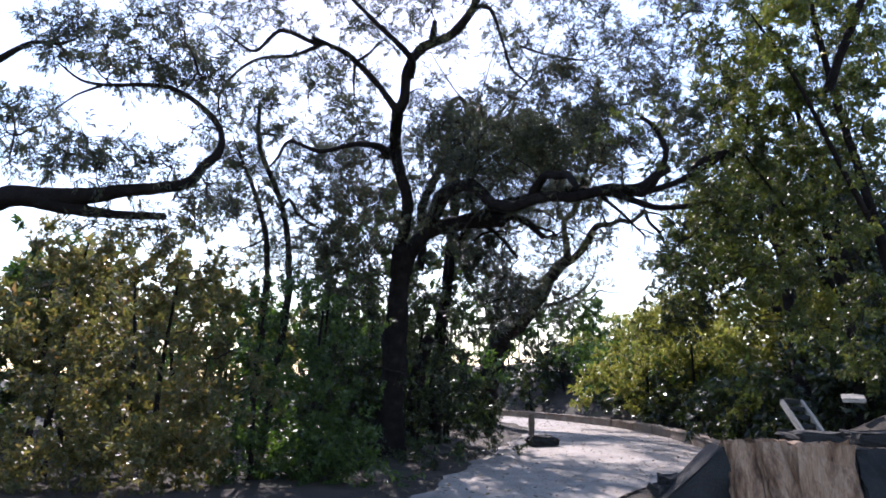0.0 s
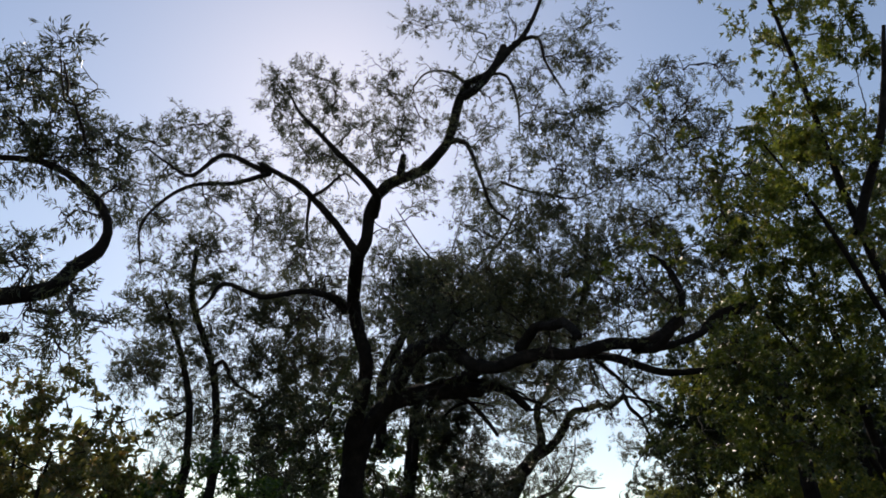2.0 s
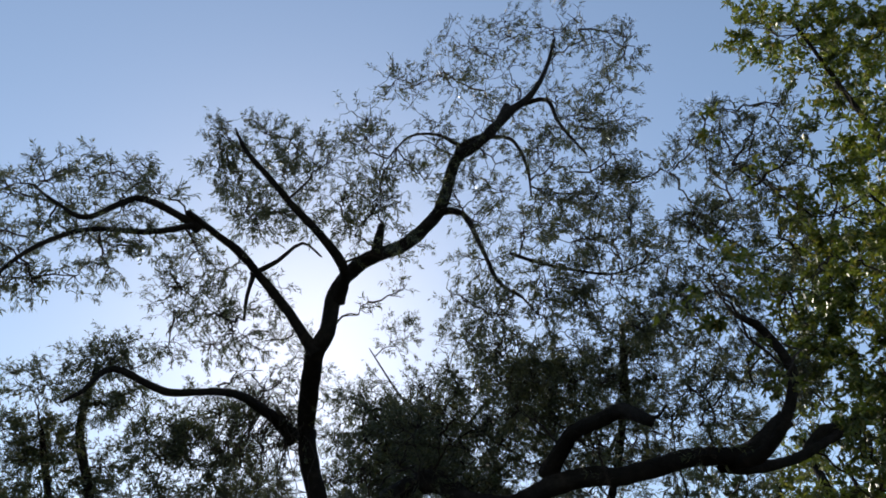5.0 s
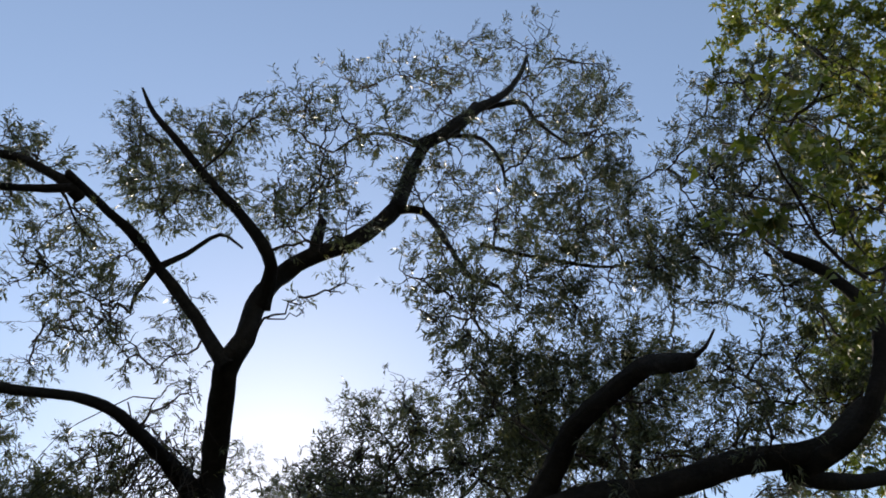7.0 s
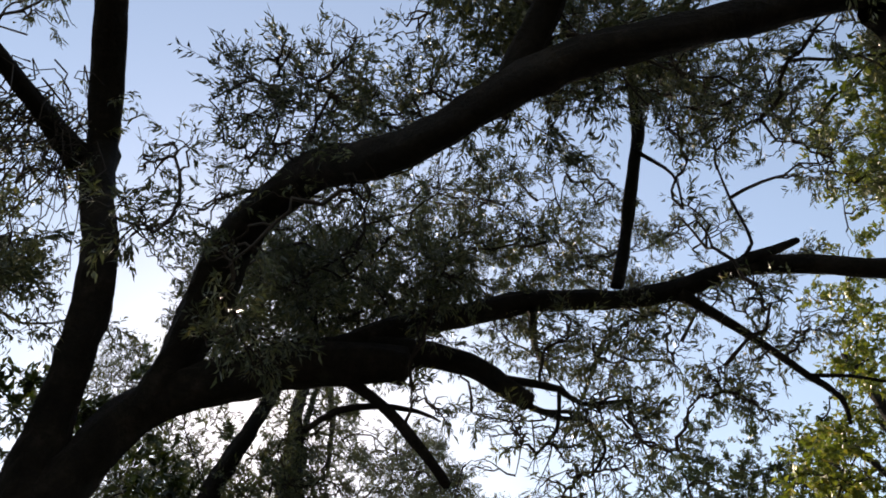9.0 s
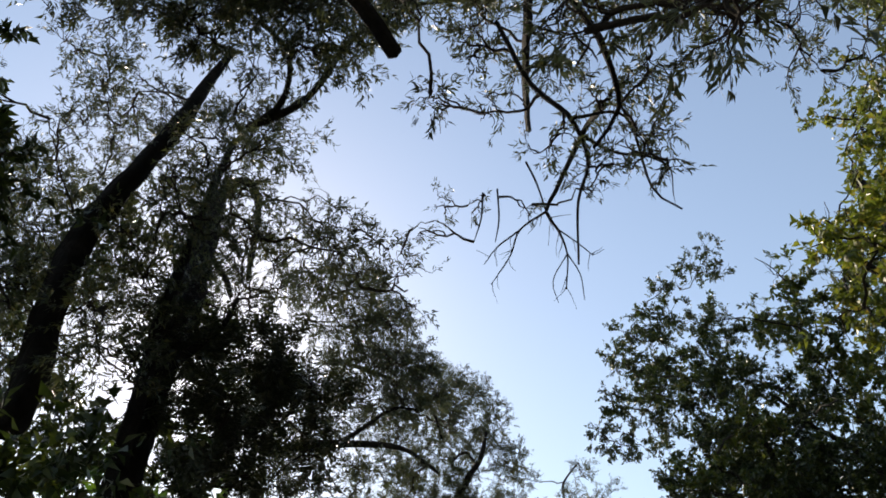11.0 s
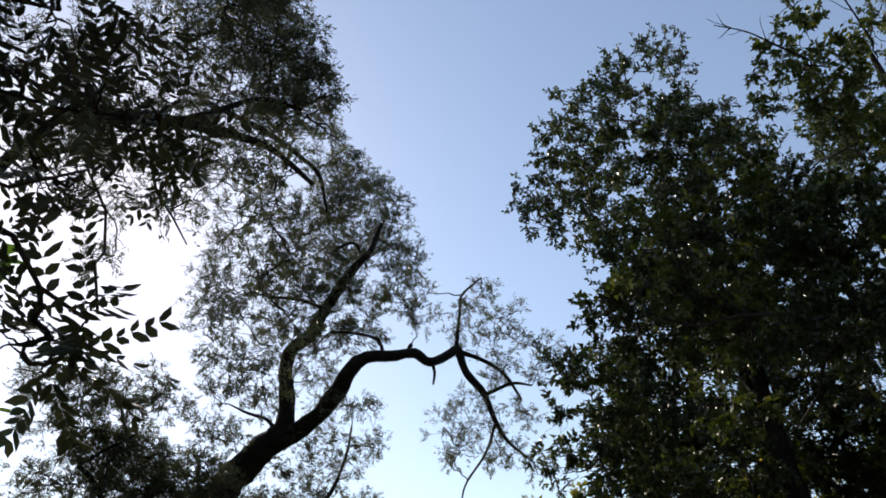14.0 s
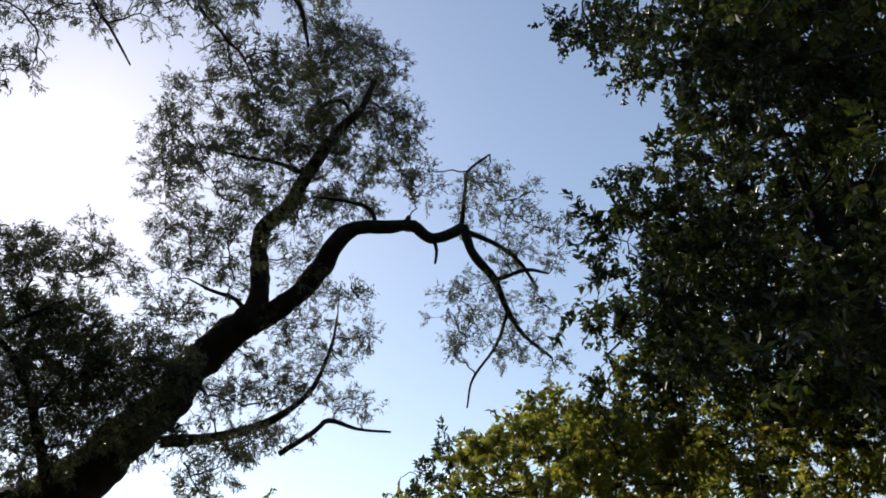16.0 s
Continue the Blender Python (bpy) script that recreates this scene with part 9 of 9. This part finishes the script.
plant.limb([(-2.60, 16.60, -0.10, 0.050), (-2.60, 16.60, 1.80, 0.035), (-2.50, 16.50, 3.60, 0.012)], "stem", 8)
plant.crown(-2.51, 16.33, 4.37, 0.44, 1.15)
plant.crown(-2.08, 16.67, 3.89, 0.53, 1.15)
plant.crown(-2.43, 16.43, 3.2, 0.53, 1.15)
plant.crown(-1.58, 16.78, 4.48, 0.43, 1.15)
plant.crown(-1.4, 16.58, 3.67, 0.53, 1.15)
plant.crown(-1.54, 16.33, 2.8, 0.55, 1.15)
plant.crown(-0.84, 16.71, 3.27, 0.46, 1.15)
plant.crown(-1.09, 16.49, 2.11, 0.55, 1.15)
plant.crown(-2.42, 16.89, 2.31, 0.56, 1.15)
plant.crown(-2.38, 16.63, 5, 0.36, 1.15)
plant.crown(-2.7, 16.43, 3.84, 0.43, 1.15)
plant.crown(-0.77, 16.74, 4.04, 0.39, 1.15)
plant.crown(-0.07, 19.1, 3.69, 0.49, 1.15)
plant.crown(0.44, 19.46, 4.39, 0.45, 1.15)
plant.crown(-0.29, 19.38, 2.72, 0.53, 1.15)
plant.crown(-2.6, 16.04, 0.75, 0.59, 1.1)
plant.crown(-1.69, 16.48, 0.51, 0.58, 1.1)
plant.crown(-2.1, 16.2, 0.31, 0.61, 1.1)
plant.crown(-3.14, 16.66, 0.31, 0.63, 1.1)
plant.crown(-1.51, 16.38, 0.28, 0.57, 1.1)
plant.crown(-0.71, 19.22, 0.37, 0.62, 1.1)
plant.crown(0.14, 19.67, 0.64, 0.46, 1.1)
plant.crown(-1.25, 19.4, 0.31, 0.62, 1.1)
plant.crown(-0.13, 19.83, 0.27, 0.55, 1.1)
plant.crown(-2.71, 17.04, 1.41, 0.44, 1)
plant.crown(-2.13, 15.51, 1.05, 0.44, 1)
plant.crown(-2, 16.34, 4.95, 0.47, 1)
plant.crown(-2.07, 16.34, 4.52, 0.35, 1)
plant.crown(-1.96, 16.16, 1.96, 0.33, 1)
plant.crown(-1.74, 16.45, 5.32, 0.39, 1)
plant.crown(-1.56, 16.34, 1.69, 0.45, 1)
plant.crown(-1.6, 15.43, 1.04, 0.44, 1)
plant.crown(-1.22, 15.73, 5.02, 0.37, 1)
plant.crown(-1.22, 15.84, 1.43, 0.42, 1)
plant.crown(-1.19, 15.84, 0.96, 0.46, 1)
plant.crown(-1.14, 16.95, 5.81, 0.47, 1)
plant.crown(-1.07, 16.23, 4.59, 0.37, 1)
plant.crown(-1.13, 16.96, 4.3, 0.38, 1)
plant.crown(-0.8, 16.16, 2.64, 0.43, 1)
plant.crown(-0.76, 16.6, 1.32, 0.36, 1)
plant.crown(-0.75, 16.71, 4.87, 0.38, 1)
plant.crown(-0.53, 16.31, 4.37, 0.38, 1)
plant.crown(-0.57, 16.84, 3.71, 0.36, 1)
plant.crown(-0.51, 16.4, 2, 0.41, 1)
plant.crown(-0.11, 17.09, 1.67, 0.36, 1)
plant.crown(-0.24, 16.11, 1.01, 0.48, 1)
plant.crown(0.21, 16.91, 3.13, 0.4, 1)
plant.crown(0.1, 16.31, 1.95, 0.44, 1)
plant.crown(0.17, 16, 1.37, 0.43, 1)
plant.crown(0.61, 16.77, 2.9, 0.43, 1)
plant.crown(0.53, 16.24, 1.59, 0.32, 1)
plant.crown(0.47, 17.03, 1.01, 0.47, 1)
plant.crown(0.53, 16.28, 0.3, 0.44, 1)
plant.crown(0.83, 16.22, 1.46, 0.39, 1)
plant.crown(0.95, 16.91, 0.96, 0.34, 1)
plant.crown(0.88, 16.48, 0.6, 0.4, 1)
plant.crown(1.27, 16.5, 1.38, 0.34, 1)
plant.crown(1.3, 16.43, 0.53, 0.47, 1)
plant.crown(-1.65, 14.55, 0.05, 0.32, 1)
plant.crown(-1.52, 14.34, 2.3, 0.36, 1)
plant.crown(-1.38, 14.69, -0.08, 0.35, 1)
plant.crown(-0.97, 15.67, -0.02, 0.35, 1)
plant.crown(-0.65, 14.82, -0.07, 0.28, 1)
plant.crown(-0.32, 14.15, 1.46, 0.28, 1)
plant.crown(-0.39, 14.12, 0.24, 0.35, 1)
plant.crown(-0.09, 14.17, 0.26, 0.35, 1)
plant.finish()

plant = Plant("shrub", (-1.4, 22.6, 0), "tall blue-green undergrowth closing the gap behind the acacia", "shrub", LEAF_IVY, "belt", 35, "verge thicket")
plant.limb([(-3.00, 22.60, -0.10, 0.060), (-3.00, 22.50, 2.20, 0.040), (-2.90, 22.50, 4.60, 0.012)], "stem", 8)
plant.limb([(-1.40, 22.60, -0.10, 0.060), (-1.40, 22.60, 2.20, 0.040), (-1.30, 22.50, 4.80, 0.012)], "stem", 8)
plant.limb([(0.20, 22.80, -0.10, 0.060), (0.20, 22.80, 2.00, 0.040), (0.30, 22.70, 4.20, 0.012)], "stem", 8)
plant.crown(-3.29, 22.23, 4.93, 0.61, 1)
plant.crown(-2.65, 22.7, 4.31, 0.69, 1)
plant.crown(-2.13, 22.4, 5.14, 0.61, 1)
plant.crown(-1.46, 22.91, 4.54, 0.73, 1)
plant.crown(-0.78, 22.58, 5.37, 0.62, 1)
plant.crown(-0.07, 22.26, 4.47, 0.67, 1)
plant.crown(0.61, 22.75, 5.07, 0.62, 1)
plant.crown(1.12, 22.47, 4.01, 0.61, 1)
plant.crown(-2.99, 22.98, 3.3, 0.72, 1)
plant.crown(-1.75, 22.65, 3.3, 0.71, 1)
plant.crown(-0.56, 22.33, 3.29, 0.7, 1)
plant.crown(0.63, 22.84, 3.01, 0.68, 1)
plant.crown(-3.63, 22.54, 3.77, 0.61, 1)
plant.crown(-4.04, 22.26, 2.73, 0.6, 1)
plant.crown(-2.41, 22.73, 2.45, 0.71, 1)
plant.crown(-1.03, 22.41, 2.12, 0.7, 1)
plant.crown(0.31, 22.88, 1.99, 0.61, 1)
plant.crown(-5.11, 22.6, 2.73, 0.54, 1)
plant.crown(-3.44, 22.08, 5.49, 0.52, 1)
plant.crown(-2.84, 22.47, 5.89, 0.53, 1)
plant.crown(-1.98, 22.22, 6.17, 0.56, 1)
plant.crown(-1.08, 22.64, 6.62, 0.58, 1)
plant.crown(-3.24, 22.38, 4.33, 0.61, 1)
plant.crown(-2.18, 22.08, 4.76, 0.63, 1)
plant.crown(-1.02, 22.56, 5.17, 0.65, 1)
plant.crown(0.23, 22.27, 4.68, 0.64, 1)
plant.crown(-2.47, 22.74, 3.64, 0.64, 1)
plant.crown(-0.94, 22.45, 3.64, 0.63, 1)
plant.crown(0.56, 22.16, 3.49, 0.63, 1)
plant.finish()

# ---------- woodland that closes the place round the lane ----------
def thicket(label, leaf, seed, spots, stems):
    """A run of undergrowth: spots (x, y, height, spread); low clumps fill it up to the height."""
    rng = np.random.default_rng(seed)
    x0, y0 = spots[0][0], spots[0][1]
    z0 = float(ground_height(np.array(x0), np.array(y0)))
    w = Plant("shrub", (x0, y0, z0), label, "shrub", leaf, "belt", seed, "woodland edge")
    for x, y, h, spread in spots:
        z = float(ground_height(np.array(x), np.array(y)))
        if stems:
            w.limb([(x, y, z - 0.1, 0.07), (x + rng.normal(0, 0.1), y, z + h * 0.4, 0.05), (x + rng.normal(0, 0.2), y, z + h * 0.85, 0.015)], "stem", 6)
        n = int(4 + h * spread * 0.9)
        for i in range(n):
            r = rng.uniform(0.55, 0.95)
            u = rng.uniform(0, 1)
            w.crown(x + rng.normal(0, 0.45) * spread, y + rng.normal(0, 0.3) * spread, z + r * 0.5 + u * (h - r * 1.2), r, 1.0)
    return w.finish()


wr = np.random.default_rng(77)
for k, (x0, x1, y0, y1, h, n, leaf, label) in enumerate((
        (-9, -5, 14, 18, 4.4, 6, LEAF_DRY, "browning undergrowth behind the verge thicket"),
        (-6, -2.2, 18, 22, 4.2, 6, LEAF_IVY, "dark green undergrowth in the woodland shade"),
        (-14, -8, 10, 20, 5.2, 7, LEAF_IVY, "dense green woodland edge"),
        (-12, -3, 24, 30, 3.8, 7, LEAF_IVY, "dense green woodland edge"),
        (-3, 0.6, 23, 29, 3.2, 5, LEAF_IVY, "dark green undergrowth in the woodland shade"),
        (-9, 0, 33, 38, 4.0, 6, LEAF_IVY, "dense green woodland edge"),
        (0, 9, 43, 48, 4.6, 7, LEAF_IVY, "distant green trees where the lane bends away"),
        (9, 14, 35, 42, 2.6, 6, LEAF_LIT, "sunlit scrub on the far bank"),
        (12, 15, 10, 17, 5.5, 6, LEAF_DRY, "dense leafy growth on the upper bank"),
        (13, 16, 18, 26, 6.5, 7, LEAF_BROAD, "dense dark growth on the upper bank"),
        (11.5, 15, 26, 33, 4.0, 6, LEAF_LIT, "sunlit scrub on the far bank"),
        (8, 12, 30, 34, 2.6, 6, LEAF_LIT, "low sunlit scrub on the far bank"),
        # two rows added in dark leaves to give the shade below the bank scrub
        (8.3, 9.3, 18, 30, 1.2, 10, LEAF_BROAD, "low undergrowth along the kerb, leaves coloured dark for shade"),
        (8.0, 9.4, 14.6, 17, 1.3, 4, LEAF_BROAD, "low undergrowth along the kerb, leaves coloured dark for shade"),
        (5.6, 9, 35, 40, 2.4, 6, LEAF_IVY, "low dark scrub behind the kerb"),
        (8.2, 11, 29, 35, 2.0, 5, LEAF_IVY, "low dark scrub behind the kerb"),
        (10, 24, 48, 54, 3.4, 8, LEAF_LIT, "distant sunlit scrub above the bend"),
        (-11, -7, -10, -1.5, 3.5, 6, LEAF_DRY, "yellow-green thicket along the verge"),
        (7, 11, -10, -1, 4.5, 6, LEAF_IVY, "dense green verge thicket"),
        (4.6, 8.2, 38.5, 44, 2.0, 7, LEAF_BROAD, "low dark scrub behind the kerb"))):
    thicket(label, leaf, 200 + k, [(x0 + (x1 - x0) * wr.uniform(), y0 + (y1 - y0) * (i + 0.5) / n, h * wr.uniform(0.75, 1.1), 1.8) for i in range(n)], True)


# fallen leaves on the lane and its verges
lr = np.random.default_rng(9)
n_fall = 9000
fy = lr.uniform(1, 38, n_fall)
fl, fr = np.interp(fy, road_left[:, 1], road_left[:, 0]), np.interp(fy, road_right[:, 1], road_right[:, 0])
u = lr.beta(0.55, 0.55, n_fall)
fx = fl - 0.7 + (fr - fl + 1.4) * u
fz = np.where((fx > fl + 0.1) & (fx < fr - 0.1), 0.03 - 0.05 * (2 * (fx - fl) / (fr - fl) - 1) ** 2, np.maximum(ground_height(fx, fy), -0.05)) + 0.012
ang = lr.uniform(0, 6.283, n_fall)
d = np.stack([np.cos(ang), np.sin(ang), lr.normal(0, 0.15, n_fall)], 1)
w = np.stack([-np.sin(ang), np.cos(ang), lr.normal(0, 0.25, n_fall)], 1)
at = np.stack([fx, fy, fz], 1)
L = lr.uniform(0.05, 0.11, (n_fall, 1))
W = L * lr.uniform(0.18, 0.45, (n_fall, 1))
lv = np.stack([at, at + d * L * 0.45 + w * W * 0.5, at + d * L, at + d * L * 0.45 - w * W * 0.5], 1)
litter = quad_mesh("leaf_litter", lv, np.arange(n_fall * 4).reshape(-1, 4), LEAF_FALLEN)
tagged(litter, "scattered dry brown leaves on the lane", "leaf litter", kind="stuff")
